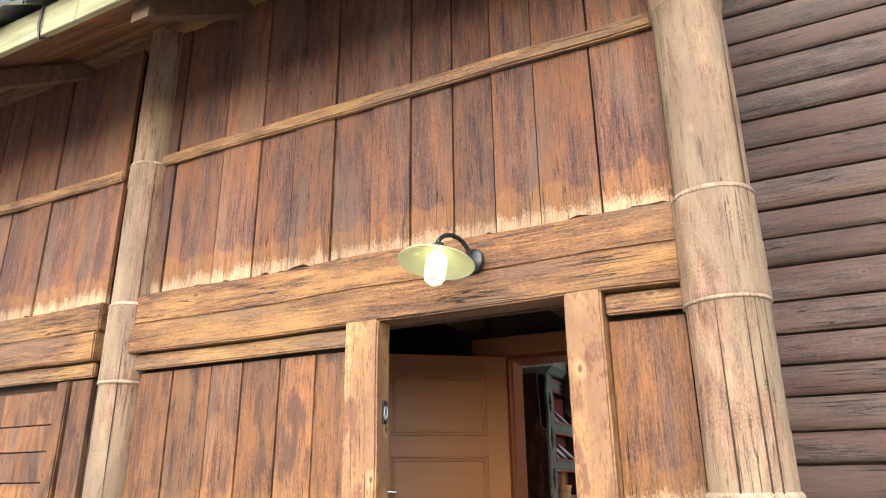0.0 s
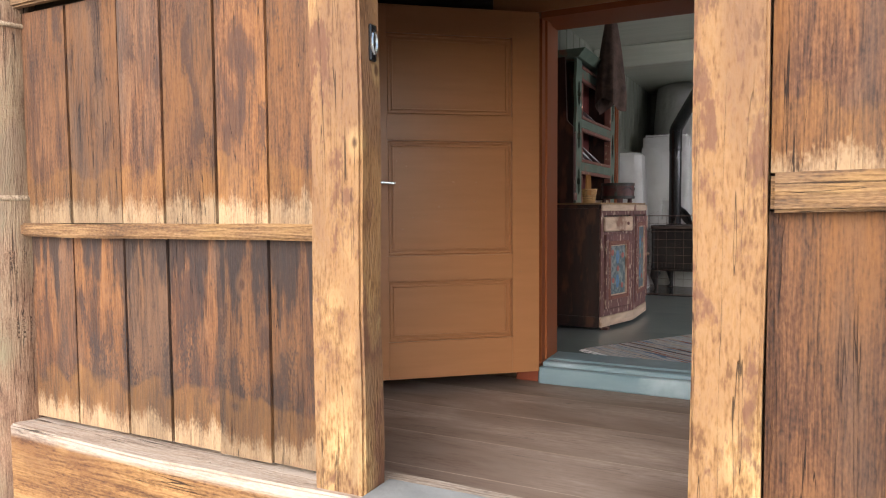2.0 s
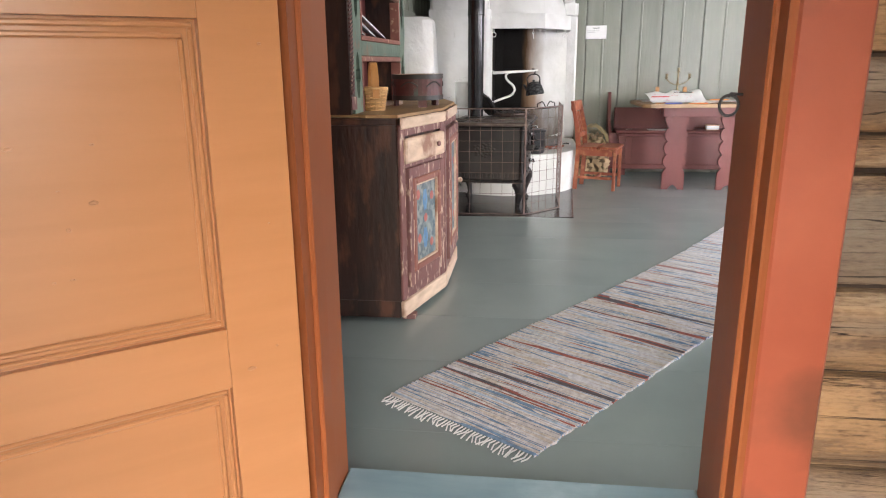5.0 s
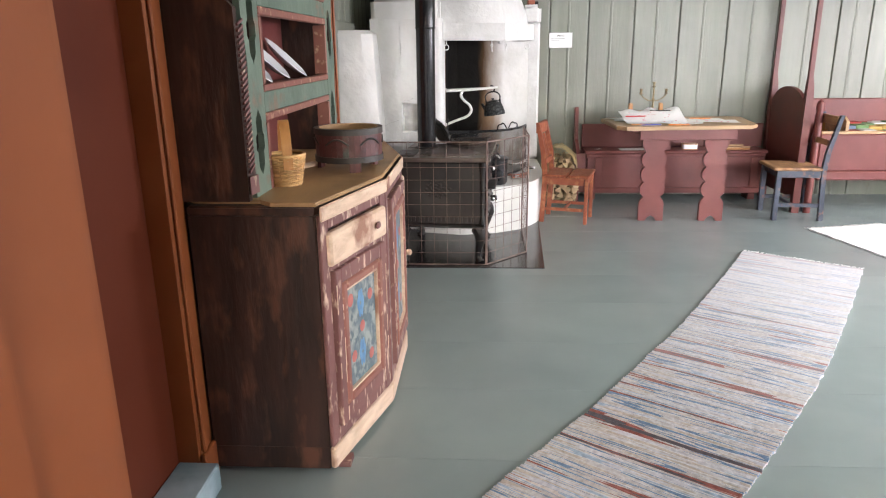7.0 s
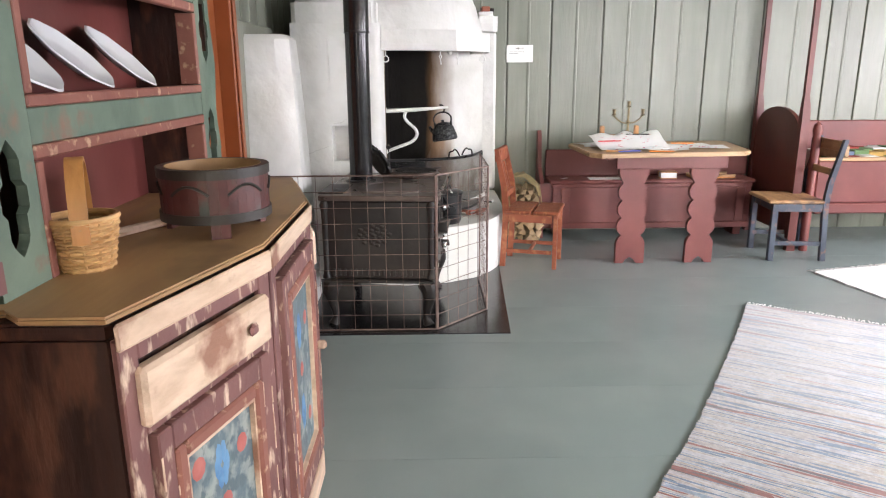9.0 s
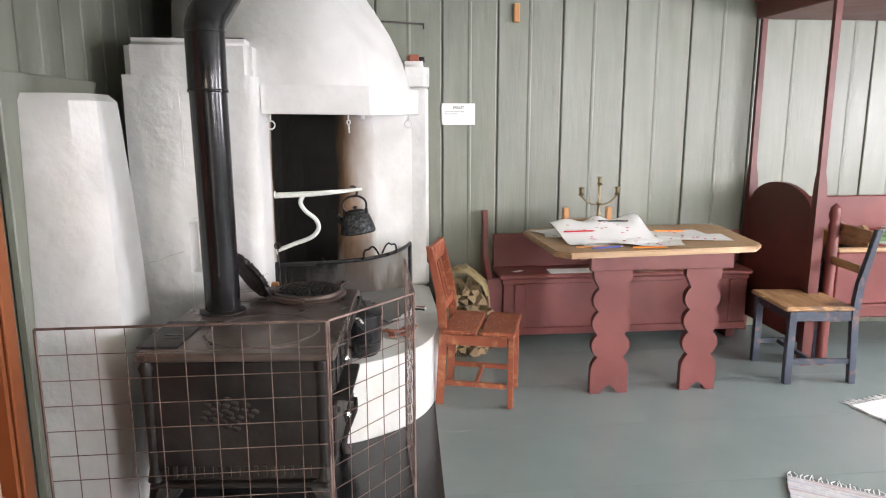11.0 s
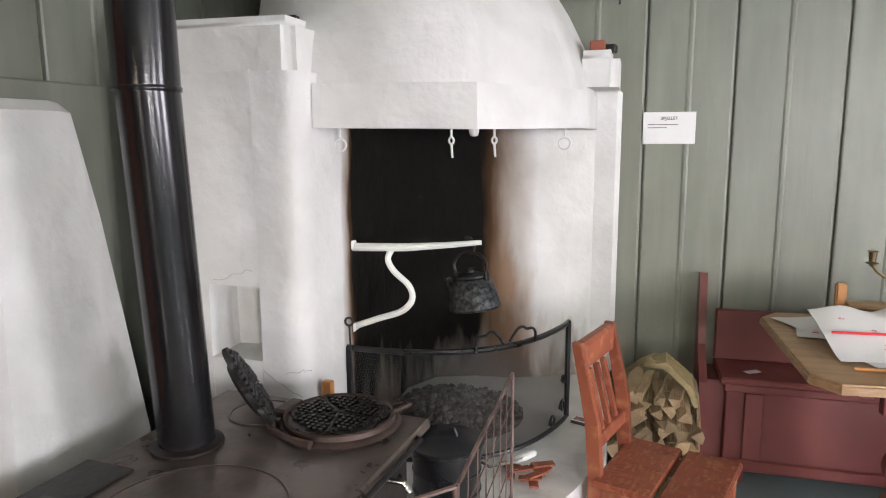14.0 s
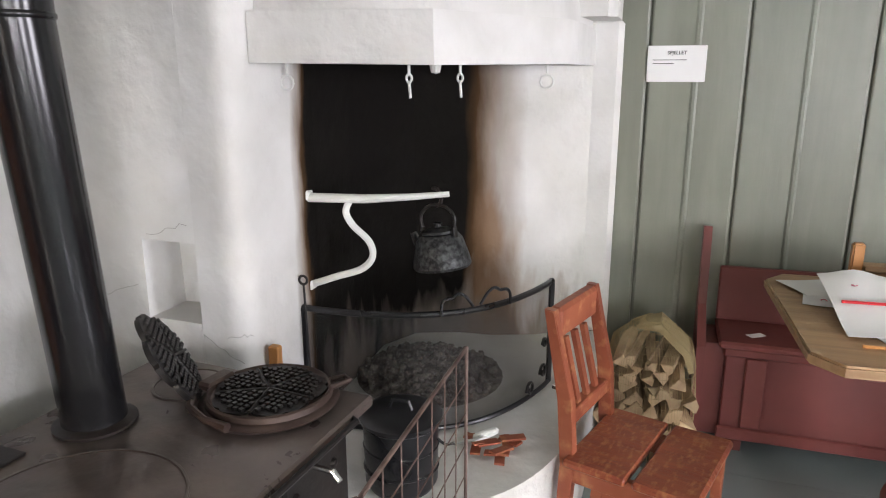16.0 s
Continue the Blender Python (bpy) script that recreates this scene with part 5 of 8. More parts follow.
# fire screen: bowed mesh in a black frame
def fire_screen():
    s = thing("fire_screen", "bowed black fire screen of fine mesh with scrolls", "fire screen")
    A, B = Vector((-1.585, 9.56)), Vector((-0.925, 10.05))
    chord = B - A
    nrm = Vector((chord.y, -chord.x)).normalized()
    arc = [A + chord * t + nrm * (0.19 * math.sin(math.pi * t) ** 0.9 if 0 < t < 1 else 0) for t in np.linspace(0, 1, 25)]
    z0, z1 = 0.372, 0.735
    for name, z, r in (("top_rail", z1, 0.010), ("bottom_rail", z0, 0.008)):
        part(name, tube(bmesh.new(), [(p.x, p.y, z) for p in arc], r, 8), M_BLACK, s)
    for p in (arc[0], arc[-1]):
        part("end_bar", tube(bmesh.new(), [(p.x, p.y, z0), (p.x, p.y, z1)], 0.010, 8), M_BLACK, s)
    bm = bmesh.new()
    lo = [bm.verts.new((p.x, p.y, z0)) for p in arc]
    hi = [bm.verts.new((p.x, p.y, z1)) for p in arc]
    for i in range(24):
        bm.faces.new((lo[i], lo[i + 1], hi[i + 1], hi[i]))
    part("mesh", bm, M_GAUZE, s, "fine dark wire mesh")
    def scroll(name, pts):
        part(name, tube(bmesh.new(), pts, 0.005, 6), M_BLACK, s)
    for sg in (-1, 1):
        mid = arc[14]
        d = (arc[15] - arc[13]).normalized()
        pts = []
        for t in np.linspace(0, 1, 22):
            u = 0.012 + 0.12 * t + (0.016 * math.cos(9 * t) if t > 0.6 else 0)
            w = 0.012 + 0.045 * math.sin(math.pi * min(1, t * 1.25)) ** 1.0 + (0.012 * math.sin(11 * t) if t > 0.6 else 0)
            pts.append((mid.x + sg * u * d.x, mid.y + sg * u * d.y, z1 + w))
        scroll("scroll", pts)
    e = arc[-1]
    d = (arc[-2] - arc[-1]).normalized()
    for c, rad, up in ((0.05, 0.03, 0.06), (0.16, 0.03, 0.04), (0.045, 0.02, 0.16)):
        scroll("corner_scroll", [(e.x + d.x * (c + rad * (1 - t / 9) * math.cos(t)), e.y + d.y * (c + rad * (1 - t / 9) * math.cos(t)) - 0.012, z0 + up + rad * (1 - t / 9) * math.sin(t)) for t in np.linspace(0, 7, 20)])


def gauze():
    m = bpy.data.materials.new("wire_gauze")
    m.use_nodes = True
    nt = m.node_tree
    b = nt.nodes["Principled BSDF"]
    b.inputs["Base Color"].default_value = (0.012, 0.012, 0.012, 1)
    b.inputs["Alpha"].default_value = 0.48
    b.inputs["Roughness"].default_value = 0.5
    return m
M_GAUZE = gauze()
fire_screen()
poker = thing("poker", "thin iron poker leaning beside the fire screen", "poker")
part("rod", tube(bmesh.new(), [(-1.55, 9.53, 0.372), (-1.570, 9.545, 0.812)], 0.0035, 6), M_IRON, poker)
part("eye", tube(bmesh.new(), [(-1.571 + 0.013 * math.sin(t), 9.545, 0.825 - 0.013 * math.cos(t)) for t in np.linspace(0, 6.28, 12)], 0.004, 6), M_IRON, poker)
bm = bmesh.new()
for k in range(420):
    a, r = RND.uniform(0, 6.28), 0.25 * math.sqrt(RND.random())
    s = RND.uniform(0.006, 0.018)
    g = bmesh.ops.create_icosphere(bm, subdivisions=1, radius=s, matrix=Matrix.Translation((-1.34 + 1.0 * r * math.cos(a), 10.0 + r * math.sin(a), 0.366 + 0.075 * (1 - r / 0.26) + s * 0.2)) @ pose(0, 0, 0, RND.uniform(0, 90), RND.uniform(0, 90), 0))
lathe(bm, [(0.0, 0.437), (0.08, 0.418), (0.17, 0.387), (0.26, 0.3605)], (-1.34, 10.0, 0), 28)
tagged(part("ash_heap", bm, M_CHAR), "heap of grey ash and charred bits in the firebox", "ash", kind="stuff")

# white heat shield beside the stove
def shield():
    s = thing("heat_shield", "whitewashed tapering masonry heat shield on a green board", "heat shield", kind="structure")
    part("backing_board", boxes((WX + 0.001, WX + 0.03, 8.58, 9.34, 0.0, 1.56), bevel=0.005), M_GREEN, s, "green-painted backing board")
    rings = []
    for z, y0, y1, d in ((0.0, 8.60, 9.26, 0.28), (0.55, 8.62, 9.22, 0.26), (0.9, 8.64, 9.16, 0.25), (1.2, 8.66, 9.11, 0.235), (1.47, 8.68, 9.05, 0.22), (1.495, 8.70, 9.03, 0.19)):
        x = WX + 0.031
        rings.append([(x, y0, z), (x, y1, z), (x + d * 0.6, y1 - 0.0, z), (x + d, (y0 + y1) / 2 + 0.06, z), (x + d, y0 + 0.05, z), (x + d * 0.7, y0, z)])
    bm = loft(bmesh.new(), rings)
    bmesh.ops.bevel(bm, geom=[e for e in bm.edges if e.calc_face_angle(0) > 0.3], offset=0.015, segments=2, affect="EDGES")
    part("masonry", bm, M_PLASTER, s)
shield()

# ---- stove ----
plate = prism(bmesh.new(), [(-2.17, 8.30), (-0.89, 8.30), (-0.83, 9.60), (-0.98, 9.30), (-1.19, 9.17), (-1.45, 9.11), (-1.80, 9.2), (-1.80, 9.28), (-2.14, 9.28)], 0.0, 0.006)
tagged(part("floor_plate", plate, M_MAT), "glossy black steel plate under the stove", "floor plate")

def stove():
    s = thing("stove", "old black cast-iron cooking stove on curved legs", "stove", at=(-1.535, 8.775, 0.006), yaw=-4.5)
    hx, hy = 0.275, 0.365
    part("body", rumple(boxes((-hx, hx, -hy, hy, 0.255, 0.67), bevel=0.012), 0.0), M_IRON, s)
    part("plinth", boxes((-hx - 0.012, hx + 0.012, -hy - 0.012, hy + 0.012, 0.238, 0.2545), bevel=0.005), M_IRON, s)
    top = part("top_plate", boxes((-hx - 0.018, hx + 0.045, -hy - 0.03, hy + 0.04, 0.671, 0.70), bevel=0.006), M_IRON_TOP, s, "worn brownish iron top")
    for x, y, r in ((0.05, -0.16, 0.19), (0.125, 0.27, 0.125), (-0.10, 0.29, 0.085)):
        part("ring_lid", lathe(bmesh.new(), [(0.0, 0.7005), (r, 0.7005), (r, 0.702), (r - 0.004, 0.7035), (r - 0.008, 0.7015), (r - 0.012, 0.7030), (0, 0.7030)], (x, y, 0), 48), M_LID if r > 0.15 else M_IRON_TOP, top)
        part("lid_rim", lathe(bmesh.new(), [(r - 0.006, 0.7032), (r - 0.002, 0.7032), (r - 0.002, 0.7042), (r - 0.006, 0.7042), (r - 0.006, 0.7032)], (x, y, 0), 48, close=False), M_RIM, top, "rubbed bright edge")
    part("side_plate", boxes((-hx - 0.03, -hx + 0.10, -hy + 0.02, -hy + 0.30, 0.7005, 0.706), bevel=0.002), M_IRON, top)
    for k in range(2):
        part("vent_slot", boxes((-0.255, -0.20, -0.26 + k * 0.03, -0.245 + k * 0.03, 0.7065, 0.708)), M_BLACK, top)
    leg_pts = [(0, 0, 0.238, 0.048), (0.02, 0, 0.215, 0.050), (0.028, 0, 0.18, 0.043), (0.022, 0, 0.14, 0.031), (0.010, 0, 0.085, 0.021), (0.006, 0, 0.04, 0.018), (0.012, 0, 0.015, 0.024), (0.018, 0, 0.0, 0.032)]
    for sx in (-1, 1):
        for sy in (-1, 1):
            bm = tube(bmesh.new(), [(sx * (hx - 0.04 + p[0]), sy * (hy - 0.04 + p[0] * 0.6), p[2]) for p in leg_pts], [p[3] for p in leg_pts], 10)
            part("leg", bm, M_IRON, s)
    # raised ornament on the long side, dotted border
    bm = bmesh.new()
    for k in range(26):
        a, r = k * 2.4, 0.011 * math.sqrt(k)
        bmesh.ops.create_icosphere(bm, subdivisions=1, radius=0.011, matrix=Matrix.Translation((-0.02 + 1.6 * r * math.cos(a), -hy - 0.001, 0.49 + 1.0 * r * math.sin(a))) @ Matrix.Diagonal((1.3, 0.5, 1, 1)))
    part("ornament", bm, M_IRON, s)
    bm = bmesh.new()
    for k in range(17):
        box(bm, -0.24 + k * 0.0285, -0.225 + k * 0.0285, -hy - 0.006, -hy + 0.001, 0.275, 0.313, bevel=0.002)
    part("border", bm, M_IRON, s)
    for x in (-hx, hx):
        part("corner_column", lathe(bmesh.new(), [(0.012, 0.255), (0.024, 0.265), (0.015, 0.31), (0.017, 0.61), (0.024, 0.645), (0.015, 0.67)], (x - 0.004 * (1 if x > 0 else -1), -hy + 0.004, 0), 12), M_IRON, s)
    # fire door, ash door and fittings on the east end
    for z0, z1 in ((0.51, 0.645), (0.285, 0.46)):
        d = part("fire_door", boxes((hx + 0.001, hx + 0.022, -0.24, 0.06, z0, z1), bevel=0.006), M_IRON, s)
        part("latch", tube(bmesh.new(), [(hx + 0.023, 0.02, (z0 + z1) / 2), (hx + 0.06, 0.02, (z0 + z1) / 2), (hx + 0.065, -0.03, (z0 + z1) / 2 - 0.01)], 0.008, 8), M_IRON, d)
        part("knob", lathe(bmesh.new(), [(0, -0.016), (0.012, -0.012), (0.016, 0), (0.012, 0.012), (0, 0.016)], (hx + 0.05, -0.16, (z0 + z1) / 2 + 0.02), 12), M_CHROME, d)
    part("apron_shelf", boxes((hx + 0.001, hx + 0.07, -0.22, 0.10, 0.468, 0.484), bevel=0.004), M_IRON, s)
    part("damper_handle", tube(bmesh.new(), [(hx + 0.0, 0.2, 0.63), (hx + 0.06, 0.2, 0.63), (hx + 0.075, 0.2, 0.61)], 0.007, 8), M_CHROME, s)
    part("door", boxes((hx + 0.001, hx + 0.016, 0.10, 0.30, 0.30, 0.645), bevel=0.006), M_IRON, s)
    # studs and hinge straps of the doors
    for yy in (-0.22, -0.10, 0.04):
        part("strap", boxes((hx + 0.0222, hx + 0.030, yy, yy + 0.022, 0.53, 0.63), bevel=0.003), M_IRON, s)
    for yy, zz in ((-0.20, 0.31), (-0.02, 0.31), (-0.20, 0.43), (-0.02, 0.43), (0.13, 0.34), (0.27, 0.34), (0.13, 0.60), (0.27, 0.60)):
        part("stud", lathe(bmesh.new(), [(0.0, 0.0), (0.011, 0.0), (0.008, 0.008), (0.0, 0.010)], seg=8, m=Matrix.Translation((hx + (0.022 if yy < 0.1 else 0.016), yy, zz)) @ pose(0, 0, 0, 0, 90)), M_IRON, s)
    # bent rail over the east edge
    part("rail", tube(bmesh.new(), [(hx + 0.035, -0.30, 0.685), (hx + 0.06, -0.28, 0.69), (hx + 0.06, 0.30, 0.69), (hx + 0.035, 0.32, 0.685)], 0.007, 8), M_IRON, s)
stove()

pipe = thing("stove_pipe", "black enamelled stove pipe bending into the hood", "stove pipe")
px, py = -1.683, 8.862
part("collar", lathe(bmesh.new(), [(0.064, 0.7075), (0.082, 0.708), (0.082, 0.714), (0.066, 0.720)], (px, py, 0), 32), M_IRON, pipe)
part("lower_pipe", tube(bmesh.new(), [(px, py, 0.707), (px + 0.008, py - 0.060, 1.55)], 0.063, 40), M_PIPE, pipe)
part("upper_pipe", tube(bmesh.new(), [(px + 0.008, py - 0.060, 1.5), (px + 0.010, py - 0.066, 1.715), (px + 0.016, py - 0.058, 1.74), (px + 0.12, py + 0.30, 2.06), (px + 0.19, py + 0.54, 2.28), (px + 0.22, py + 0.66, 2.335), (px + 0.24, py + 1.05, 2.345)], 0.066, 40), M_PIPE, pipe)
part("seam", lathe(bmesh.new(), [(0.0665, -0.006), (0.0685, -0.003), (0.0685, 0.003), (0.0665, 0.006)], (px + 0.008, py - 0.060, 1.505), 40), M_PIPE, pipe)
part("seam", lathe(bmesh.new(), [(0.0665, -0.004), (0.068, -0.002), (0.068, 0.002), (0.0665, 0.004)], (px + 0.010, py - 0.066, 1.70), 40), M_PIPE, pipe)

def waffle_iron():
    w = thing("waffle_iron", "open cast-iron heart waffle iron on the stove top", "waffle iron", at=(-1.388, 9.055, 0.7095), yaw=-8)
    part("ring_base", lathe(bmesh.new(), [(0.09, 0.0), (0.148, 0.0), (0.152, 0.006), (0.146, 0.011), (0.138, 0.014), (0.112, 0.014), (0.105, 0.012)], seg=40), M_RUSTIRON, w)
    def petal_plate(name, m, parent):
        """Five hearts in a ring, with a grid of small pegs."""
        n, R = 80, 0.104
        ring = [(R * (0.88 + 0.20 * abs(math.sin(2.5 * t)) ** 0.6 - (0.05 if abs(math.cos(2.5 * t)) < 0.12 else 0)), t) for t in np.linspace(0, 2 * math.pi, n, endpoint=False)]
        bm = bmesh.new()
        loft(bm, [[(r * math.cos(t), r * math.sin(t), z) for r, t in ring] for z in (0.0, 0.012)])
        for i in range(-8, 9):
            for j in range(-8, 9):
                x, y = i * 0.0135, j * 0.0135
                t = math.atan2(y, x) % (2 * math.pi)
                near = min(abs((t - k * 2 * math.pi / 5 + math.pi) % (2 * math.pi) - math.pi) for k in range(5))
                if math.hypot(x, y) < R * 0.93 and math.hypot(x, y) * math.sin(near) > 0.006:
                    box(bm, x - 0.0042, x + 0.0042, y - 0.0042, y + 0.0042, 0.0121, 0.019)
        bm.transform(m)
        p = part(name, bm, M_IRON, parent)
        bm = bmesh.new()
        for k in range(5):
            a = k * 2 * math.pi / 5
            tube(bm, [(0, 0, 0.014), (R * 0.95 * math.cos(a), R * 0.95 * math.sin(a), 0.014)], 0.004, 5)
        bm.transform(m)
        part("ridge", bm, M_IRON, p)
        return p
    petal_plate("lower_plate", pose(0, 0, 0.0145) @ Matrix.Diagonal((1.13, 1.13, 1, 1)), w)
    part("rim", lathe(bmesh.new(), [(0.124, 0.0145), (0.138, 0.0145), (0.136, 0.026), (0.131, 0.029), (0.124, 0.022)], seg=40), M_RUSTIRON, w)
    m = pose(-0.205, -0.085, 0.092, 0, 0, 42) @ pose(0, 0, 0, 0, 60, 0) @ Matrix.Scale(1.02, 4)
    petal_plate("upper_plate", m, w)
    part("back_rim", lathe(bmesh.new(), [(0.0, -0.012), (0.072, -0.012), (0.080, -0.002), (0.076, -0.0005), (0, -0.0005)], seg=40, m=m), M_IRON, w)
    part("hinge", boxes((-0.160, -0.120, -0.055, 0.03, 0.012, 0.034), bevel=0.006), M_RUSTIRON, w)
    part("handle", tube(bmesh.new(), [(0.112, 0.07, 0.022), (0.128, 0.085, 0.028), (0.138, 0.11, 0.03), (0.115, 0.125, 0.028), (0.085, 0.105, 0.022)], 0.006, 8), M_RUSTIRON, w)
    part("front_handle", tube(bmesh.new(), [(-0.13, -0.10, 0.016), (-0.10, -0.135, 0.022), (-0.04, -0.155, 0.018), (0.02, -0.155, 0.014)], [0.012, 0.009, 0.008, 0.011], 8), M_RUSTIRON, w)
M_RUSTIRON = material("brown_iron", (0.045, 0.030, 0.026), (0.115, 0.078, 0.064), (1, 1, 1), 9, 0.45, metal=0.4, bump=0.15, rnd=0.0)
waffle_iron()

def pot():
    p = thing("pot", "black enamel pot with a lid on the hearth", "pot", at=(-1.195, 9.345, 0.361))
    part("body", lathe(bmesh.new(), [(0.0, 0.0), (0.085, 0.0), (0.095, 0.02), (0.098, 0.18), (0.104, 0.185), (0.104, 0.19), (0.0, 0.19)], seg=32), M_BLACK, p)
    part("lid", lathe(bmesh.new(), [(0.0, 0.1905), (0.106, 0.1905), (0.108, 0.20), (0.08, 0.212), (0.0, 0.216)], seg=32), M_BLACK, p)
    part("lid_handle", tube(bmesh.new(), [(-0.03, 0, 0.214), (-0.022, 0, 0.236), (0.022, 0, 0.236), (0.03, 0, 0.214)], 0.005, 6), M_BLACK, p)
    for z in (0.06, 0.12):
        part("rib", lathe(bmesh.new(), [(0.0955, z - 0.004), (0.0995, z), (0.0955, z + 0.004)], seg=32), M_BLACK, p)
    part("bail", tube(bmesh.new(), [(0.104, -0.01, 0.15), (0.13, -0.03, 0.15), (0.20, -0.01, 0.165), (0.23, 0.03, 0.17)], 0.004, 6), M_CHROME, p)
    part("knob", lathe(bmesh.new(), [(0, -0.035), (0.009, -0.03), (0.012, 0.0), (0.009, 0.03), (0, 0.035)], seg=10, m=Matrix.Translation((0.22, 0.02, 0.168)) @ pose(0, 0, 0, 0, 70, 20)), M_WHITE, p)
pot()
bm = bmesh.new()
for k in range(10):
    m = pose(-1.0 + RND.uniform(-0.06, 0.06), 9.55 + RND.uniform(-0.05, 0.05), 0.372 + 0.006 * k * 0.4, RND.uniform(-8, 8), RND.uniform(-8, 8), RND.uniform(0, 180))
    b2 = boxes((-0.035, 0.035, -0.014, 0.014, 0, 0.006))
    b2.transform(m)
    tmp = bpy.data.meshes.new("bit")
    b2.to_mesh(tmp)
    b2.free()
    bm.from_mesh(tmp)
    bpy.data.meshes.remove(tmp)
tagged(part("bark_chips", bm, M_CHAIR), "reddish bark chips on the hearth", "kindling", kind="stuff")
mb = thing("matchbox", "small matchbox on the hearth edge", "matchbox", at=(-0.87, 10.02, 0.361), yaw=-20)
part("sleeve", boxes((-0.03, 0.03, -0.02, 0.02, 0, 0.016), bevel=0.001), M_PAPER, mb)
part("label_print", boxes((-0.024, 0.024, -0.015, 0.015, 0.0162, 0.0168)), M_SALMON, mb)
part("strike_strip", boxes((-0.03, 0.03, -0.0212, -0.0203, 0.002, 0.014)), M_TUBBAND, mb)

# ---- spark guard ----
def guard():
    g = thing("spark_guard", "folding wire spark guard with a rusty steel frame", "spark guard")
    P = [(-2.11, 8.345), (-1.265, 8.345), (-0.985, 8.65), (-0.99, 9.24)]
    z0, z1 = 0.012, 0.812
    for a, b in zip(P, P[1:]):
        a, b = Vector((*a, 0)), Vector((*b, 0))
        Lh = (b - a).length
        e = (b - a).normalized()
        pn = part("panel_frame", bmesh.new(), M_WIRE, g)
        bm = bmesh.new()
        ins = 0.004
        a2, b2 = a + e * ins, b - e * ins
        zu, zl = Vector((0, 0, z1)), Vector((0, 0, z0))
        for p, q in ((a2 + zl, a2 + zu), (b2 + zl, b2 + zu), (a2 + zu, b2 + zu), (a2 + zl, b2 + zl)):
            tube(bm, [p, q], 0.0045, 6)
        bm.to_mesh(pn.data)
        bm.free()
        bm = bmesh.new()
        n = max(2, round(Lh / 0.083))
        for i in range(1, n):
            p = a2 + (b2 - a2) * i / n
            tube(bm, [p + zl, p + zu], 0.0016, 5)
        for j in range(1, 10):
            z = Vector((0, 0, z0 + (z1 - z0) * j / 10))
            tube(bm, [a2 + z, b2 + z], 0.0016, 5)
        part("wire_grid", bm, M_WIRE, pn)
guard()
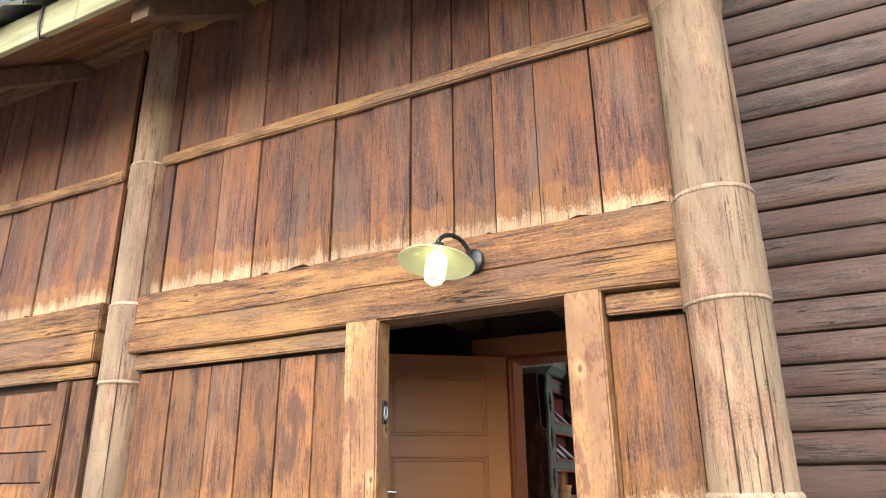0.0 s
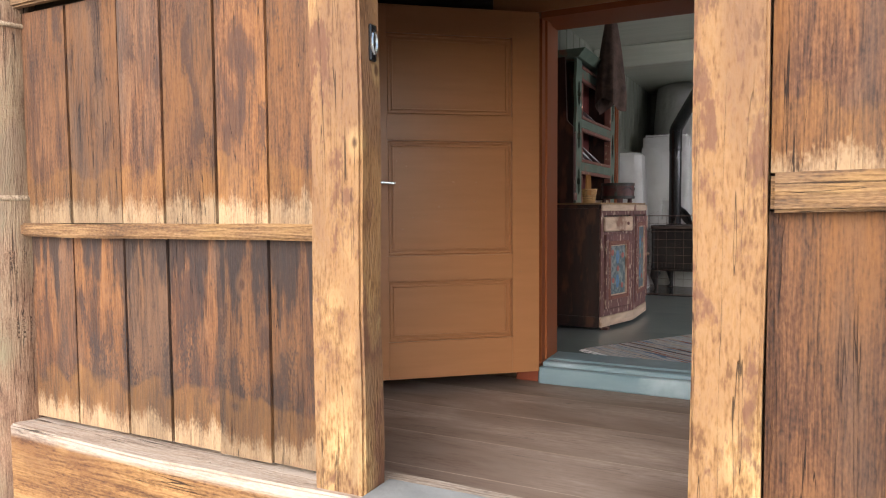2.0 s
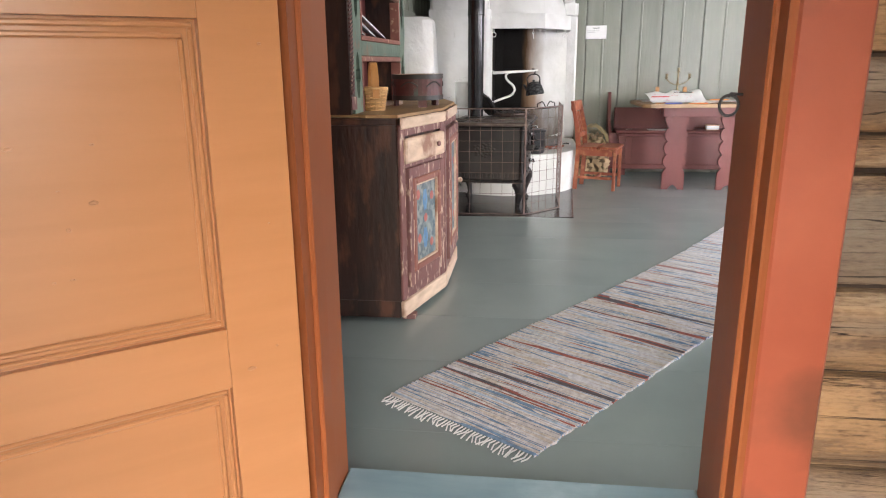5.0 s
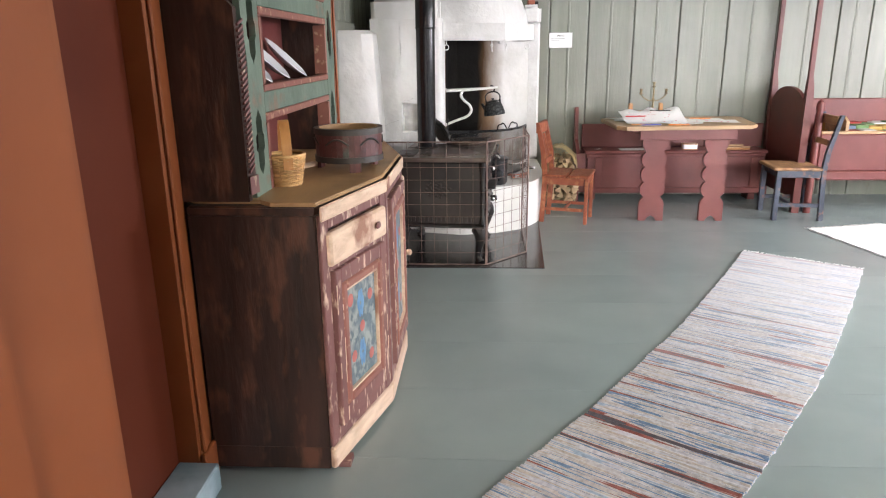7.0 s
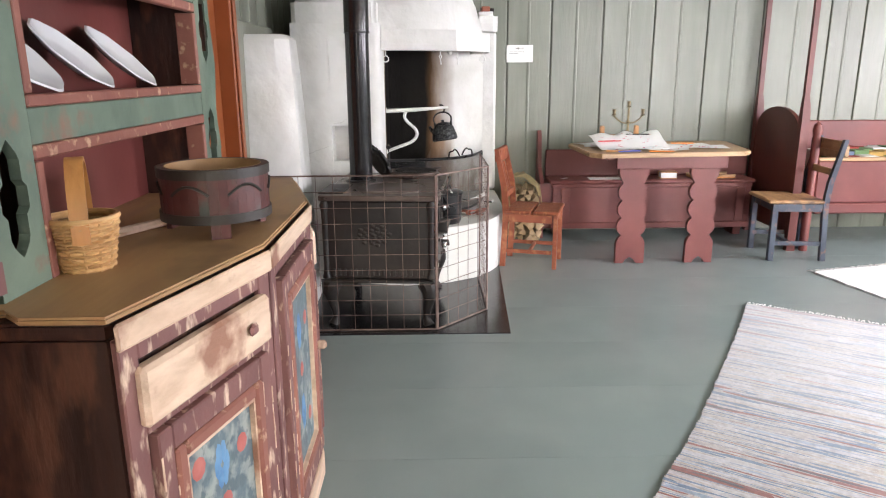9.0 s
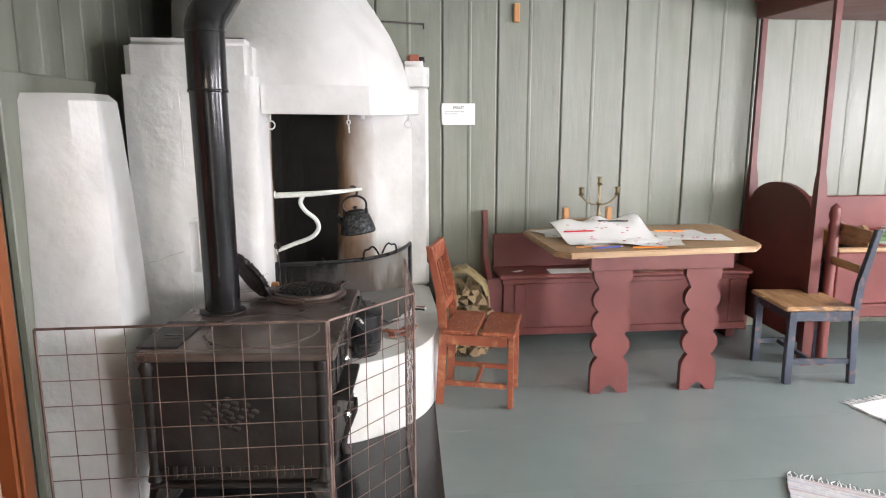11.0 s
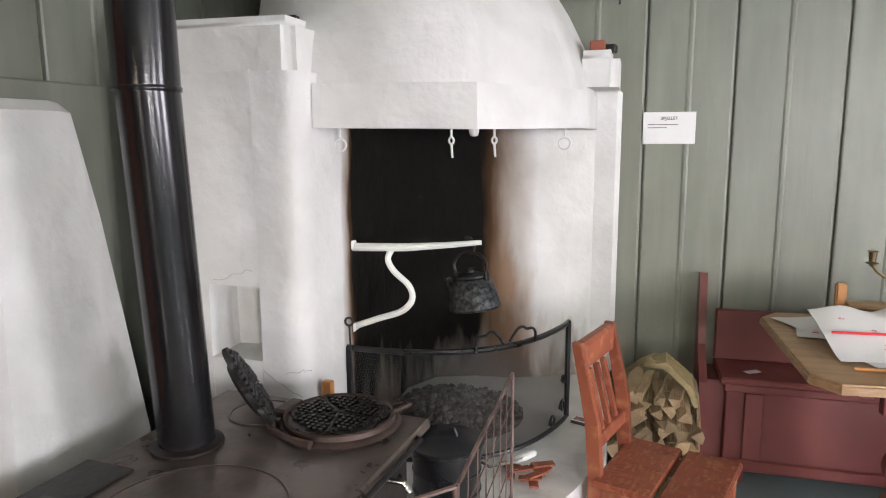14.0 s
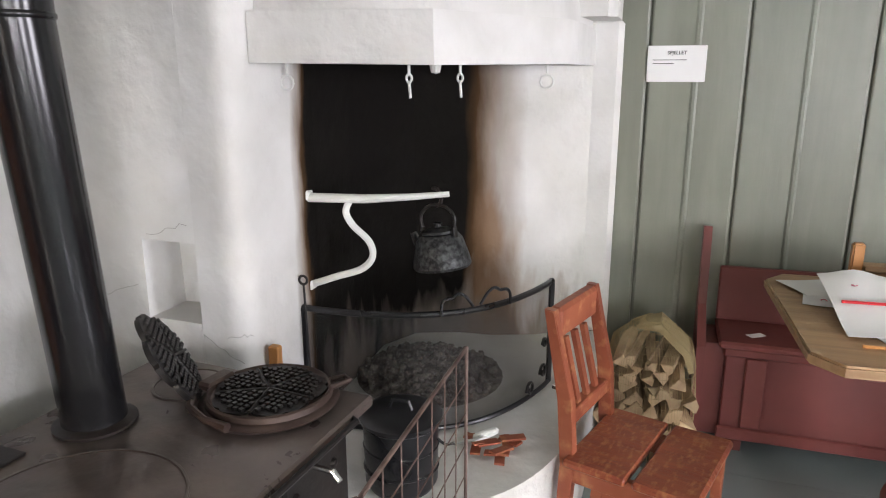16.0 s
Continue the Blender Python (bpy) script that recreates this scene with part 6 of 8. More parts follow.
# ---- the cupboard ----
def cupboard():
    c = thing("cupboard", "old cupboard with worn rose-painted doors and open green shelves", "cupboard")
    plan = [(-2.19, 6.03), (-1.80, 6.03), (-1.665, 6.50), (-1.665, 7.02), (-1.80, 7.49), (-2.19, 7.49)]
    H = 0.89
    z0 = 0.10
    def off(d):
        cx, cy = -2.0, 6.76
        return [(x + (d if x > -2.1 else 0), y + (d if y > cy else -d) * (0.5 if abs(y - cy) < 0.5 else 1)) for x, y in plan]
    body = part("body", prism(bmesh.new(), plan, z0 + 0.0, H), M_CAB_SIDE, c, "dark worn brown carcass")
    part("plinth", prism(bmesh.new(), plan, 0.02, z0 - 0.001), M_CAB_SIDE, c)
    for x, y in ((-1.77, 6.1), (-1.77, 7.42), (-2.15, 6.1), (-2.15, 7.42)):
        part("foot", boxes((x - 0.03, x + 0.03, y - 0.03, y + 0.03, 0.0, 0.019)), M_CAB, c)
    part("cornice", prism(bmesh.new(), off(0.0), H + 0.001, H + 0.030, bevel=0.005), M_CAB_SIDE, c)
    part("top", prism(bmesh.new(), [(-2.19, 6.066), (-1.97, 6.066), (-1.93, 6.02)] + off(0.010)[1:], H + 0.031, H + 0.044, bevel=0.004), M_CABTOP, c, "worn bare wooden top")
    faces = [(plan[1], plan[2], True), (plan[2], plan[3], False), (plan[3], plan[4], True)]
    for (ax, ay), (bx_, by), drawer in faces:
        a, b = Vector((ax, ay, 0)), Vector((bx_, by, 0))
        L = (b - a).length
        yaw = math.degrees(math.atan2(by - ay, bx_ - ax))
        m = pose(ax, ay, 0, 0, 0, yaw)
        def add(name, mat, rows, bevel=0.003, parent=c, label=""):
            bm = bmesh.new()
            for r in rows:
                box(bm, *r, bevel=bevel)
            bm.transform(m)
            return part(name, bm, mat, parent, label)
        # local y below 0 is outside
        add("plinth_board", M_BARE, [(0.0, L, -0.022, -0.001, 0.022, z0 - 0.002)], 0.005, label="bare worn plinth board")
        add("cornice_board", M_BARE, [(-0.002, L + 0.002, -0.024, -0.0165, H - 0.018, H + 0.030)], 0.005, label="bare worn cornice board")
        add("face_frame", M_CAB, [(0.004, 0.05, -0.016, -0.001, z0, H), (L - 0.05, L - 0.004, -0.016, -0.001, z0, H), (0.05, L - 0.05, -0.015, -0.001, z0, z0 + 0.05), (0.05, L - 0.05, -0.015, -0.001, H - 0.05, H)], label="worn reddish-brown paint with bare wood")
        dz = H - 0.06
        if drawer:
            d = add("drawer_front", M_BARE, [(0.035, L - 0.035, -0.034, -0.002, H - 0.17, H - 0.06)], 0.008, label="scraped bare drawer front")
            add("drawer_knob", M_CAB, [(L * 0.72, L * 0.72 + 0.03, -0.046, -0.035, H - 0.125, H - 0.10)], 0.006, d)
            dz = H - 0.19
            add("cross_rail", M_CAB, [(0.05, L - 0.05, -0.0155, -0.001, dz, H - 0.171)], 0.002)
        fr = z0 + 0.055
        dr = add("door", M_CAB, [(0.054, L - 0.054, -0.0038, -0.002, fr, dz)], 0.0, label="worn panel door with painted flowers")
        for r in ((0.054, 0.092), (L - 0.092, L - 0.054)):
            add("door_stile", M_CAB, [(*r, -0.032, -0.0042, fr, dz)], 0.003, dr)
        for r in ((fr, fr + 0.06), (dz - 0.05, dz)):
            add("door_rail", M_CAB, [(0.0925, L - 0.0925, -0.031, -0.0042, *r)], 0.003, dr)
        # paint rubbed through to bare wood along the edges of the door
        wear = random.Random(int(L * 1000) + int(drawer))
        for k in range(26):
            zz, hh = wear.uniform(fr, dz - 0.08), wear.uniform(0.015, 0.07)
            xx = wear.choice((0.0545, 0.0905, L - 0.0925, L - 0.0565)) + wear.uniform(-0.001, 0.001)
            add("worn_edge", M_BARE, [(xx, xx + wear.uniform(0.002, 0.006), -0.0329, -0.0312, zz, zz + hh)], 0.0006, dr)
        p0, p1 = 0.092, L - 0.092
        q0, q1 = fr + 0.06, dz - 0.05
        add("moulding", M_SALMON, [(p0, p0 + 0.03, -0.037, -0.012, q0, q1), (p1 - 0.03, p1, -0.037, -0.012, q0, q1), (p0 + 0.0305, p1 - 0.0305, -0.0365, -0.012, q0, q0 + 0.03), (p0 + 0.0305, p1 - 0.0305, -0.0365, -0.012, q1 - 0.03, q1)], 0.006, dr, "salmon-painted moulding")
        add("moulding_bead", M_BARE, [(p0 + 0.031, p0 + 0.037, -0.030, -0.016, q0 + 0.031, q1 - 0.031), (p1 - 0.037, p1 - 0.031, -0.030, -0.016, q0 + 0.031, q1 - 0.031), (p0 + 0.0375, p1 - 0.0375, -0.030, -0.016, q0 + 0.031, q0 + 0.037), (p0 + 0.0375, p1 - 0.0375, -0.030, -0.016, q1 - 0.037, q1 - 0.031)], 0.0, dr)
        add("panel", M_FLOWER, [(p0 + 0.0375, p1 - 0.0375, -0.018, -0.004, q0 + 0.0375, q1 - 0.0375)], 0.0, dr, "panel painted with blue flowers")
        pm, w2 = (p0 + p1) / 2, (p1 - p0) / 2 - 0.045
        for fx, fz, r in ((-0.7, 0.80, 0.022), (0.7, 0.74, 0.020), (-0.6, 0.32, 0.02), (0.65, 0.22, 0.02), (0.05, 0.52, 0.02)):
            bm = bmesh.new()
            lathe(bm, [(0, 0), (r, 0), (r * 0.8, 0.0016), (0, 0.002)], seg=9, m=m @ Matrix.Translation((pm + fx * w2, -0.0185, q0 + fz * (q1 - q0))) @ pose(0, 0, 0, 90, 0, 0) @ Matrix.Diagonal((1, 1.1, 1, 1)))
            part("rose", bm, M_ROSE, dr)
        for fz in (0.3, 0.72):
            bm = bmesh.new()
            for k in range(6):
                t = k * math.pi / 3
                lathe(bm, [(0, 0), (0.012, 0), (0.006, 0.0016)], seg=7, m=m @ Matrix.Translation((pm + 0.016 * math.cos(t), -0.0183, q0 + fz * (q1 - q0) + 0.03 * math.sin(t))) @ pose(0, 0, 0, 90, 0, 0) @ Matrix.Diagonal((0.9, 2.2, 1, 1)))
            part("blue_flower", bm, M_FLOWERBLUE, dr)
        if not drawer:
            add("door_knob", M_BARE, [(L - 0.10, L - 0.075, -0.062, -0.033, 0.50, 0.525)], 0.007, dr, "turned wooden knob")
    # upper part: dark sides, open front with green frame and cut-outs
    T = H + 0.044
    uy0, uy1 = 6.11, 7.31
    ux0, ux1 = -2.20, -2.015
    topz = 2.0
    side_prof = [(ux0, T), (ux1 - 0.04, T), (ux1 - 0.015, T + 0.1), (ux1 + 0.02, T + 0.25), (ux1 + 0.02, 1.55), (ux1 - 0.03, 1.68), (ux1 + 0.03, 1.85), (ux1 + 0.03, topz), (ux0, topz)]
    part("side_panel", prism(bmesh.new(), side_prof, uy1 - 0.028, uy1, "y"), M_CAB_SIDE, c, "dark shaped side board")
    part("side_panel", prism(bmesh.new(), [(ux0, T), (ux1 + 0.02, T), (ux1 + 0.02, 1.49), (ux1 - 0.03, 1.54), (ux1 - 0.045, topz), (ux0, topz)], 6.035, 6.063, "y"), M_CAB_SIDE, c, "dark plain side board")
    # slanting corner strip with carved grooves beside the stile
    strip = [(ux1 + 0.021, 6.038), (ux1 + 0.028, 6.088), (ux1 + 0.008, 6.091), (ux1 + 0.001, 6.064)]
    sp = part("corner_strip", prism(bmesh.new(), strip, T + 0.075, 1.44), M_CAB_SIDE, c, "dark corner strip carved with slanting grooves")
    part("strip_foot", prism(bmesh.new(), [(ux1 + 0.028, 6.034), (ux1 + 0.036, 6.089), (ux1 + 0.008, 6.089), (ux1 + 0.008, 6.064)], T + 0.02, T + 0.074), M_CAB, c)
    for k in range(26):
        z = T + 0.085 + k * 0.0168
        part("groove_rib", prism(bmesh.new(), [(6.040, z), (6.040, z + 0.007), (6.087, z + 0.023), (6.087, z + 0.016)], ux1 + 0.024, ux1 + 0.0298, "x"), M_CAB, sp)
    part("back_panel", boxes((ux0, ux0 + 0.015, uy0 + 0.029, uy1 - 0.029, T, topz)), M_RUST, c, "rust-red painted back board")
    for z, dpt in ((1.23, 0.0), (1.55, 0.0), (topz - 0.03, 0.02)):
        part("shelf", boxes((ux0 + 0.016, ux1 + 0.005, uy0 + 0.147, uy1 - 0.147, z, z + 0.022)), M_CAB_SIDE, c)
    # front frame: wide stiles with keyhole openings, rails at each shelf
    fx0, fx1 = ux1 + 0.006, ux1 + 0.026
    def stile(ya, yb, flip):
        """A stile with tall openings, built as strips round the holes, with a scalloped outer edge."""
        w = yb - ya
        bm = bmesh.new()
        zs = np.linspace(T, topz, 90)
        rings_in, holes = [], [(1.0, 1.19), (1.34, 1.54), (1.66, 1.84)]
        def hole(z):
            for h0, h1 in holes:
                if h0 < z < h1:
                    t = (z - h0) / (h1 - h0)
                    ends = min(1.0, math.sqrt(max(0.0, t * 7)), math.sqrt(max(0.0, (1 - t) * 7)))
                    return (0.040 if 0.36 < t < 0.60 else 0.028) * ends
            return 0.0
        def edge(z):
            return 0.012 * math.sin(z * 20) * (1 if z > T + 0.12 else 0)
        for za, zb in zip(zs, zs[1:]):
            for side in (0, 1):
                def span(z):
                    c0 = ya + w * 0.5
                    h = hole(z)
                    lo, hi = (ya, c0 - h) if side == 0 else (c0 + h, yb)
                    if (side == 0) != flip:
                        if side == 0:
                            lo = ya + edge(z)
                        else:
                            hi = yb + edge(z)
                    return lo, hi
                l0, h0 = span(za)
                l1, h1 = span(zb)
                v = [bm.verts.new(p) for p in ((fx0, l0, za), (fx0, h0, za), (fx0, h1, zb), (fx0, l1, zb), (fx1, l0, za), (fx1, h0, za), (fx1, h1, zb), (fx1, l1, zb))]
                for q in ((3, 2, 1, 0), (4, 5, 6, 7), (0, 4, 7, 3), (1, 2, 6, 5), (0, 1, 5, 4), (3, 7, 6, 2)):
                    bm.faces.new([v[i] for i in q])
        bmesh.ops.remove_doubles(bm, verts=bm.verts[:], dist=0.00002)
        return part("front_stile", bm, M_VERDI, c, "faded green stile with keyhole cut-outs", smooth=False)
    stile(uy0 - 0.018, uy0 + 0.13, False)
    stile(uy1 - 0.13, uy1 + 0.02, True)
    ya, yb = uy0 + 0.131, uy1 - 0.131
    for y in (ya - 0.016, yb + 0.001):
        part("divider", boxes((ux0 + 0.016, fx0 - 0.001, y, y + 0.015, T, topz - 0.001)), M_CAB_SIDE, c, "dark inner divider")
    # dark boards added behind the stiles, so that the cut-outs look black
    for y0_, y1_ in ((uy0 + 0.03, ya - 0.017), (yb + 0.017, uy1 - 0.03)):
        part("side_back", boxes((ux0 + 0.016, ux0 + 0.02, y0_, y1_, T, topz - 0.001)), M_CAB_SIDE, c)
    for z in (1.19, 1.515, topz - 0.11):
        part("front_rail", boxes((fx0, fx1, ya, yb, z - 0.01, z + 0.055), bevel=0.002), M_VERDI, c, "faded green rail")
        part("rail_lip", boxes((fx0 - 0.012, fx1 + 0.004, ya, yb, z + 0.056, z + 0.078), bevel=0.003), M_SALMON, c, "salmon-painted lip")
        part("rail_bead", boxes((fx0 - 0.006, fx1 + 0.003, ya, yb, z - 0.036, z - 0.011), bevel=0.003), M_SALMON, c)
    for z0_, z1_ in ((T, 1.15), (1.27, 1.475), (1.595, topz - 0.16)):
        for y0_, y1_ in ((ya, ya + 0.022), (yb - 0.022, yb)):
            part("opening_lining", boxes((fx0 - 0.03, fx1 + 0.003, y0_, y1_, z0_, z1_), bevel=0.002), M_SALMON, c)
    part("crown", prism(bmesh.new(), [(ux0, topz + 0.001), (ux1 + 0.05, topz + 0.001), (ux1 + 0.10, topz + 0.06), (ux0, topz + 0.06)], uy0 - 0.05, uy1 + 0.05, "y"), M_VERDI, c)
M_FLOWERBLUE = material("flower_blue", (0.06, 0.17, 0.36), (0.16, 0.32, 0.52), (1, 1, 1), 20, 0.6, bump=0.1, rnd=0.0)
cupboard()
CT = 0.934

def plate_(at, m):
    p = thing("plate", "white china plate with a wavy rim leaning in the cupboard", "plate", "plates in the cupboard")
    p.matrix_world = m
    n = 48
    rings = []
    for r, z in ((0.055, 0.0), (0.075, 0.004), (0.114, 0.020), (0.118, 0.023), (0.113, 0.026), (0.074, 0.010), (0.06, 0.007)):
        rings.append([(r * (1 + (0.025 * math.cos(8 * t) if r > 0.1 else 0)) * math.cos(t), r * (1 + (0.025 * math.cos(8 * t) if r > 0.1 else 0)) * math.sin(t), z) for t in np.linspace(0, 2 * math.pi, n, endpoint=False)])
    part("dish", loft(bmesh.new(), rings), M_CHINA, p)
    return p
plates = [(6.38, 1.252 + 0.080), (6.62, 1.252 + 0.080), (6.87, 1.252 + 0.080), (6.46, 1.572 + 0.080), (6.76, 1.572 + 0.080)]
def plate_pose(y, z):
    return Matrix.Translation((-2.10, y, z + 0.0)) @ pose(0, 0, 0, 0, 0, 8) @ pose(0, 0, 0, 0, 44, 0) @ Matrix.Scale(0.95, 4)
first = plate_(None, plate_pose(*plates[0]))
for y, z in plates[1:]:
    copy_thing(first, plate_pose(y, z))

def tub():
    t = thing("wooden_tub", "dark red painted round wooden tub with short feet", "tub", at=(-1.805, 6.655, CT), yaw=20)
    n = 36
    for k in range(n):
        a0, a1 = 2 * math.pi * k / n + 0.0006, 2 * math.pi * (k + 1) / n - 0.0006
        low = 0.0 if k % 12 in (2, 3) else 0.035
        bm = bmesh.new()
        prism(bm, [(r * math.cos(a), r * math.sin(a)) for r, a in ((0.112, a0), (0.126, a0), (0.126, a1), (0.112, a1))], low, 0.158, "z")
        part("stave", bm, M_TUB, t)
    for z in (0.045, 0.147):
        part("hoop", lathe(bmesh.new(), [(0.1265, z - 0.011), (0.130, z - 0.011), (0.130, z + 0.011), (0.1265, z + 0.011), (0.1265, z - 0.011)], seg=40, close=False), M_TUBBAND, t, "dark hoop")
    part("lining", lathe(bmesh.new(), [(0.1095, 0.0585), (0.1115, 0.0585), (0.1115, 0.1585), (0.1095, 0.1585), (0.1095, 0.0585)], seg=40), M_CABTOP, t, "pale bare wood inside")
    part("bottom", lathe(bmesh.new(), [(0, 0.05), (0.111, 0.05), (0.111, 0.058), (0, 0.058)], seg=30), M_CABTOP, t)
    for k in range(6):
        a0 = k * math.pi / 3
        pts = [(0.1275 * math.cos(a0 + 0.36 * t), 0.1275 * math.sin(a0 + 0.36 * t), 0.10 + 0.022 * math.cos(t * math.pi / 2)) for t in np.linspace(-1, 1, 9)]
        part("painted_arc", tube(bmesh.new(), pts, 0.0035, 5), M_TUBBAND, t, "dark painted arc")
tub()

def basket():
    b = thing("basket", "small wicker basket with an upright bentwood handle", "basket", at=(-1.955, 6.31, CT), yaw=112)
    part("base", lathe(bmesh.new(), [(0, 0), (0.045, 0), (0.045, 0.006), (0, 0.006)], seg=20), M_WICKER, b)
    for k in range(14):
        z = 0.006 + k * 0.0068
        r = 0.046 + 0.016 * (k / 13)
        bm = bmesh.new()
        pts = [((r + 0.0025 * math.cos(12 * t + k * math.pi)) * math.cos(t), (r + 0.0025 * math.cos(12 * t + k * math.pi)) * math.sin(t), z) for t in np.linspace(0, 2 * math.pi, 73)]
        part("weave", tube(bm, pts, 0.0038, 5), M_WICKER, b)
    for k in range(12):
        a = 2 * math.pi * k / 12
        part("stake", tube(bmesh.new(), [(0.046 * math.cos(a), 0.046 * math.sin(a), 0.0), (0.062 * math.cos(a), 0.062 * math.sin(a), 0.10)], 0.003, 5), M_WICKER, b)
    part("rim", tube(bmesh.new(), [(0.063 * math.cos(t), 0.063 * math.sin(t), 0.102) for t in np.linspace(0, 2 * math.pi, 33)], 0.006, 6), M_WICKER, b)
    bm = bmesh.new()
    pts = [(0.064 * math.cos(t), 0.064 * math.cos(t) * 0.0, 0.06 + 0.15 * math.sin(t)) for t in np.linspace(0, math.pi, 20)]
    rings = []
    for p in pts:
        s = 1 + 0.05
        rings.append([(p[0], -0.016, p[2]), (p[0], 0.016, p[2]), (p[0] * s, 0.016, 0.06 + (p[2] - 0.06) * s), (p[0] * s, -0.016, 0.06 + (p[2] - 0.06) * s)])
    part("handle", loft(bm, rings), M_BENT, b, "bent orange wood handle")
basket()
whisk = thing("twig_whisk", "pale birch-twig whisk lying on the cupboard", "whisk", at=(-2.03, 6.52, CT + 0.012), yaw=62)
part("stick", tube(bmesh.new(), [(0, 0, 0), (0.26, 0.0, 0.002)], 0.011, 8), M_BARE, whisk)
for k in range(7):
    a = k * 0.9
    part("twig", tube(bmesh.new(), [(0, 0, 0), (-0.05, 0.018 * math.cos(a), 0.012 * math.sin(a) + 0.006), (-0.09, 0.04 * math.cos(a), 0.02 * math.sin(a) + 0.012)], 0.003, 5), M_BARE, whisk)

# ---- rugs ----
W = (0.54, 0.52, 0.52)
# the last pair: where along y the long rug starts and stops turning paler
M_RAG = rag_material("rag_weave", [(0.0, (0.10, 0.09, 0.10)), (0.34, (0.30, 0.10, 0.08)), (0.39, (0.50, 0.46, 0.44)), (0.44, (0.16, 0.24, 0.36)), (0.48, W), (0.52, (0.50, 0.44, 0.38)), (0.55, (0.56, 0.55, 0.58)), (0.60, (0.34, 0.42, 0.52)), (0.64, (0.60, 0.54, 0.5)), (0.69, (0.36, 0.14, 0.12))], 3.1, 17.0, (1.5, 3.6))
M_RAG2 = rag_material("pale_rag_weave", [(0.0, (0.5, 0.5, 0.5)), (0.4, (0.72, 0.71, 0.69)), (0.6, (0.66, 0.66, 0.66))], 5.0, 9.0)

def rug(name, label, at, yaw, w, l, mat, pitch=0.022, bow=0.03, wide=0.0):
    """Woven rug along local y: low ridges across it, a slightly wandering edge, and a fringe at the ends."""
    r = thing(name, label, "rug", at=at, yaw=yaw)
    n = int(l / pitch)
    bm = bmesh.new()
    rows = []
    for i in range(n * 2 + 1):
        y = l * i / (n * 2)
        zt = 0.008 + (0.0055 if i % 2 else 0.0)
        j = 0.010 * noise.noise((y * 1.4, 0.3, w)) + 0.007 * noise.noise((y * 16, 2, w)) + 0.005 * noise.noise((y * 60, 1, w))
        k = 0.010 * noise.noise((y * 1.4, 7.3, w)) + 0.007 * noise.noise((y * 16, 5, w)) + 0.005 * noise.noise((y * 60, 4, w))
        bend = bow * math.sin(math.pi * (y / l) ** 1.3)
        half = (w + wide * y / l) / 2
        a, b = -half + j + bend, half + k + bend
        rows.append([bm.verts.new(p) for p in ((a, y, 0.001), (a, y, zt), (a / 3 + b * 0.0 + bend * 0.66, y + 0.004, zt), (b / 3 + bend * 0.66, y - 0.003, zt), (b, y, zt), (b, y, 0.001))])
    for p, q in zip(rows, rows[1:]):
        for i in range(5):
            bm.faces.new((p[i], p[i + 1], q[i + 1], q[i]))
    part("weave", bm, mat, r)
    for end, s in ((0.0, -1), (l, 1)):
        bm = bmesh.new()
        for k in range(46):
            ww = w + (wide if s > 0 else 0)
            x = -ww / 2 + ww * (k + 0.5) / 46
            tube(bm, [(x, end, 0.006), (x + RND.uniform(-0.006, 0.006), end + s * 0.025, 0.006), (x + RND.uniform(-0.014, 0.014), end + s * RND.uniform(0.04, 0.06), 0.003)], 0.0025, 4)
        tagged(part("fringe", bm, M_PAPER, r), kind="stuff")
    return r
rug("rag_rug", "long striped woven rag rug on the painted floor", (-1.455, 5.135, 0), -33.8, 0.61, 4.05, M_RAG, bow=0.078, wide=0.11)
rug("pale_rug", "pale woven rug on the painted floor", (1.54, 9.39, 0), -166, 0.66, 3.0, M_RAG2)

# ---- table, bench, chairs ----
def scallop_leg(parent, x0, x1, y0, y1, z1):
    """A board leg with a row of scallops down both edges and a notch between its two feet."""
    c = (x0 + x1) / 2
    bm = bmesh.new()
    rings = []
    for z in np.linspace(0.045, z1, 90):
        w = 0.0
        if 0.20 < z < 0.56:
            w = 0.036 * (1 - abs(math.sin((z - 0.20) * math.pi / 0.12)) ** 0.6)
        elif 0.56 <= z < 0.62:
            w = 0.030 * (1 - (z - 0.56) / 0.06)
        elif 0.13 < z <= 0.20:
            w = 0.034 * ((z - 0.13) / 0.07) ** 2
        rings.append([(x0 + w, y0, z), (x1 - w, y0, z), (x1 - w, y1, z), (x0 + w, y1, z)])
    loft(bm, rings)
    for a, b, s in ((x0, c - 0.045, 0.045), (c + 0.045, x1, -0.045)):
        lo, hi = (a, b), (a + min(s, 0) * 1.0, b + max(s, 0) * 1.0)
        loft(bm, [[(p[0], y0, z), (p[1], y0, z), (p[1], y1, z), (p[0], y1, z)] for p, z in ((lo, 0.0), ((lo[0] + (hi[0] - lo[0]) * 0.3, lo[1] + (hi[1] - lo[1]) * 0.3), 0.025), (hi, 0.0449))])
    return part("leg", bm, M_RUST, parent, "scalloped rust-red board leg", smooth=False)

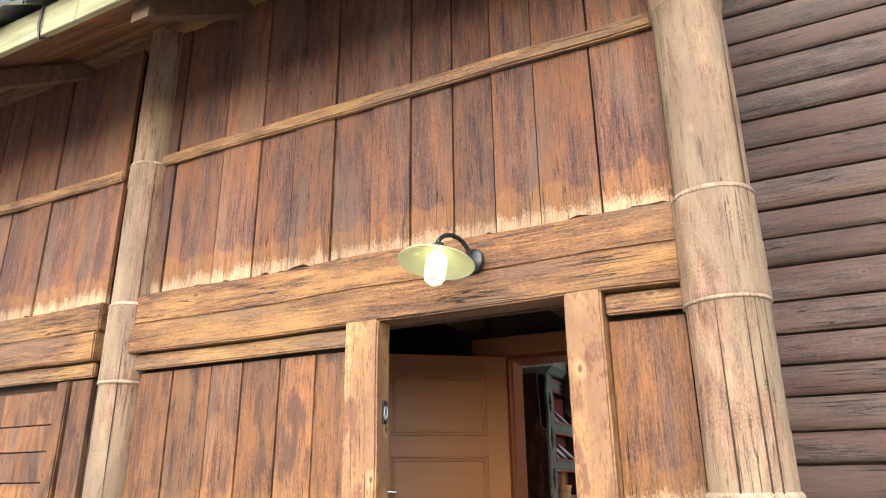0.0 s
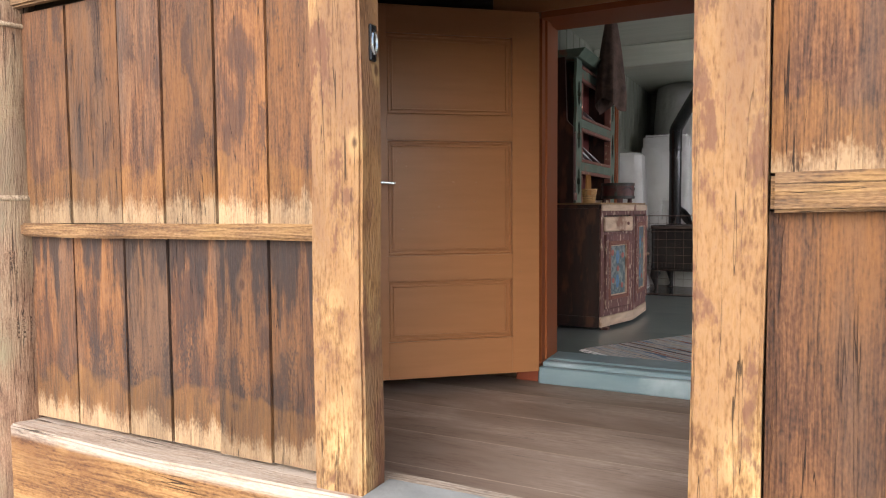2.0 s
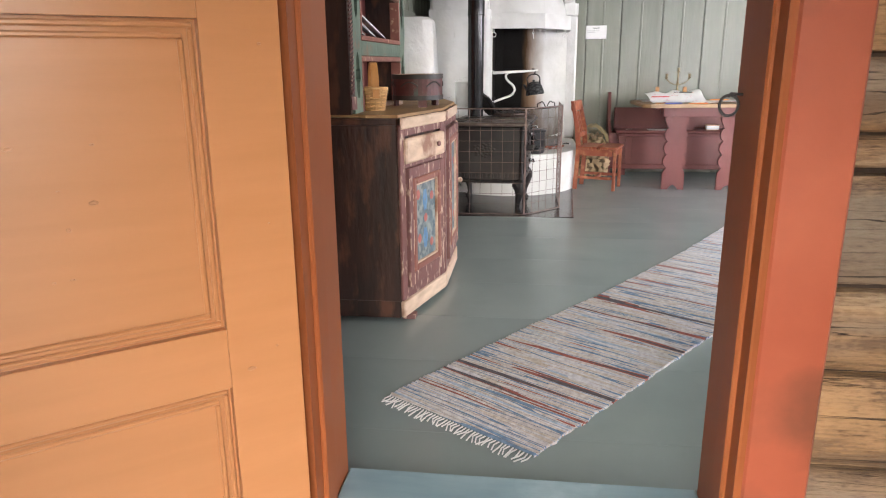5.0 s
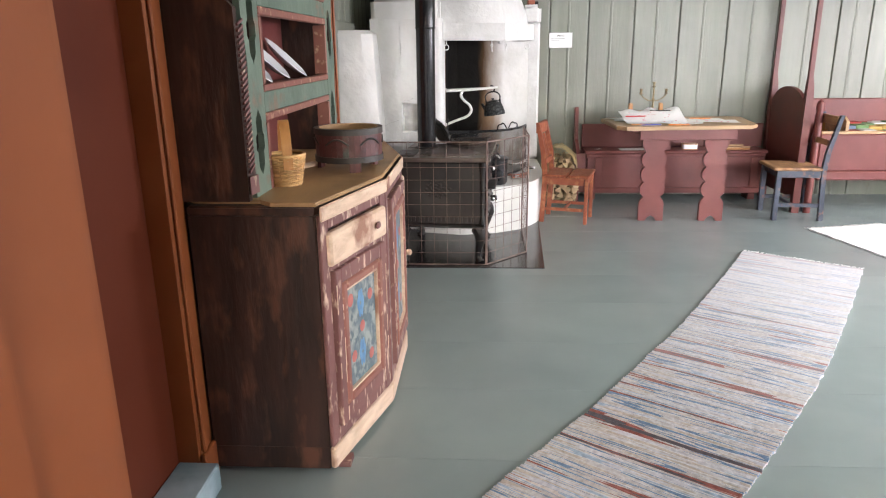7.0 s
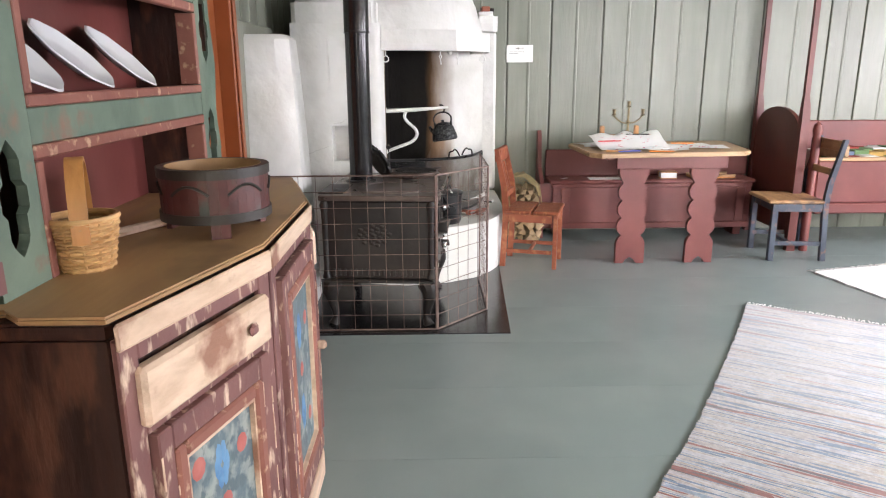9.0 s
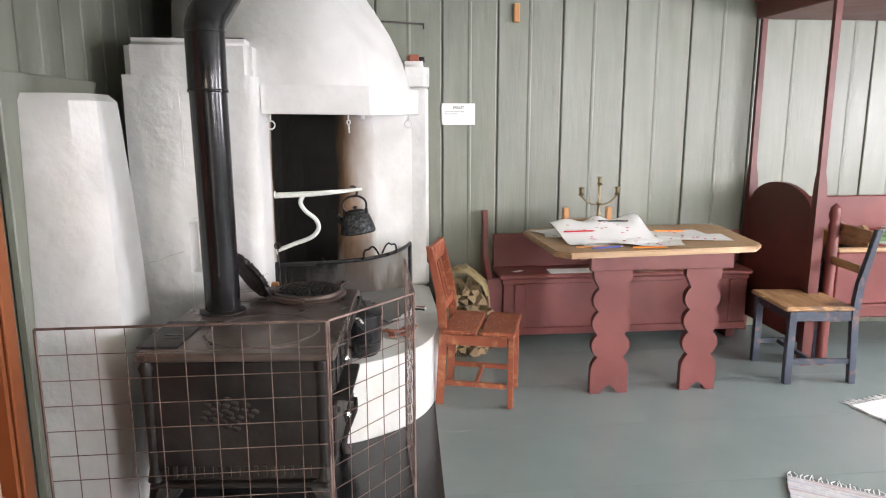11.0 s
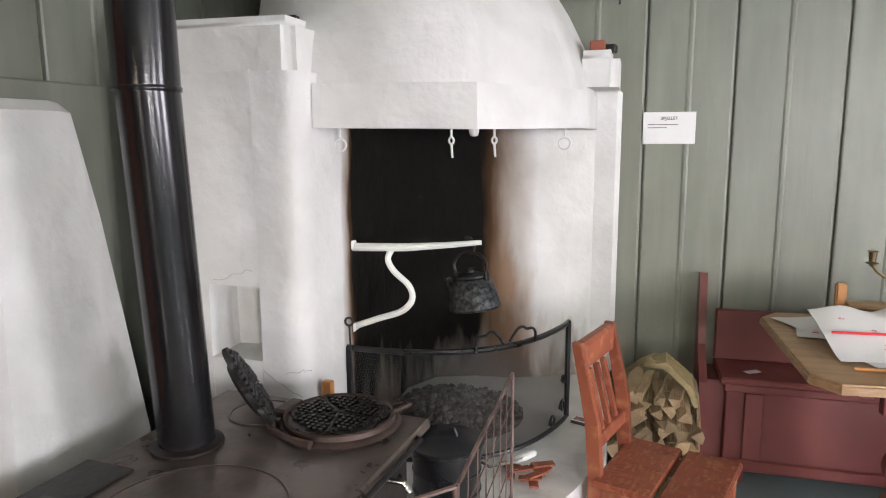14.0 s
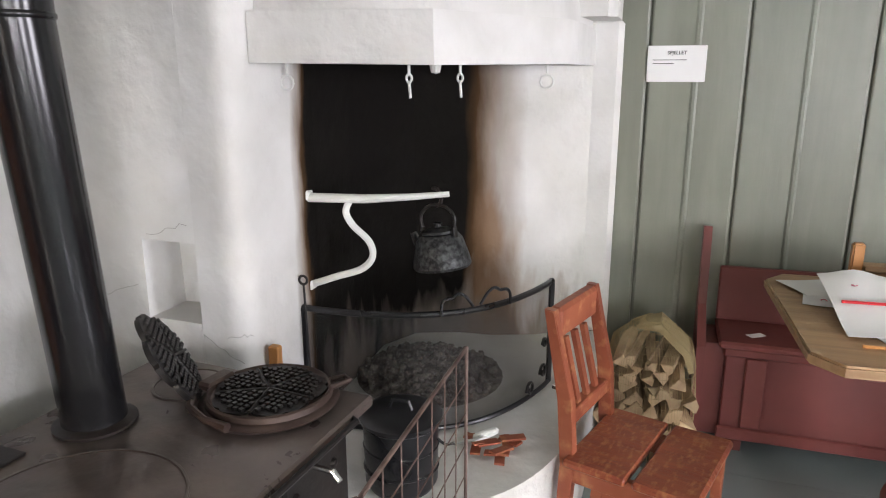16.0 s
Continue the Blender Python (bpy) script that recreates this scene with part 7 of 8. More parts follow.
def table():
    t = thing("table", "pine-topped table with scalloped rust-red board legs", "table", at=(0, 0, 0))
    top = [(-0.18, 9.47), (0.80, 9.55), (0.87, 9.63), (0.95, 10.22), (0.90, 10.30), (-0.21, 10.22), (-0.27, 10.14), (-0.245, 9.54)]
    part("tabletop", prism(bmesh.new(), top, 0.745, 0.775, bevel=0.006), M_PINE, t, "worn pine top with cut corners")
    part("top_cleat", boxes((-0.13, -0.09, 9.51, 10.18, 0.728, 0.7445), bevel=0.003), M_RUST, t)
    part("apron", boxes((-0.05, 0.70, 9.575, 9.605, 0.66, 0.7445), bevel=0.004), M_RUST, t)
    scallop_leg(t, -0.02, 0.18, 9.60, 9.635, 0.7)
    scallop_leg(t, 0.465, 0.655, 9.60, 9.635, 0.7)
    part("stretcher", boxes((0.0, 0.64, 10.0, 10.03, 0.66, 0.7445), bevel=0.004), M_RUST, t)
    part("rear_post", boxes((0.25, 0.40, 10.34, 10.36, 0.472, 0.66)), M_RUST, t)
    part("rear_rail", boxes((0.0, 0.64, 10.20, 10.235, 0.69, 0.7445)), M_RUST, t)
    part("rear_prop", boxes((0.27, 0.37, 10.19, 10.34, 0.661, 0.6895)), M_RUST, t)
table()

def bench():
    b = thing("bench", "rust-red painted box bench along the green wall", "bench")
    x0, x1 = -0.36, 1.26
    part("box", boxes((x0 + 0.03, x1, 10.40, 10.62, 0.07, 0.435), bevel=0.005), M_RUST, b)
    part("seat_lid", boxes((x0, x1 + 0.01, 10.36, 10.63, 0.437, 0.465), bevel=0.008), M_RUST, b)
    part("base_moulding", boxes((x0 + 0.02, x1, 10.385, 10.399, 0.07, 0.12), bevel=0.006), M_RUST, b)
    part("top_moulding", boxes((x0 + 0.02, x1, 10.385, 10.399, 0.40, 0.435), bevel=0.006), M_RUST, b)
    for x in (x0 + 0.10, x1 - 0.12):
        part("front_stile", boxes((x, x + 0.07, 10.388, 10.399, 0.122, 0.398), bevel=0.004), M_RUST, b)
    part("backrest", boxes((x0, x1 + 0.04, 10.605, 10.635, 0.466, 0.68), bevel=0.006), M_RUST, b)
    part("end_board", prism(bmesh.new(), [(10.36, 0.0), (10.636, 0.0), (10.636, 0.83), (10.58, 0.84), (10.56, 0.80), (10.52, 0.55), (10.40, 0.47), (10.36, 0.44)], x0 - 0.075, x0 - 0.045, "x"), M_RUST, b)
    part("end_filler", boxes((x0 - 0.044, x0 + 0.029, 10.42, 10.62, 0.07, 0.435)), M_RUST, b)
    for x in (x0 + 0.06, x1 - 0.10):
        part("foot", boxes((x, x + 0.06, 10.44, 10.60, 0.0, 0.069)), M_RUST, b)
bench()

def chair_red():
    c = thing("chair", "worn red child-height wooden chair with a split plank seat", "chair", "chairs by the table", at=(-0.585, 9.645, 0), yaw=-17)
    s, h = 0.18, 0.40
    for y in (-s + 0.042, s - 0.042):
        bm = bmesh.new()
        prism(bm, [(-s - 0.03, 0.0), (-s + 0.008, 0.0), (-s + 0.03, 0.36), (-s + 0.015, 0.55), (-s - 0.045, 0.80), (-s - 0.075, 0.80), (-s - 0.025, 0.55), (-s - 0.01, 0.36)], y - 0.014, y + 0.014, "y", bevel=0.003)
        part("back_post", bm, M_CHAIR, c)
        part("front_leg", boxes((s - 0.030, s - 0.002, y - 0.014, y + 0.014, 0.0, h - 0.026), bevel=0.003), M_CHAIR, c)
        part("side_rail", boxes((-s + 0.02, s - 0.037, y - 0.010, y + 0.010, h - 0.085, h - 0.026), bevel=0.002), M_CHAIR, c)
        part("side_stretcher", boxes((-s + 0.012, s - 0.037, y - 0.009, y + 0.009, 0.10, 0.125), bevel=0.002), M_CHAIR, c)
    part("front_rail", boxes((s - 0.03, s - 0.012, -s + 0.04, s - 0.04, h - 0.085, h - 0.026), bevel=0.002), M_CHAIR, c)
    part("cross_stretcher", boxes((-0.02, 0.0, -s + 0.032, s - 0.032, 0.1, 0.122), bevel=0.002), M_CHAIR, c)
    part("seat_plank", rumple(boxes((-s + 0.01, 0.004, -s - 0.004, s + 0.004, h - 0.025, h - 0.001), bevel=0.006), 0.002, 9), M_SEAT, c, "scuffed seat plank")
    part("seat_plank", rumple(boxes((0.020, s + 0.008, -s - 0.004, s + 0.004, h - 0.025, h), bevel=0.008), 0.002, 9), M_SEAT, c, "scuffed seat plank")
    bm = boxes((-s - 0.078, -s - 0.036, -s + 0.0565, s - 0.0565, 0.71, 0.80), bevel=0.010)
    part("top_rail", bm, M_CHAIR, c)
    part("lower_rail", boxes((-s - 0.024, -s + 0.012, -s + 0.0565, s - 0.0565, 0.47, 0.515), bevel=0.004), M_CHAIR, c)
    for y in (-0.062, 0.0, 0.062):
        bm = bmesh.new()
        prism(bm, [(-s - 0.012, 0.515), (-s + 0.002, 0.515), (-s - 0.045, 0.70), (-s - 0.06, 0.70)], y - 0.011, y + 0.011, "y")
        part("slat", bm, M_CHAIR, c)
chair_red()

def chair_blue():
    c = thing("chair", "worn blue-black wooden chair with a rubbed bare seat", "chair", "chairs by the table", at=(1.25, 9.80, 0), yaw=176)
    s, h = 0.18, 0.43
    for y in (-s, s):
        bm = bmesh.new()
        prism(bm, [(-s - 0.035, 0.0), (-s + 0.003, 0.0), (-s + 0.025, 0.40), (-s + 0.01, 0.55), (-s - 0.06, 0.84), (-s - 0.09, 0.84), (-s - 0.025, 0.55), (-s - 0.012, 0.40)], y - 0.017, y + 0.017, "y", bevel=0.003)
        part("back_post", bm, M_CHAIRB, c)
        part("front_leg", boxes((s - 0.04, s, y - 0.018, y + 0.018, 0.0, h - 0.026), bevel=0.003), M_CHAIRB, c)
        part("side_rail", boxes((-s + 0.02, s - 0.041, y - 0.010, y + 0.010, h - 0.08, h - 0.026), bevel=0.002), M_CHAIRB, c)
        part("side_stretcher", boxes((-s + 0.006, s - 0.041, y - 0.009, y + 0.009, 0.11, 0.14), bevel=0.002), M_CHAIRB, c)
    part("front_rail", boxes((s - 0.03, s - 0.012, -s + 0.02, s - 0.02, h - 0.08, h - 0.026), bevel=0.002), M_CHAIRB, c)
    part("cross_stretcher", boxes((0.02, 0.04, -s + 0.01, s - 0.01, 0.11, 0.135), bevel=0.002), M_CHAIRB, c)
    part("seat", boxes((-s + 0.01, s + 0.025, -s - 0.02, s + 0.02, h - 0.025, h), bevel=0.009), M_SEATB, c, "rubbed brown seat")
    for z0, z1, dx in ((0.76, 0.83, -0.055), (0.60, 0.645, -0.01)):
        part("back_rail", boxes((-s + dx - 0.014, -s + dx + 0.006, -s + 0.0175, s - 0.0175, z0, z1), bevel=0.004), M_SEATB, c, "rubbed back rail")
chair_blue()

# ---- canopy bed ----
def bed():
    b = thing("canopy_bed", "rust-red painted canopy bed built along the wall", "bed")
    x0, x1, y0, y1 = 1.335, 3.30, 9.88, 10.63
    arch = [(y0 + 0.05, 0.12), (y1 - 0.05, 0.12)] + [((y0 + y1) / 2 + (y1 - y0 - 0.1) / 2 * math.cos(t), 0.86 + 0.17 * math.sin(t)) for t in np.linspace(0, math.pi, 14)]
    part("end_board", prism(bmesh.new(), arch, x0, x0 + 0.03, "x"), M_BEDDARK, b, "dark arched end board")
    for y in (y0, y1 - 0.05):
        bm = bmesh.new()
        loft(bm, [[(x0 - 0.012 + (0.06 if i in (1, 2) else 0) * (w / 0.06) + (0 if i in (1, 2) else 0), y + (0.05 if i in (2, 3) else 0.0) * (w / 0.06) + 0.0, z) for i in range(4)] for z, w in ((0.0, 0.06), (0.95, 0.06), (1.05, 0.05), (1.12, 0.036), (2.02, 0.034))])
        part("tall_post", bm, M_BEDDARK, b, "tall slim bedpost")
    part("corner_post", lathe(bmesh.new(), [(0.03, 0.0), (0.03, 0.82), (0.024, 0.84), (0.034, 0.87), (0.026, 0.92), (0.0, 0.945)], (x0 + 0.12, y0 + 0.02, 0), 12), M_RUST, b)
    part("corner_post", lathe(bmesh.new(), [(0.03, 0.0), (0.03, 0.82), (0.024, 0.84), (0.034, 0.87), (0.026, 0.92), (0.0, 0.945)], (x1, y0 + 0.02, 0), 12), M_RUST, b)
    part("front_board", boxes((x0 + 0.15, x1 - 0.03, y0, y0 + 0.035, 0.36, 0.66), bevel=0.006), M_RUST, b)
    part("lower_board", boxes((x0 + 0.15, x1 - 0.03, y0 - 0.012, y0 + 0.04, 0.28, 0.358), bevel=0.010), M_RUST, b)
    part("back_board", boxes((x0 + 0.04, x1, y1 - 0.04, y1 - 0.01, 0.30, 0.90), bevel=0.006), M_RUST, b)
    part("far_board", boxes((x1 - 0.01, x1 + 0.02, y0 + 0.055, y1 - 0.05, 0.12, 0.9)), M_RUST, b)
    part("bed_bottom", boxes((x0 + 0.04, x1 - 0.02, y0 + 0.045, y1 - 0.045, 0.38, 0.42)), M_PINE, b)
    bm = bmesh.new()
    prism(bm, [(y0 + 0.05, 0.66), (y0 + 0.40, 0.66), (y0 + 0.40, 0.74), (y0 + 0.32, 0.78), (y0 + 0.2, 0.765), (y0 + 0.12, 0.80), (y0 + 0.05, 0.76)], x0 + 0.36, x0 + 0.385, "x")
    part("inner_divider", bm, M_PINE, b, "curved bare pine divider")
    part("front_lip", boxes((x0 + 0.15, x1 - 0.03, y0 + 0.002, y0 + 0.05, 0.661, 0.685), bevel=0.006), M_PINE, b, "bare pine lip")
    part("canopy", boxes((x0 - 0.03, x1 + 0.05, y0 - 0.05, y1, 2.022, 2.12), bevel=0.008), M_BEDDARK, b)
    part("canopy_cornice", boxes((x0 - 0.06, x1 + 0.08, y0 - 0.09, y1, 2.121, 2.16), bevel=0.010), M_RUST, b)
M_BEDDARK = material("dark_red_paint", (0.10, 0.022, 0.018), (0.16, 0.04, 0.032), (1, 1, 1), 4, 0.45, bump=0.1, rnd=0.0)
bed()
cols = [plain("quilt_red", (0.33, 0.05, 0.04), 0.95), plain("quilt_green", (0.10, 0.17, 0.07), 0.95), plain("quilt_white", (0.6, 0.58, 0.55), 0.95), plain("quilt_blue", (0.13, 0.17, 0.24), 0.95), plain("quilt_ochre", (0.42, 0.27, 0.08), 0.95)]
quilt = thing("patchwork_quilt", "patchwork quilt in red, green and white on the bed", "quilt")
for i in range(14):
    for j in range(5):
        x, y = 1.74 + i * 0.108, 9.94 + j * 0.127
        z = 0.68 + 0.04 * math.sin(j * 0.8) + 0.008 * math.sin(i * 2.1)
        part("patch", boxes((x, x + 0.1075, y, y + 0.1265, 0.43, z), bevel=0.004), cols[(i * 2 + j * 3 + (i * j) % 3) % 5], quilt)

# ---- on and by the table ----
TZ = 0.7755
def sheet(name, label, x, y, yaw, w, l, z, curl=0.0, marks=0, seed=0, mat=None, lift=0.0):
    s = thing(name, label, "paper", "papers on the table", at=(x, y, z), yaw=yaw)
    def height(u, v):
        t = min(1.0, max(0.0, v / l + 0.5))
        rise = lift * (t * t * (3 - 2 * t)) * (0.9 + 0.5 * noise.noise((u * 9, v * 4, seed)))
        return 0.0015 + rise + curl * max(0, noise.noise((u * 6 + seed, v * 6, seed)) + 0.25) + curl * (u / w + 0.5) ** 3 * 0.2
    bm = bmesh.new()
    bmesh.ops.create_grid(bm, x_segments=16, y_segments=12, size=0.5)
    for v in bm.verts:
        v.co = Vector((v.co.x * w, v.co.y * l, 0))
        v.co.z = height(v.co.x, v.co.y)
    g = bmesh.ops.extrude_face_region(bm, geom=bm.faces[:])
    for v in g["geom"]:
        if isinstance(v, bmesh.types.BMVert):
            v.co.z += 0.0012
    part("leaf", bm, mat or M_PAPER, s)
    rr = random.Random(seed)
    for k in range(marks):
        u, v = rr.uniform(-0.4, 0.4) * w, rr.uniform(-0.4, 0.4) * l
        zz = height(u, v) + 0.0022
        a = rr.uniform(0, 6.28)
        part("scribble", tube(bmesh.new(), [(u + 0.014 * t * math.cos(a + t), v + 0.014 * t * math.sin(a + 1.3 * t), zz + 0.001) for t in np.linspace(-1, 1, 5)], 0.0012, 4), rr.choice((M_ROSE, M_CRAYON, M_CRAYON)), s)
    return s
M_CRAYON = plain("red_crayon", (0.6, 0.04, 0.12), 0.6)
sheet("paper_sheet", "crumpled drawing paper with red crayon marks on the table", 0.10, 9.83, 4, 0.50, 0.32, TZ + 0.004, 0.012, 18, 3, lift=0.085)
sheet("paper_sheet", "crumpled white paper under the drawings on the table", 0.10, 9.90, 8, 0.46, 0.22, TZ + 0.002, 0.02, 0, 31, lift=0.06)
sheet("paper_sheet", "drawing paper with red crayon marks on the table", 0.30, 9.70, -18, 0.32, 0.24, TZ + 0.003, 0.02, 14, 5)
sheet("paper_sheet", "drawing paper with red crayon marks on the table", 0.05, 9.78, 20, 0.30, 0.22, TZ, 0.012, 8, 8)
sheet("paper_sheet", "plain paper sheet on the table", 0.56, 9.94, 5, 0.30, 0.21, TZ, 0.006, 3, 11)
sheet("paper_sheet", "drawing paper with a red heart on the table", 0.62, 9.80, -6, 0.29, 0.18, TZ + 0.003, 0.006, 8, 14)
sheet("paper_sheet", "printed paper sheet on the table", -0.12, 10.08, 25, 0.2, 0.15, TZ, 0.008, 0, 17)
sheet("paper_sheet", "folded paper sheet on the table", -0.09, 9.95, -10, 0.2, 0.14, TZ + 0.001, 0.01, 2, 19)
sheet("bench_paper", "white paper lying on the bench", 0.10, 10.43, 0, 0.28, 0.12, 0.466, 0.003, 0, 23)
sheet("bench_scrap", "small torn paper scrap on the bench", -0.23, 10.45, 30, 0.06, 0.035, 0.466, 0.006, 0, 25)
def pen(label, x, y, yaw, col, z=TZ, n=0.16):
    p = thing("pencil", label, "pencil", "pencils on the table", at=(x, y, z + 0.005), yaw=yaw)
    part("barrel", tube(bmesh.new(), [(-n / 2, 0, 0), (n / 2, 0, 0)], 0.0045, 6), plain("pencil_paint", col, 0.4), p)
    part("tip", tube(bmesh.new(), [(n / 2, 0, 0), (n / 2 + 0.016, 0, 0)], [0.004, 0.0008], 6), M_BARE, p)
pen("red pencil on the table", -0.05, 9.80, 4, (0.6, 0.03, 0.04), TZ + 0.046)
pen("black pen on the table", 0.17, 9.90, -6, (0.02, 0.02, 0.02), TZ + 0.082)
pen("orange pencil on the table", 0.24, 9.56, -4, (0.8, 0.25, 0.03))
pen("blue pencil on the table", 0.03, 9.58, 14, (0.08, 0.12, 0.45))
pen("natural wood pencil on the table", -0.04, 9.60, 2, (0.55, 0.25, 0.08))
pen("orange pencil on the table", 0.52, 9.97, -6, (0.85, 0.3, 0.05), TZ + 0.01)

def stand():
    s = thing("small_rack", "small low pine rack with two upright posts on the table", "rack", at=(0.113, 10.175, TZ), yaw=3)
    for x in (-0.13, 0.13):
        bm = boxes((x - 0.017, x + 0.017, -0.014, 0.014, 0.0, 0.128))
        bmesh.ops.bevel(bm, geom=bm.edges[:], offset=0.005, segments=2, affect="EDGES")
        part("post", bm, M_BENT, s)
    part("shelf", boxes((-0.1125, 0.1125, -0.03, 0.03, 0.045, 0.062), bevel=0.003), M_PINE, s)
    part("lower_rail", boxes((-0.1125, 0.1125, -0.008, 0.008, 0.012, 0.040), bevel=0.003), M_PINE, s)
stand()
def candelabrum():
    c = thing("candelabrum", "three-armed brass candelabrum behind the papers", "candelabrum", at=(0.155, 10.10, TZ))
    part("dish", lathe(bmesh.new(), [(0, 0), (0.055, 0), (0.062, 0.022), (0.055, 0.03), (0.02, 0.034), (0, 0.034)], seg=20), M_GLASSY, c, "clear glass foot dish")
    part("stem", lathe(bmesh.new(), [(0.0, 0.0345), (0.03, 0.036), (0.014, 0.05), (0.008, 0.08), (0.014, 0.095), (0.008, 0.11), (0.008, 0.15), (0.015, 0.16), (0.007, 0.175), (0.007, 0.255), (0, 0.256)], seg=14), M_BRASS, c)
    part("arm", tube(bmesh.new(), [(0.105 * math.copysign(abs(math.sin(t)) ** 0.8, math.sin(t)), 0, 0.205 - 0.055 * math.cos(t * 1.0) ** 2) for t in np.linspace(-math.pi / 2, math.pi / 2, 25)], 0.0045, 6), M_BRASS, c)
    for x, z in ((-0.105, 0.2), (0.105, 0.2), (0.0, 0.256)):
        part("cup", lathe(bmesh.new(), [(0.006, z), (0.01, z + 0.008), (0.02, z + 0.012), (0.009, z + 0.018), (0.013, z + 0.05), (0.017, z + 0.052), (0.0, z + 0.053)], (x, 0, 0), 14), M_BRASS, c)
M_GLASSY = plain("pressed_glass", (0.5, 0.5, 0.48), 0.15)
candelabrum()

# ---- firewood in a net sack ----
sack = thing("firewood_sack", "yellow net sack of split firewood beside the bench", "firewood sack", at=(-0.59, 10.36, 0))
wood_bm = bmesh.new()
prism(wood_bm, [(-0.045, -0.03), (0.05, -0.025), (0.035, 0.02), (-0.005, 0.045)], -0.15, 0.15, "y", bevel=0.003)
wood_mesh = mesh_of("split_log", wood_bm, M_FIREWOOD)
for lvl in range(9):
    for k in range(5):
        sc = RND.uniform(0.55, 0.85) * (1 if lvl < 7 else 0.75)
        shared("split_log", wood_mesh, Matrix.Translation(((-0.118 + k * 0.058) * (1 if lvl < 6 else 0.75) + RND.uniform(-0.012, 0.012), RND.uniform(-0.02, 0.02), 0.035 + lvl * 0.046)) @ pose(0, 0, 0, RND.uniform(-6, 6), RND.uniform(0, 360), RND.uniform(-12, 12)) @ Matrix.Diagonal((sc, 1, sc, 1)), sack)
bm = bmesh.new()
rings = []
for z, rx, ry in ((0.005, 0.15, 0.16), (0.1, 0.165, 0.175), (0.25, 0.165, 0.175), (0.36, 0.158, 0.165), (0.44, 0.14, 0.14), (0.50, 0.08, 0.09), (0.53, 0.03, 0.05)):
    rings.append([(rx * math.copysign(abs(math.cos(t)) ** 0.7, math.cos(t)) * (1 + 0.08 * noise.noise((3 * math.cos(t), 3 * math.sin(t), z * 6))), ry * math.copysign(abs(math.sin(t)) ** 0.7, math.sin(t)), z) for t in np.linspace(0, 2 * math.pi, 30, endpoint=False)])
loft(bm, rings, close=False)
bmesh.ops.subdivide_edges(bm, edges=bm.edges[:], cuts=2, use_grid_fill=True)
net = part("net", bm, M_NET, sack, "yellow netting", smooth=False)
wf = net.modifiers.new("threads", "WIREFRAME")
wf.thickness = 0.0013
part("folded_neck", rumple(prism(bmesh.new(), [(-0.06, 0.50), (0.02, 0.53), (0.13, 0.44), (0.15, 0.36), (0.135, 0.355), (0.11, 0.43), (0.02, 0.505)], -0.07, 0.07, "y"), 0.02, 8), M_NET, sack)

# ---- on the north wall ----
note = thing("notice", "white printed notice pinned to the green boards", "notice", at=(-0.583, NY - 0.004, 1.435), yaw=0)
part("sheet", boxes((-0.105, 0.105, 0.0, 0.0015, -0.066, 0.066)), M_PAPER, note)
def text(body, size, x, z, parent, bold=0.0):
    cu = bpy.data.curves.new("print", "FONT")
    cu.body, cu.size, cu.extrude, cu.offset = body, size, 0.0002, bold
    cu.align_x = "CENTER"
    t = new("lettering", cu)
    t.parent = parent
    t.matrix_basis = pose(x, -0.0008, z, 90)
    t.data.materials.append(M_INK)
text("SPJELLET", 0.018, 0.0, 0.034, note, 0.0003)
for k, (a, b) in enumerate(((-0.085, 0.035), (-0.085, -0.01))):
    part("text_line", boxes((a, b, -0.001, -0.0002, 0.013 - k * 0.013, 0.0155 - k * 0.013)), M_INK, note)
peg = thing("wall_peg", "short orange wooden peg on the green wall", "peg", at=(-0.228, NY, 2.04))
part("block", boxes((-0.018, 0.018, -0.03, 0.0, -0.055, 0.055), bevel=0.004), M_BENT, peg)
hook = thing("wall_hook", "black iron bracket rod on the fireplace hood", "hook", at=(-0.9, NY - 0.05, 1.965))
part("rod", tube(bmesh.new(), [(-0.25, -0.12, 0.0), (0.10, 0.0, 0.0), (0.10, 0.0, -0.03)], 0.005, 6), M_IRON, hook)
part("stem", tube(bmesh.new(), [(0.10, 0.0, 0.0), (0.10, 0.05, 0.0)], 0.005, 6), M_IRON, hook)
brick = thing("brick_piece", "red brick fragment on the fireplace shoulder", "brick", at=(-0.875, 10.45, 1.731), yaw=5)
part("fragment", boxes((-0.03, 0.03, -0.04, 0.04, 0, 0.04), bevel=0.005), M_CHAIR, brick)
blk = thing("dark_block", "small dark wooden block on the fireplace shoulder", "block", at=(-0.825, 10.50, 1.731), yaw=-8)
part("piece", boxes((-0.022, 0.022, -0.03, 0.03, 0, 0.032), bevel=0.004), M_IRON, blk)
flat = thing("iron_bar", "flat black iron bar lying on the fireplace ledge", "iron bar", at=(-1.79, 9.42, 1.737), yaw=3)
part("bar", boxes((-0.14, 0.14, -0.015, 0.015, 0, 0.01), bevel=0.003), M_IRON, flat)
stick = thing("wood_stick", "short pine stick standing behind the stove", "stick", at=(-1.562, 9.36, 0.361), yaw=0)
part("rod", boxes((-0.016, 0.016, -0.012, 0.012, 0, 0.335), bevel=0.004), M_BENT, stick)

M_WOOL = material('brown_wool', (0.05, 0.028, 0.02), (0.14, 0.085, 0.065), (1, 1, 1), 12, 0.95, bump=0.5, rnd=0.0)
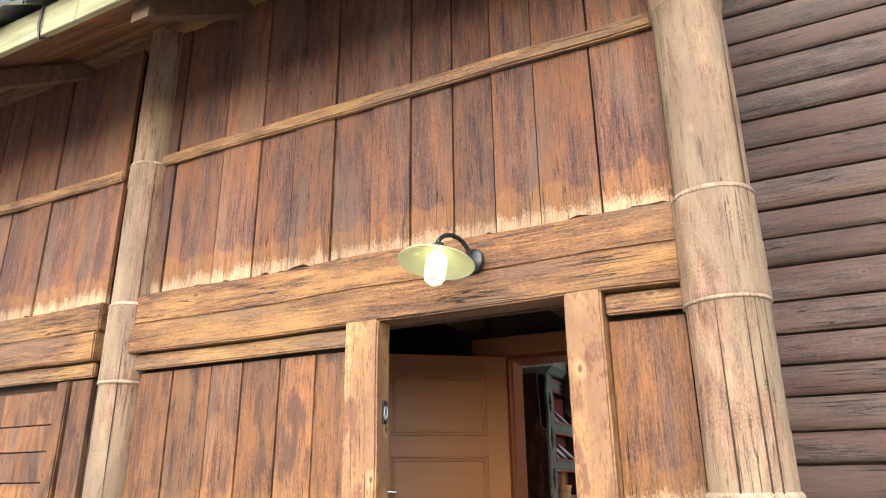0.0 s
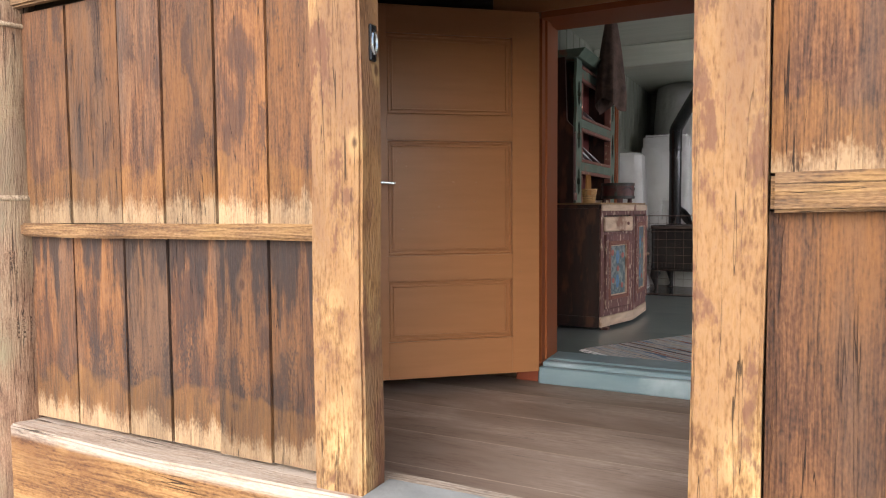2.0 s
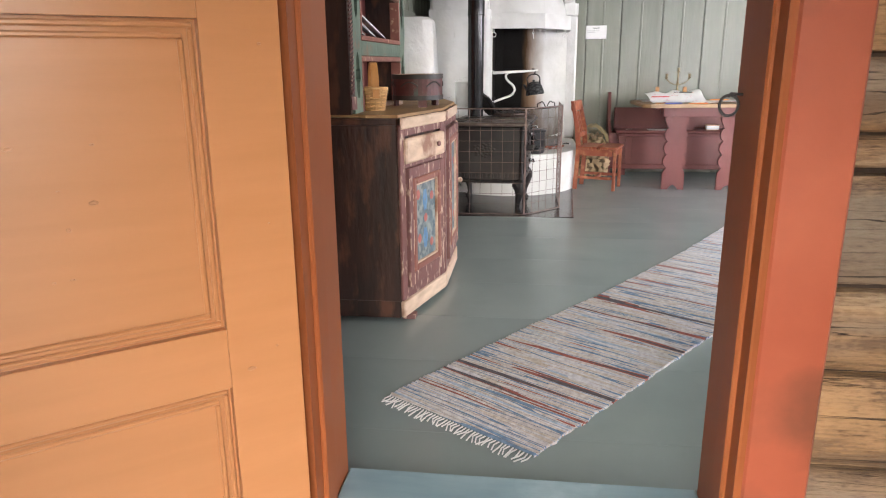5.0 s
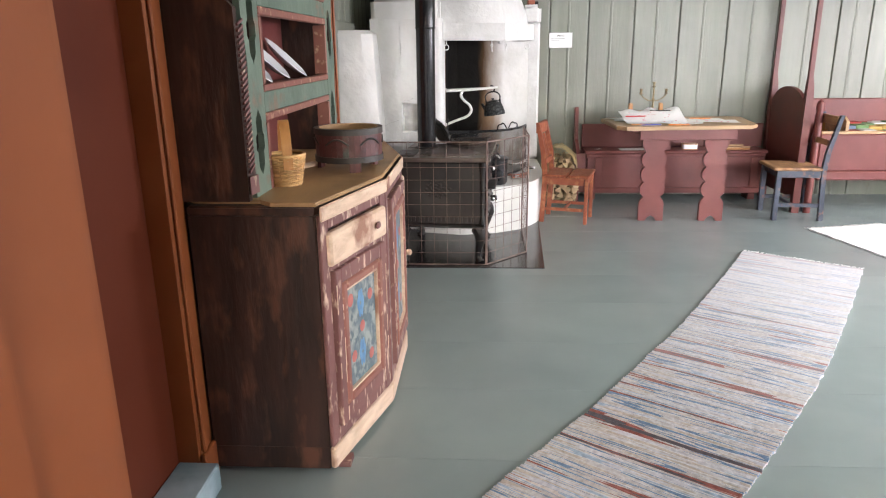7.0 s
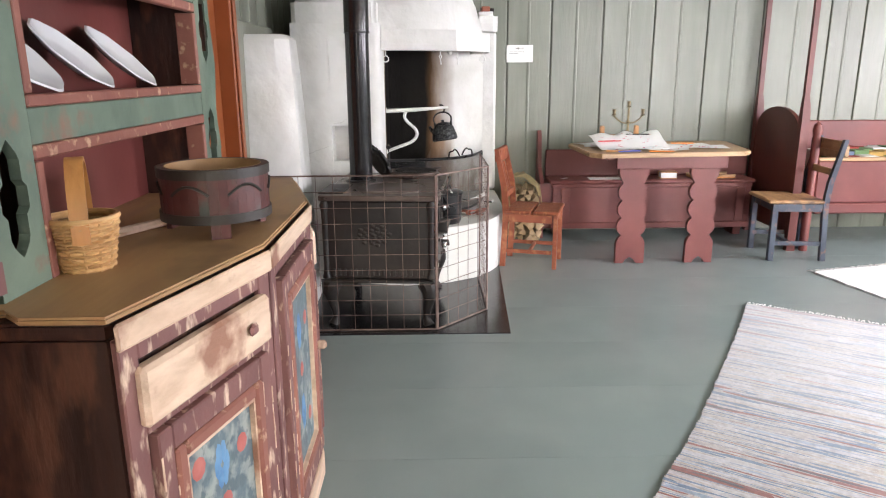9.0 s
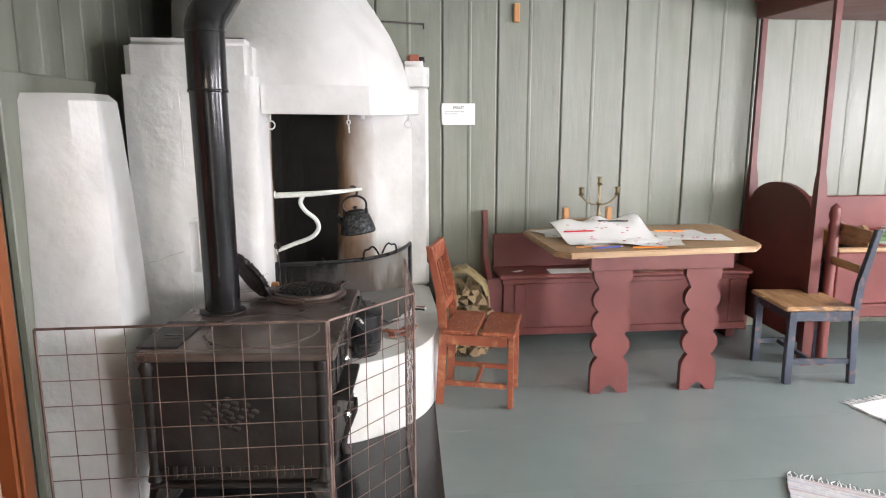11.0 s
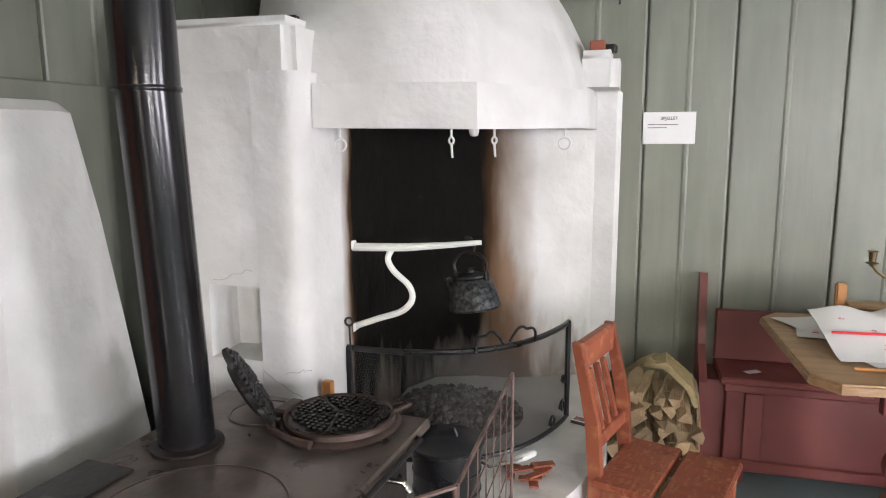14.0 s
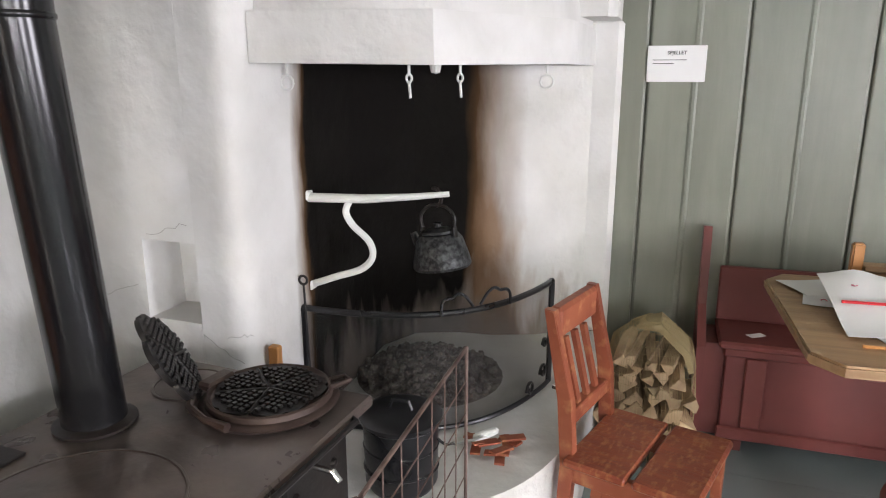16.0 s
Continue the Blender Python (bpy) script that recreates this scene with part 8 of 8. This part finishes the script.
# ---- tree behind the house ----
def tree(x, y, h):
    t = thing("tree", "tall leafy birch behind the house", "tree", at=(x, y, GZ))
    part("trunk", tube(bmesh.new(), [(0, 0, 0), (0.1, 0, h * 0.3), (0.05, 0.1, h * 0.6), (0.15, 0.05, h * 0.95)], [0.22, 0.17, 0.1, 0.02], 10), M_BARK, t)
    bm = bmesh.new()
    rr = random.Random(4)
    for k in range(10):
        a, z = k * 2.4, h * (0.35 + 0.055 * k)
        l = h * 0.28 * (1.1 - 0.07 * k)
        tube(bm, [(0.08, 0.05, z), (l * 0.5 * math.cos(a), l * 0.5 * math.sin(a), z + 0.5), (l * math.cos(a), l * math.sin(a), z + 0.6)], [0.06, 0.035, 0.01], 6)
    part("limbs", bm, M_BARK, t)
    bm = bmesh.new()
    for k in range(5200):
        z = h * (0.3 + 0.72 * rr.random())
        rad = h * 0.30 * math.sin(math.pi * min(0.98, max(0.06, (z / h - 0.24) / 0.82))) * (0.35 + 0.65 * rr.random() ** 0.5)
        a = rr.uniform(0, 6.28)
        c = Vector((rad * math.cos(a), rad * math.sin(a), z)) + 0.5 * Vector(noise.noise_vector((a * 2, z, 1)))
        s = rr.uniform(0.07, 0.13)
        m = Matrix.Translation(c) @ pose(0, 0, 0, rr.uniform(0, 180), rr.uniform(0, 180), rr.uniform(0, 180))
        v = [bm.verts.new(m @ Vector(p)) for p in ((0, -s, 0), (s * 0.6, 0, 0.01), (0, s, 0), (-s * 0.6, 0, 0.01))]
        bm.faces.new(v)
    part("crown", bm, M_LEAF, t, smooth=False)
tree(-13.0, 9.0, 15.0)

# ---- cloth hanging by the cupboard, tray on the bench ----
cloth = thing("hanging_cloth", "brown woollen cloth hanging in folds from the ceiling", "cloth", at=(-1.86, 6.62, 0))
rings = []
for z, w, d in ((2.41, 0.03, 0.02), (2.34, 0.07, 0.05), (2.15, 0.11, 0.07), (1.95, 0.14, 0.085), (1.78, 0.16, 0.09), (1.70, 0.155, 0.085)):
    rings.append([((w + 0.02 * math.sin(5 * t) * (2.41 - z) * 1.6) * math.sin(t) * 0.7, (w + 0.016 * math.cos(7 * t) * (2.41 - z)) * math.cos(t), z + (0.05 * math.sin(2 * t + 1) if z < 1.75 else 0)) for t in np.linspace(0, 2 * math.pi, 40, endpoint=False)])
part("folds", loft(bmesh.new(), rings, close=False), M_WOOL, cloth)
part("cord", tube(bmesh.new(), [(0, 0, 2.34), (0, 0, 2.419)], 0.006, 6), M_BARE, cloth)
tray = thing("wooden_tray", "flat brown wooden tray on the bench", "tray", at=(0.95, 10.47, 0.466), yaw=3)
part("base", boxes((-0.17, 0.17, -0.08, 0.08, 0, 0.012), bevel=0.003), M_BENT, tray)
for y in (-0.08, 0.07):
    part("edge", boxes((-0.17, 0.17, y, y + 0.01, 0.0125, 0.03), bevel=0.003), M_PINE, tray)
book = thing("songbook", "small thick brown book on the bench", "book", at=(0.60, 10.46, 0.466), yaw=-5)
part("pages", boxes((-0.06, 0.06, -0.045, 0.045, 0.005, 0.045)), M_PAPER, book)
part("cover", boxes((-0.065, 0.065, -0.048, 0.05, 0, 0.0045), (-0.065, 0.065, -0.048, 0.05, 0.0455, 0.05), (-0.065, 0.065, 0.0455, 0.05, 0.005, 0.045)), M_BENT, book)
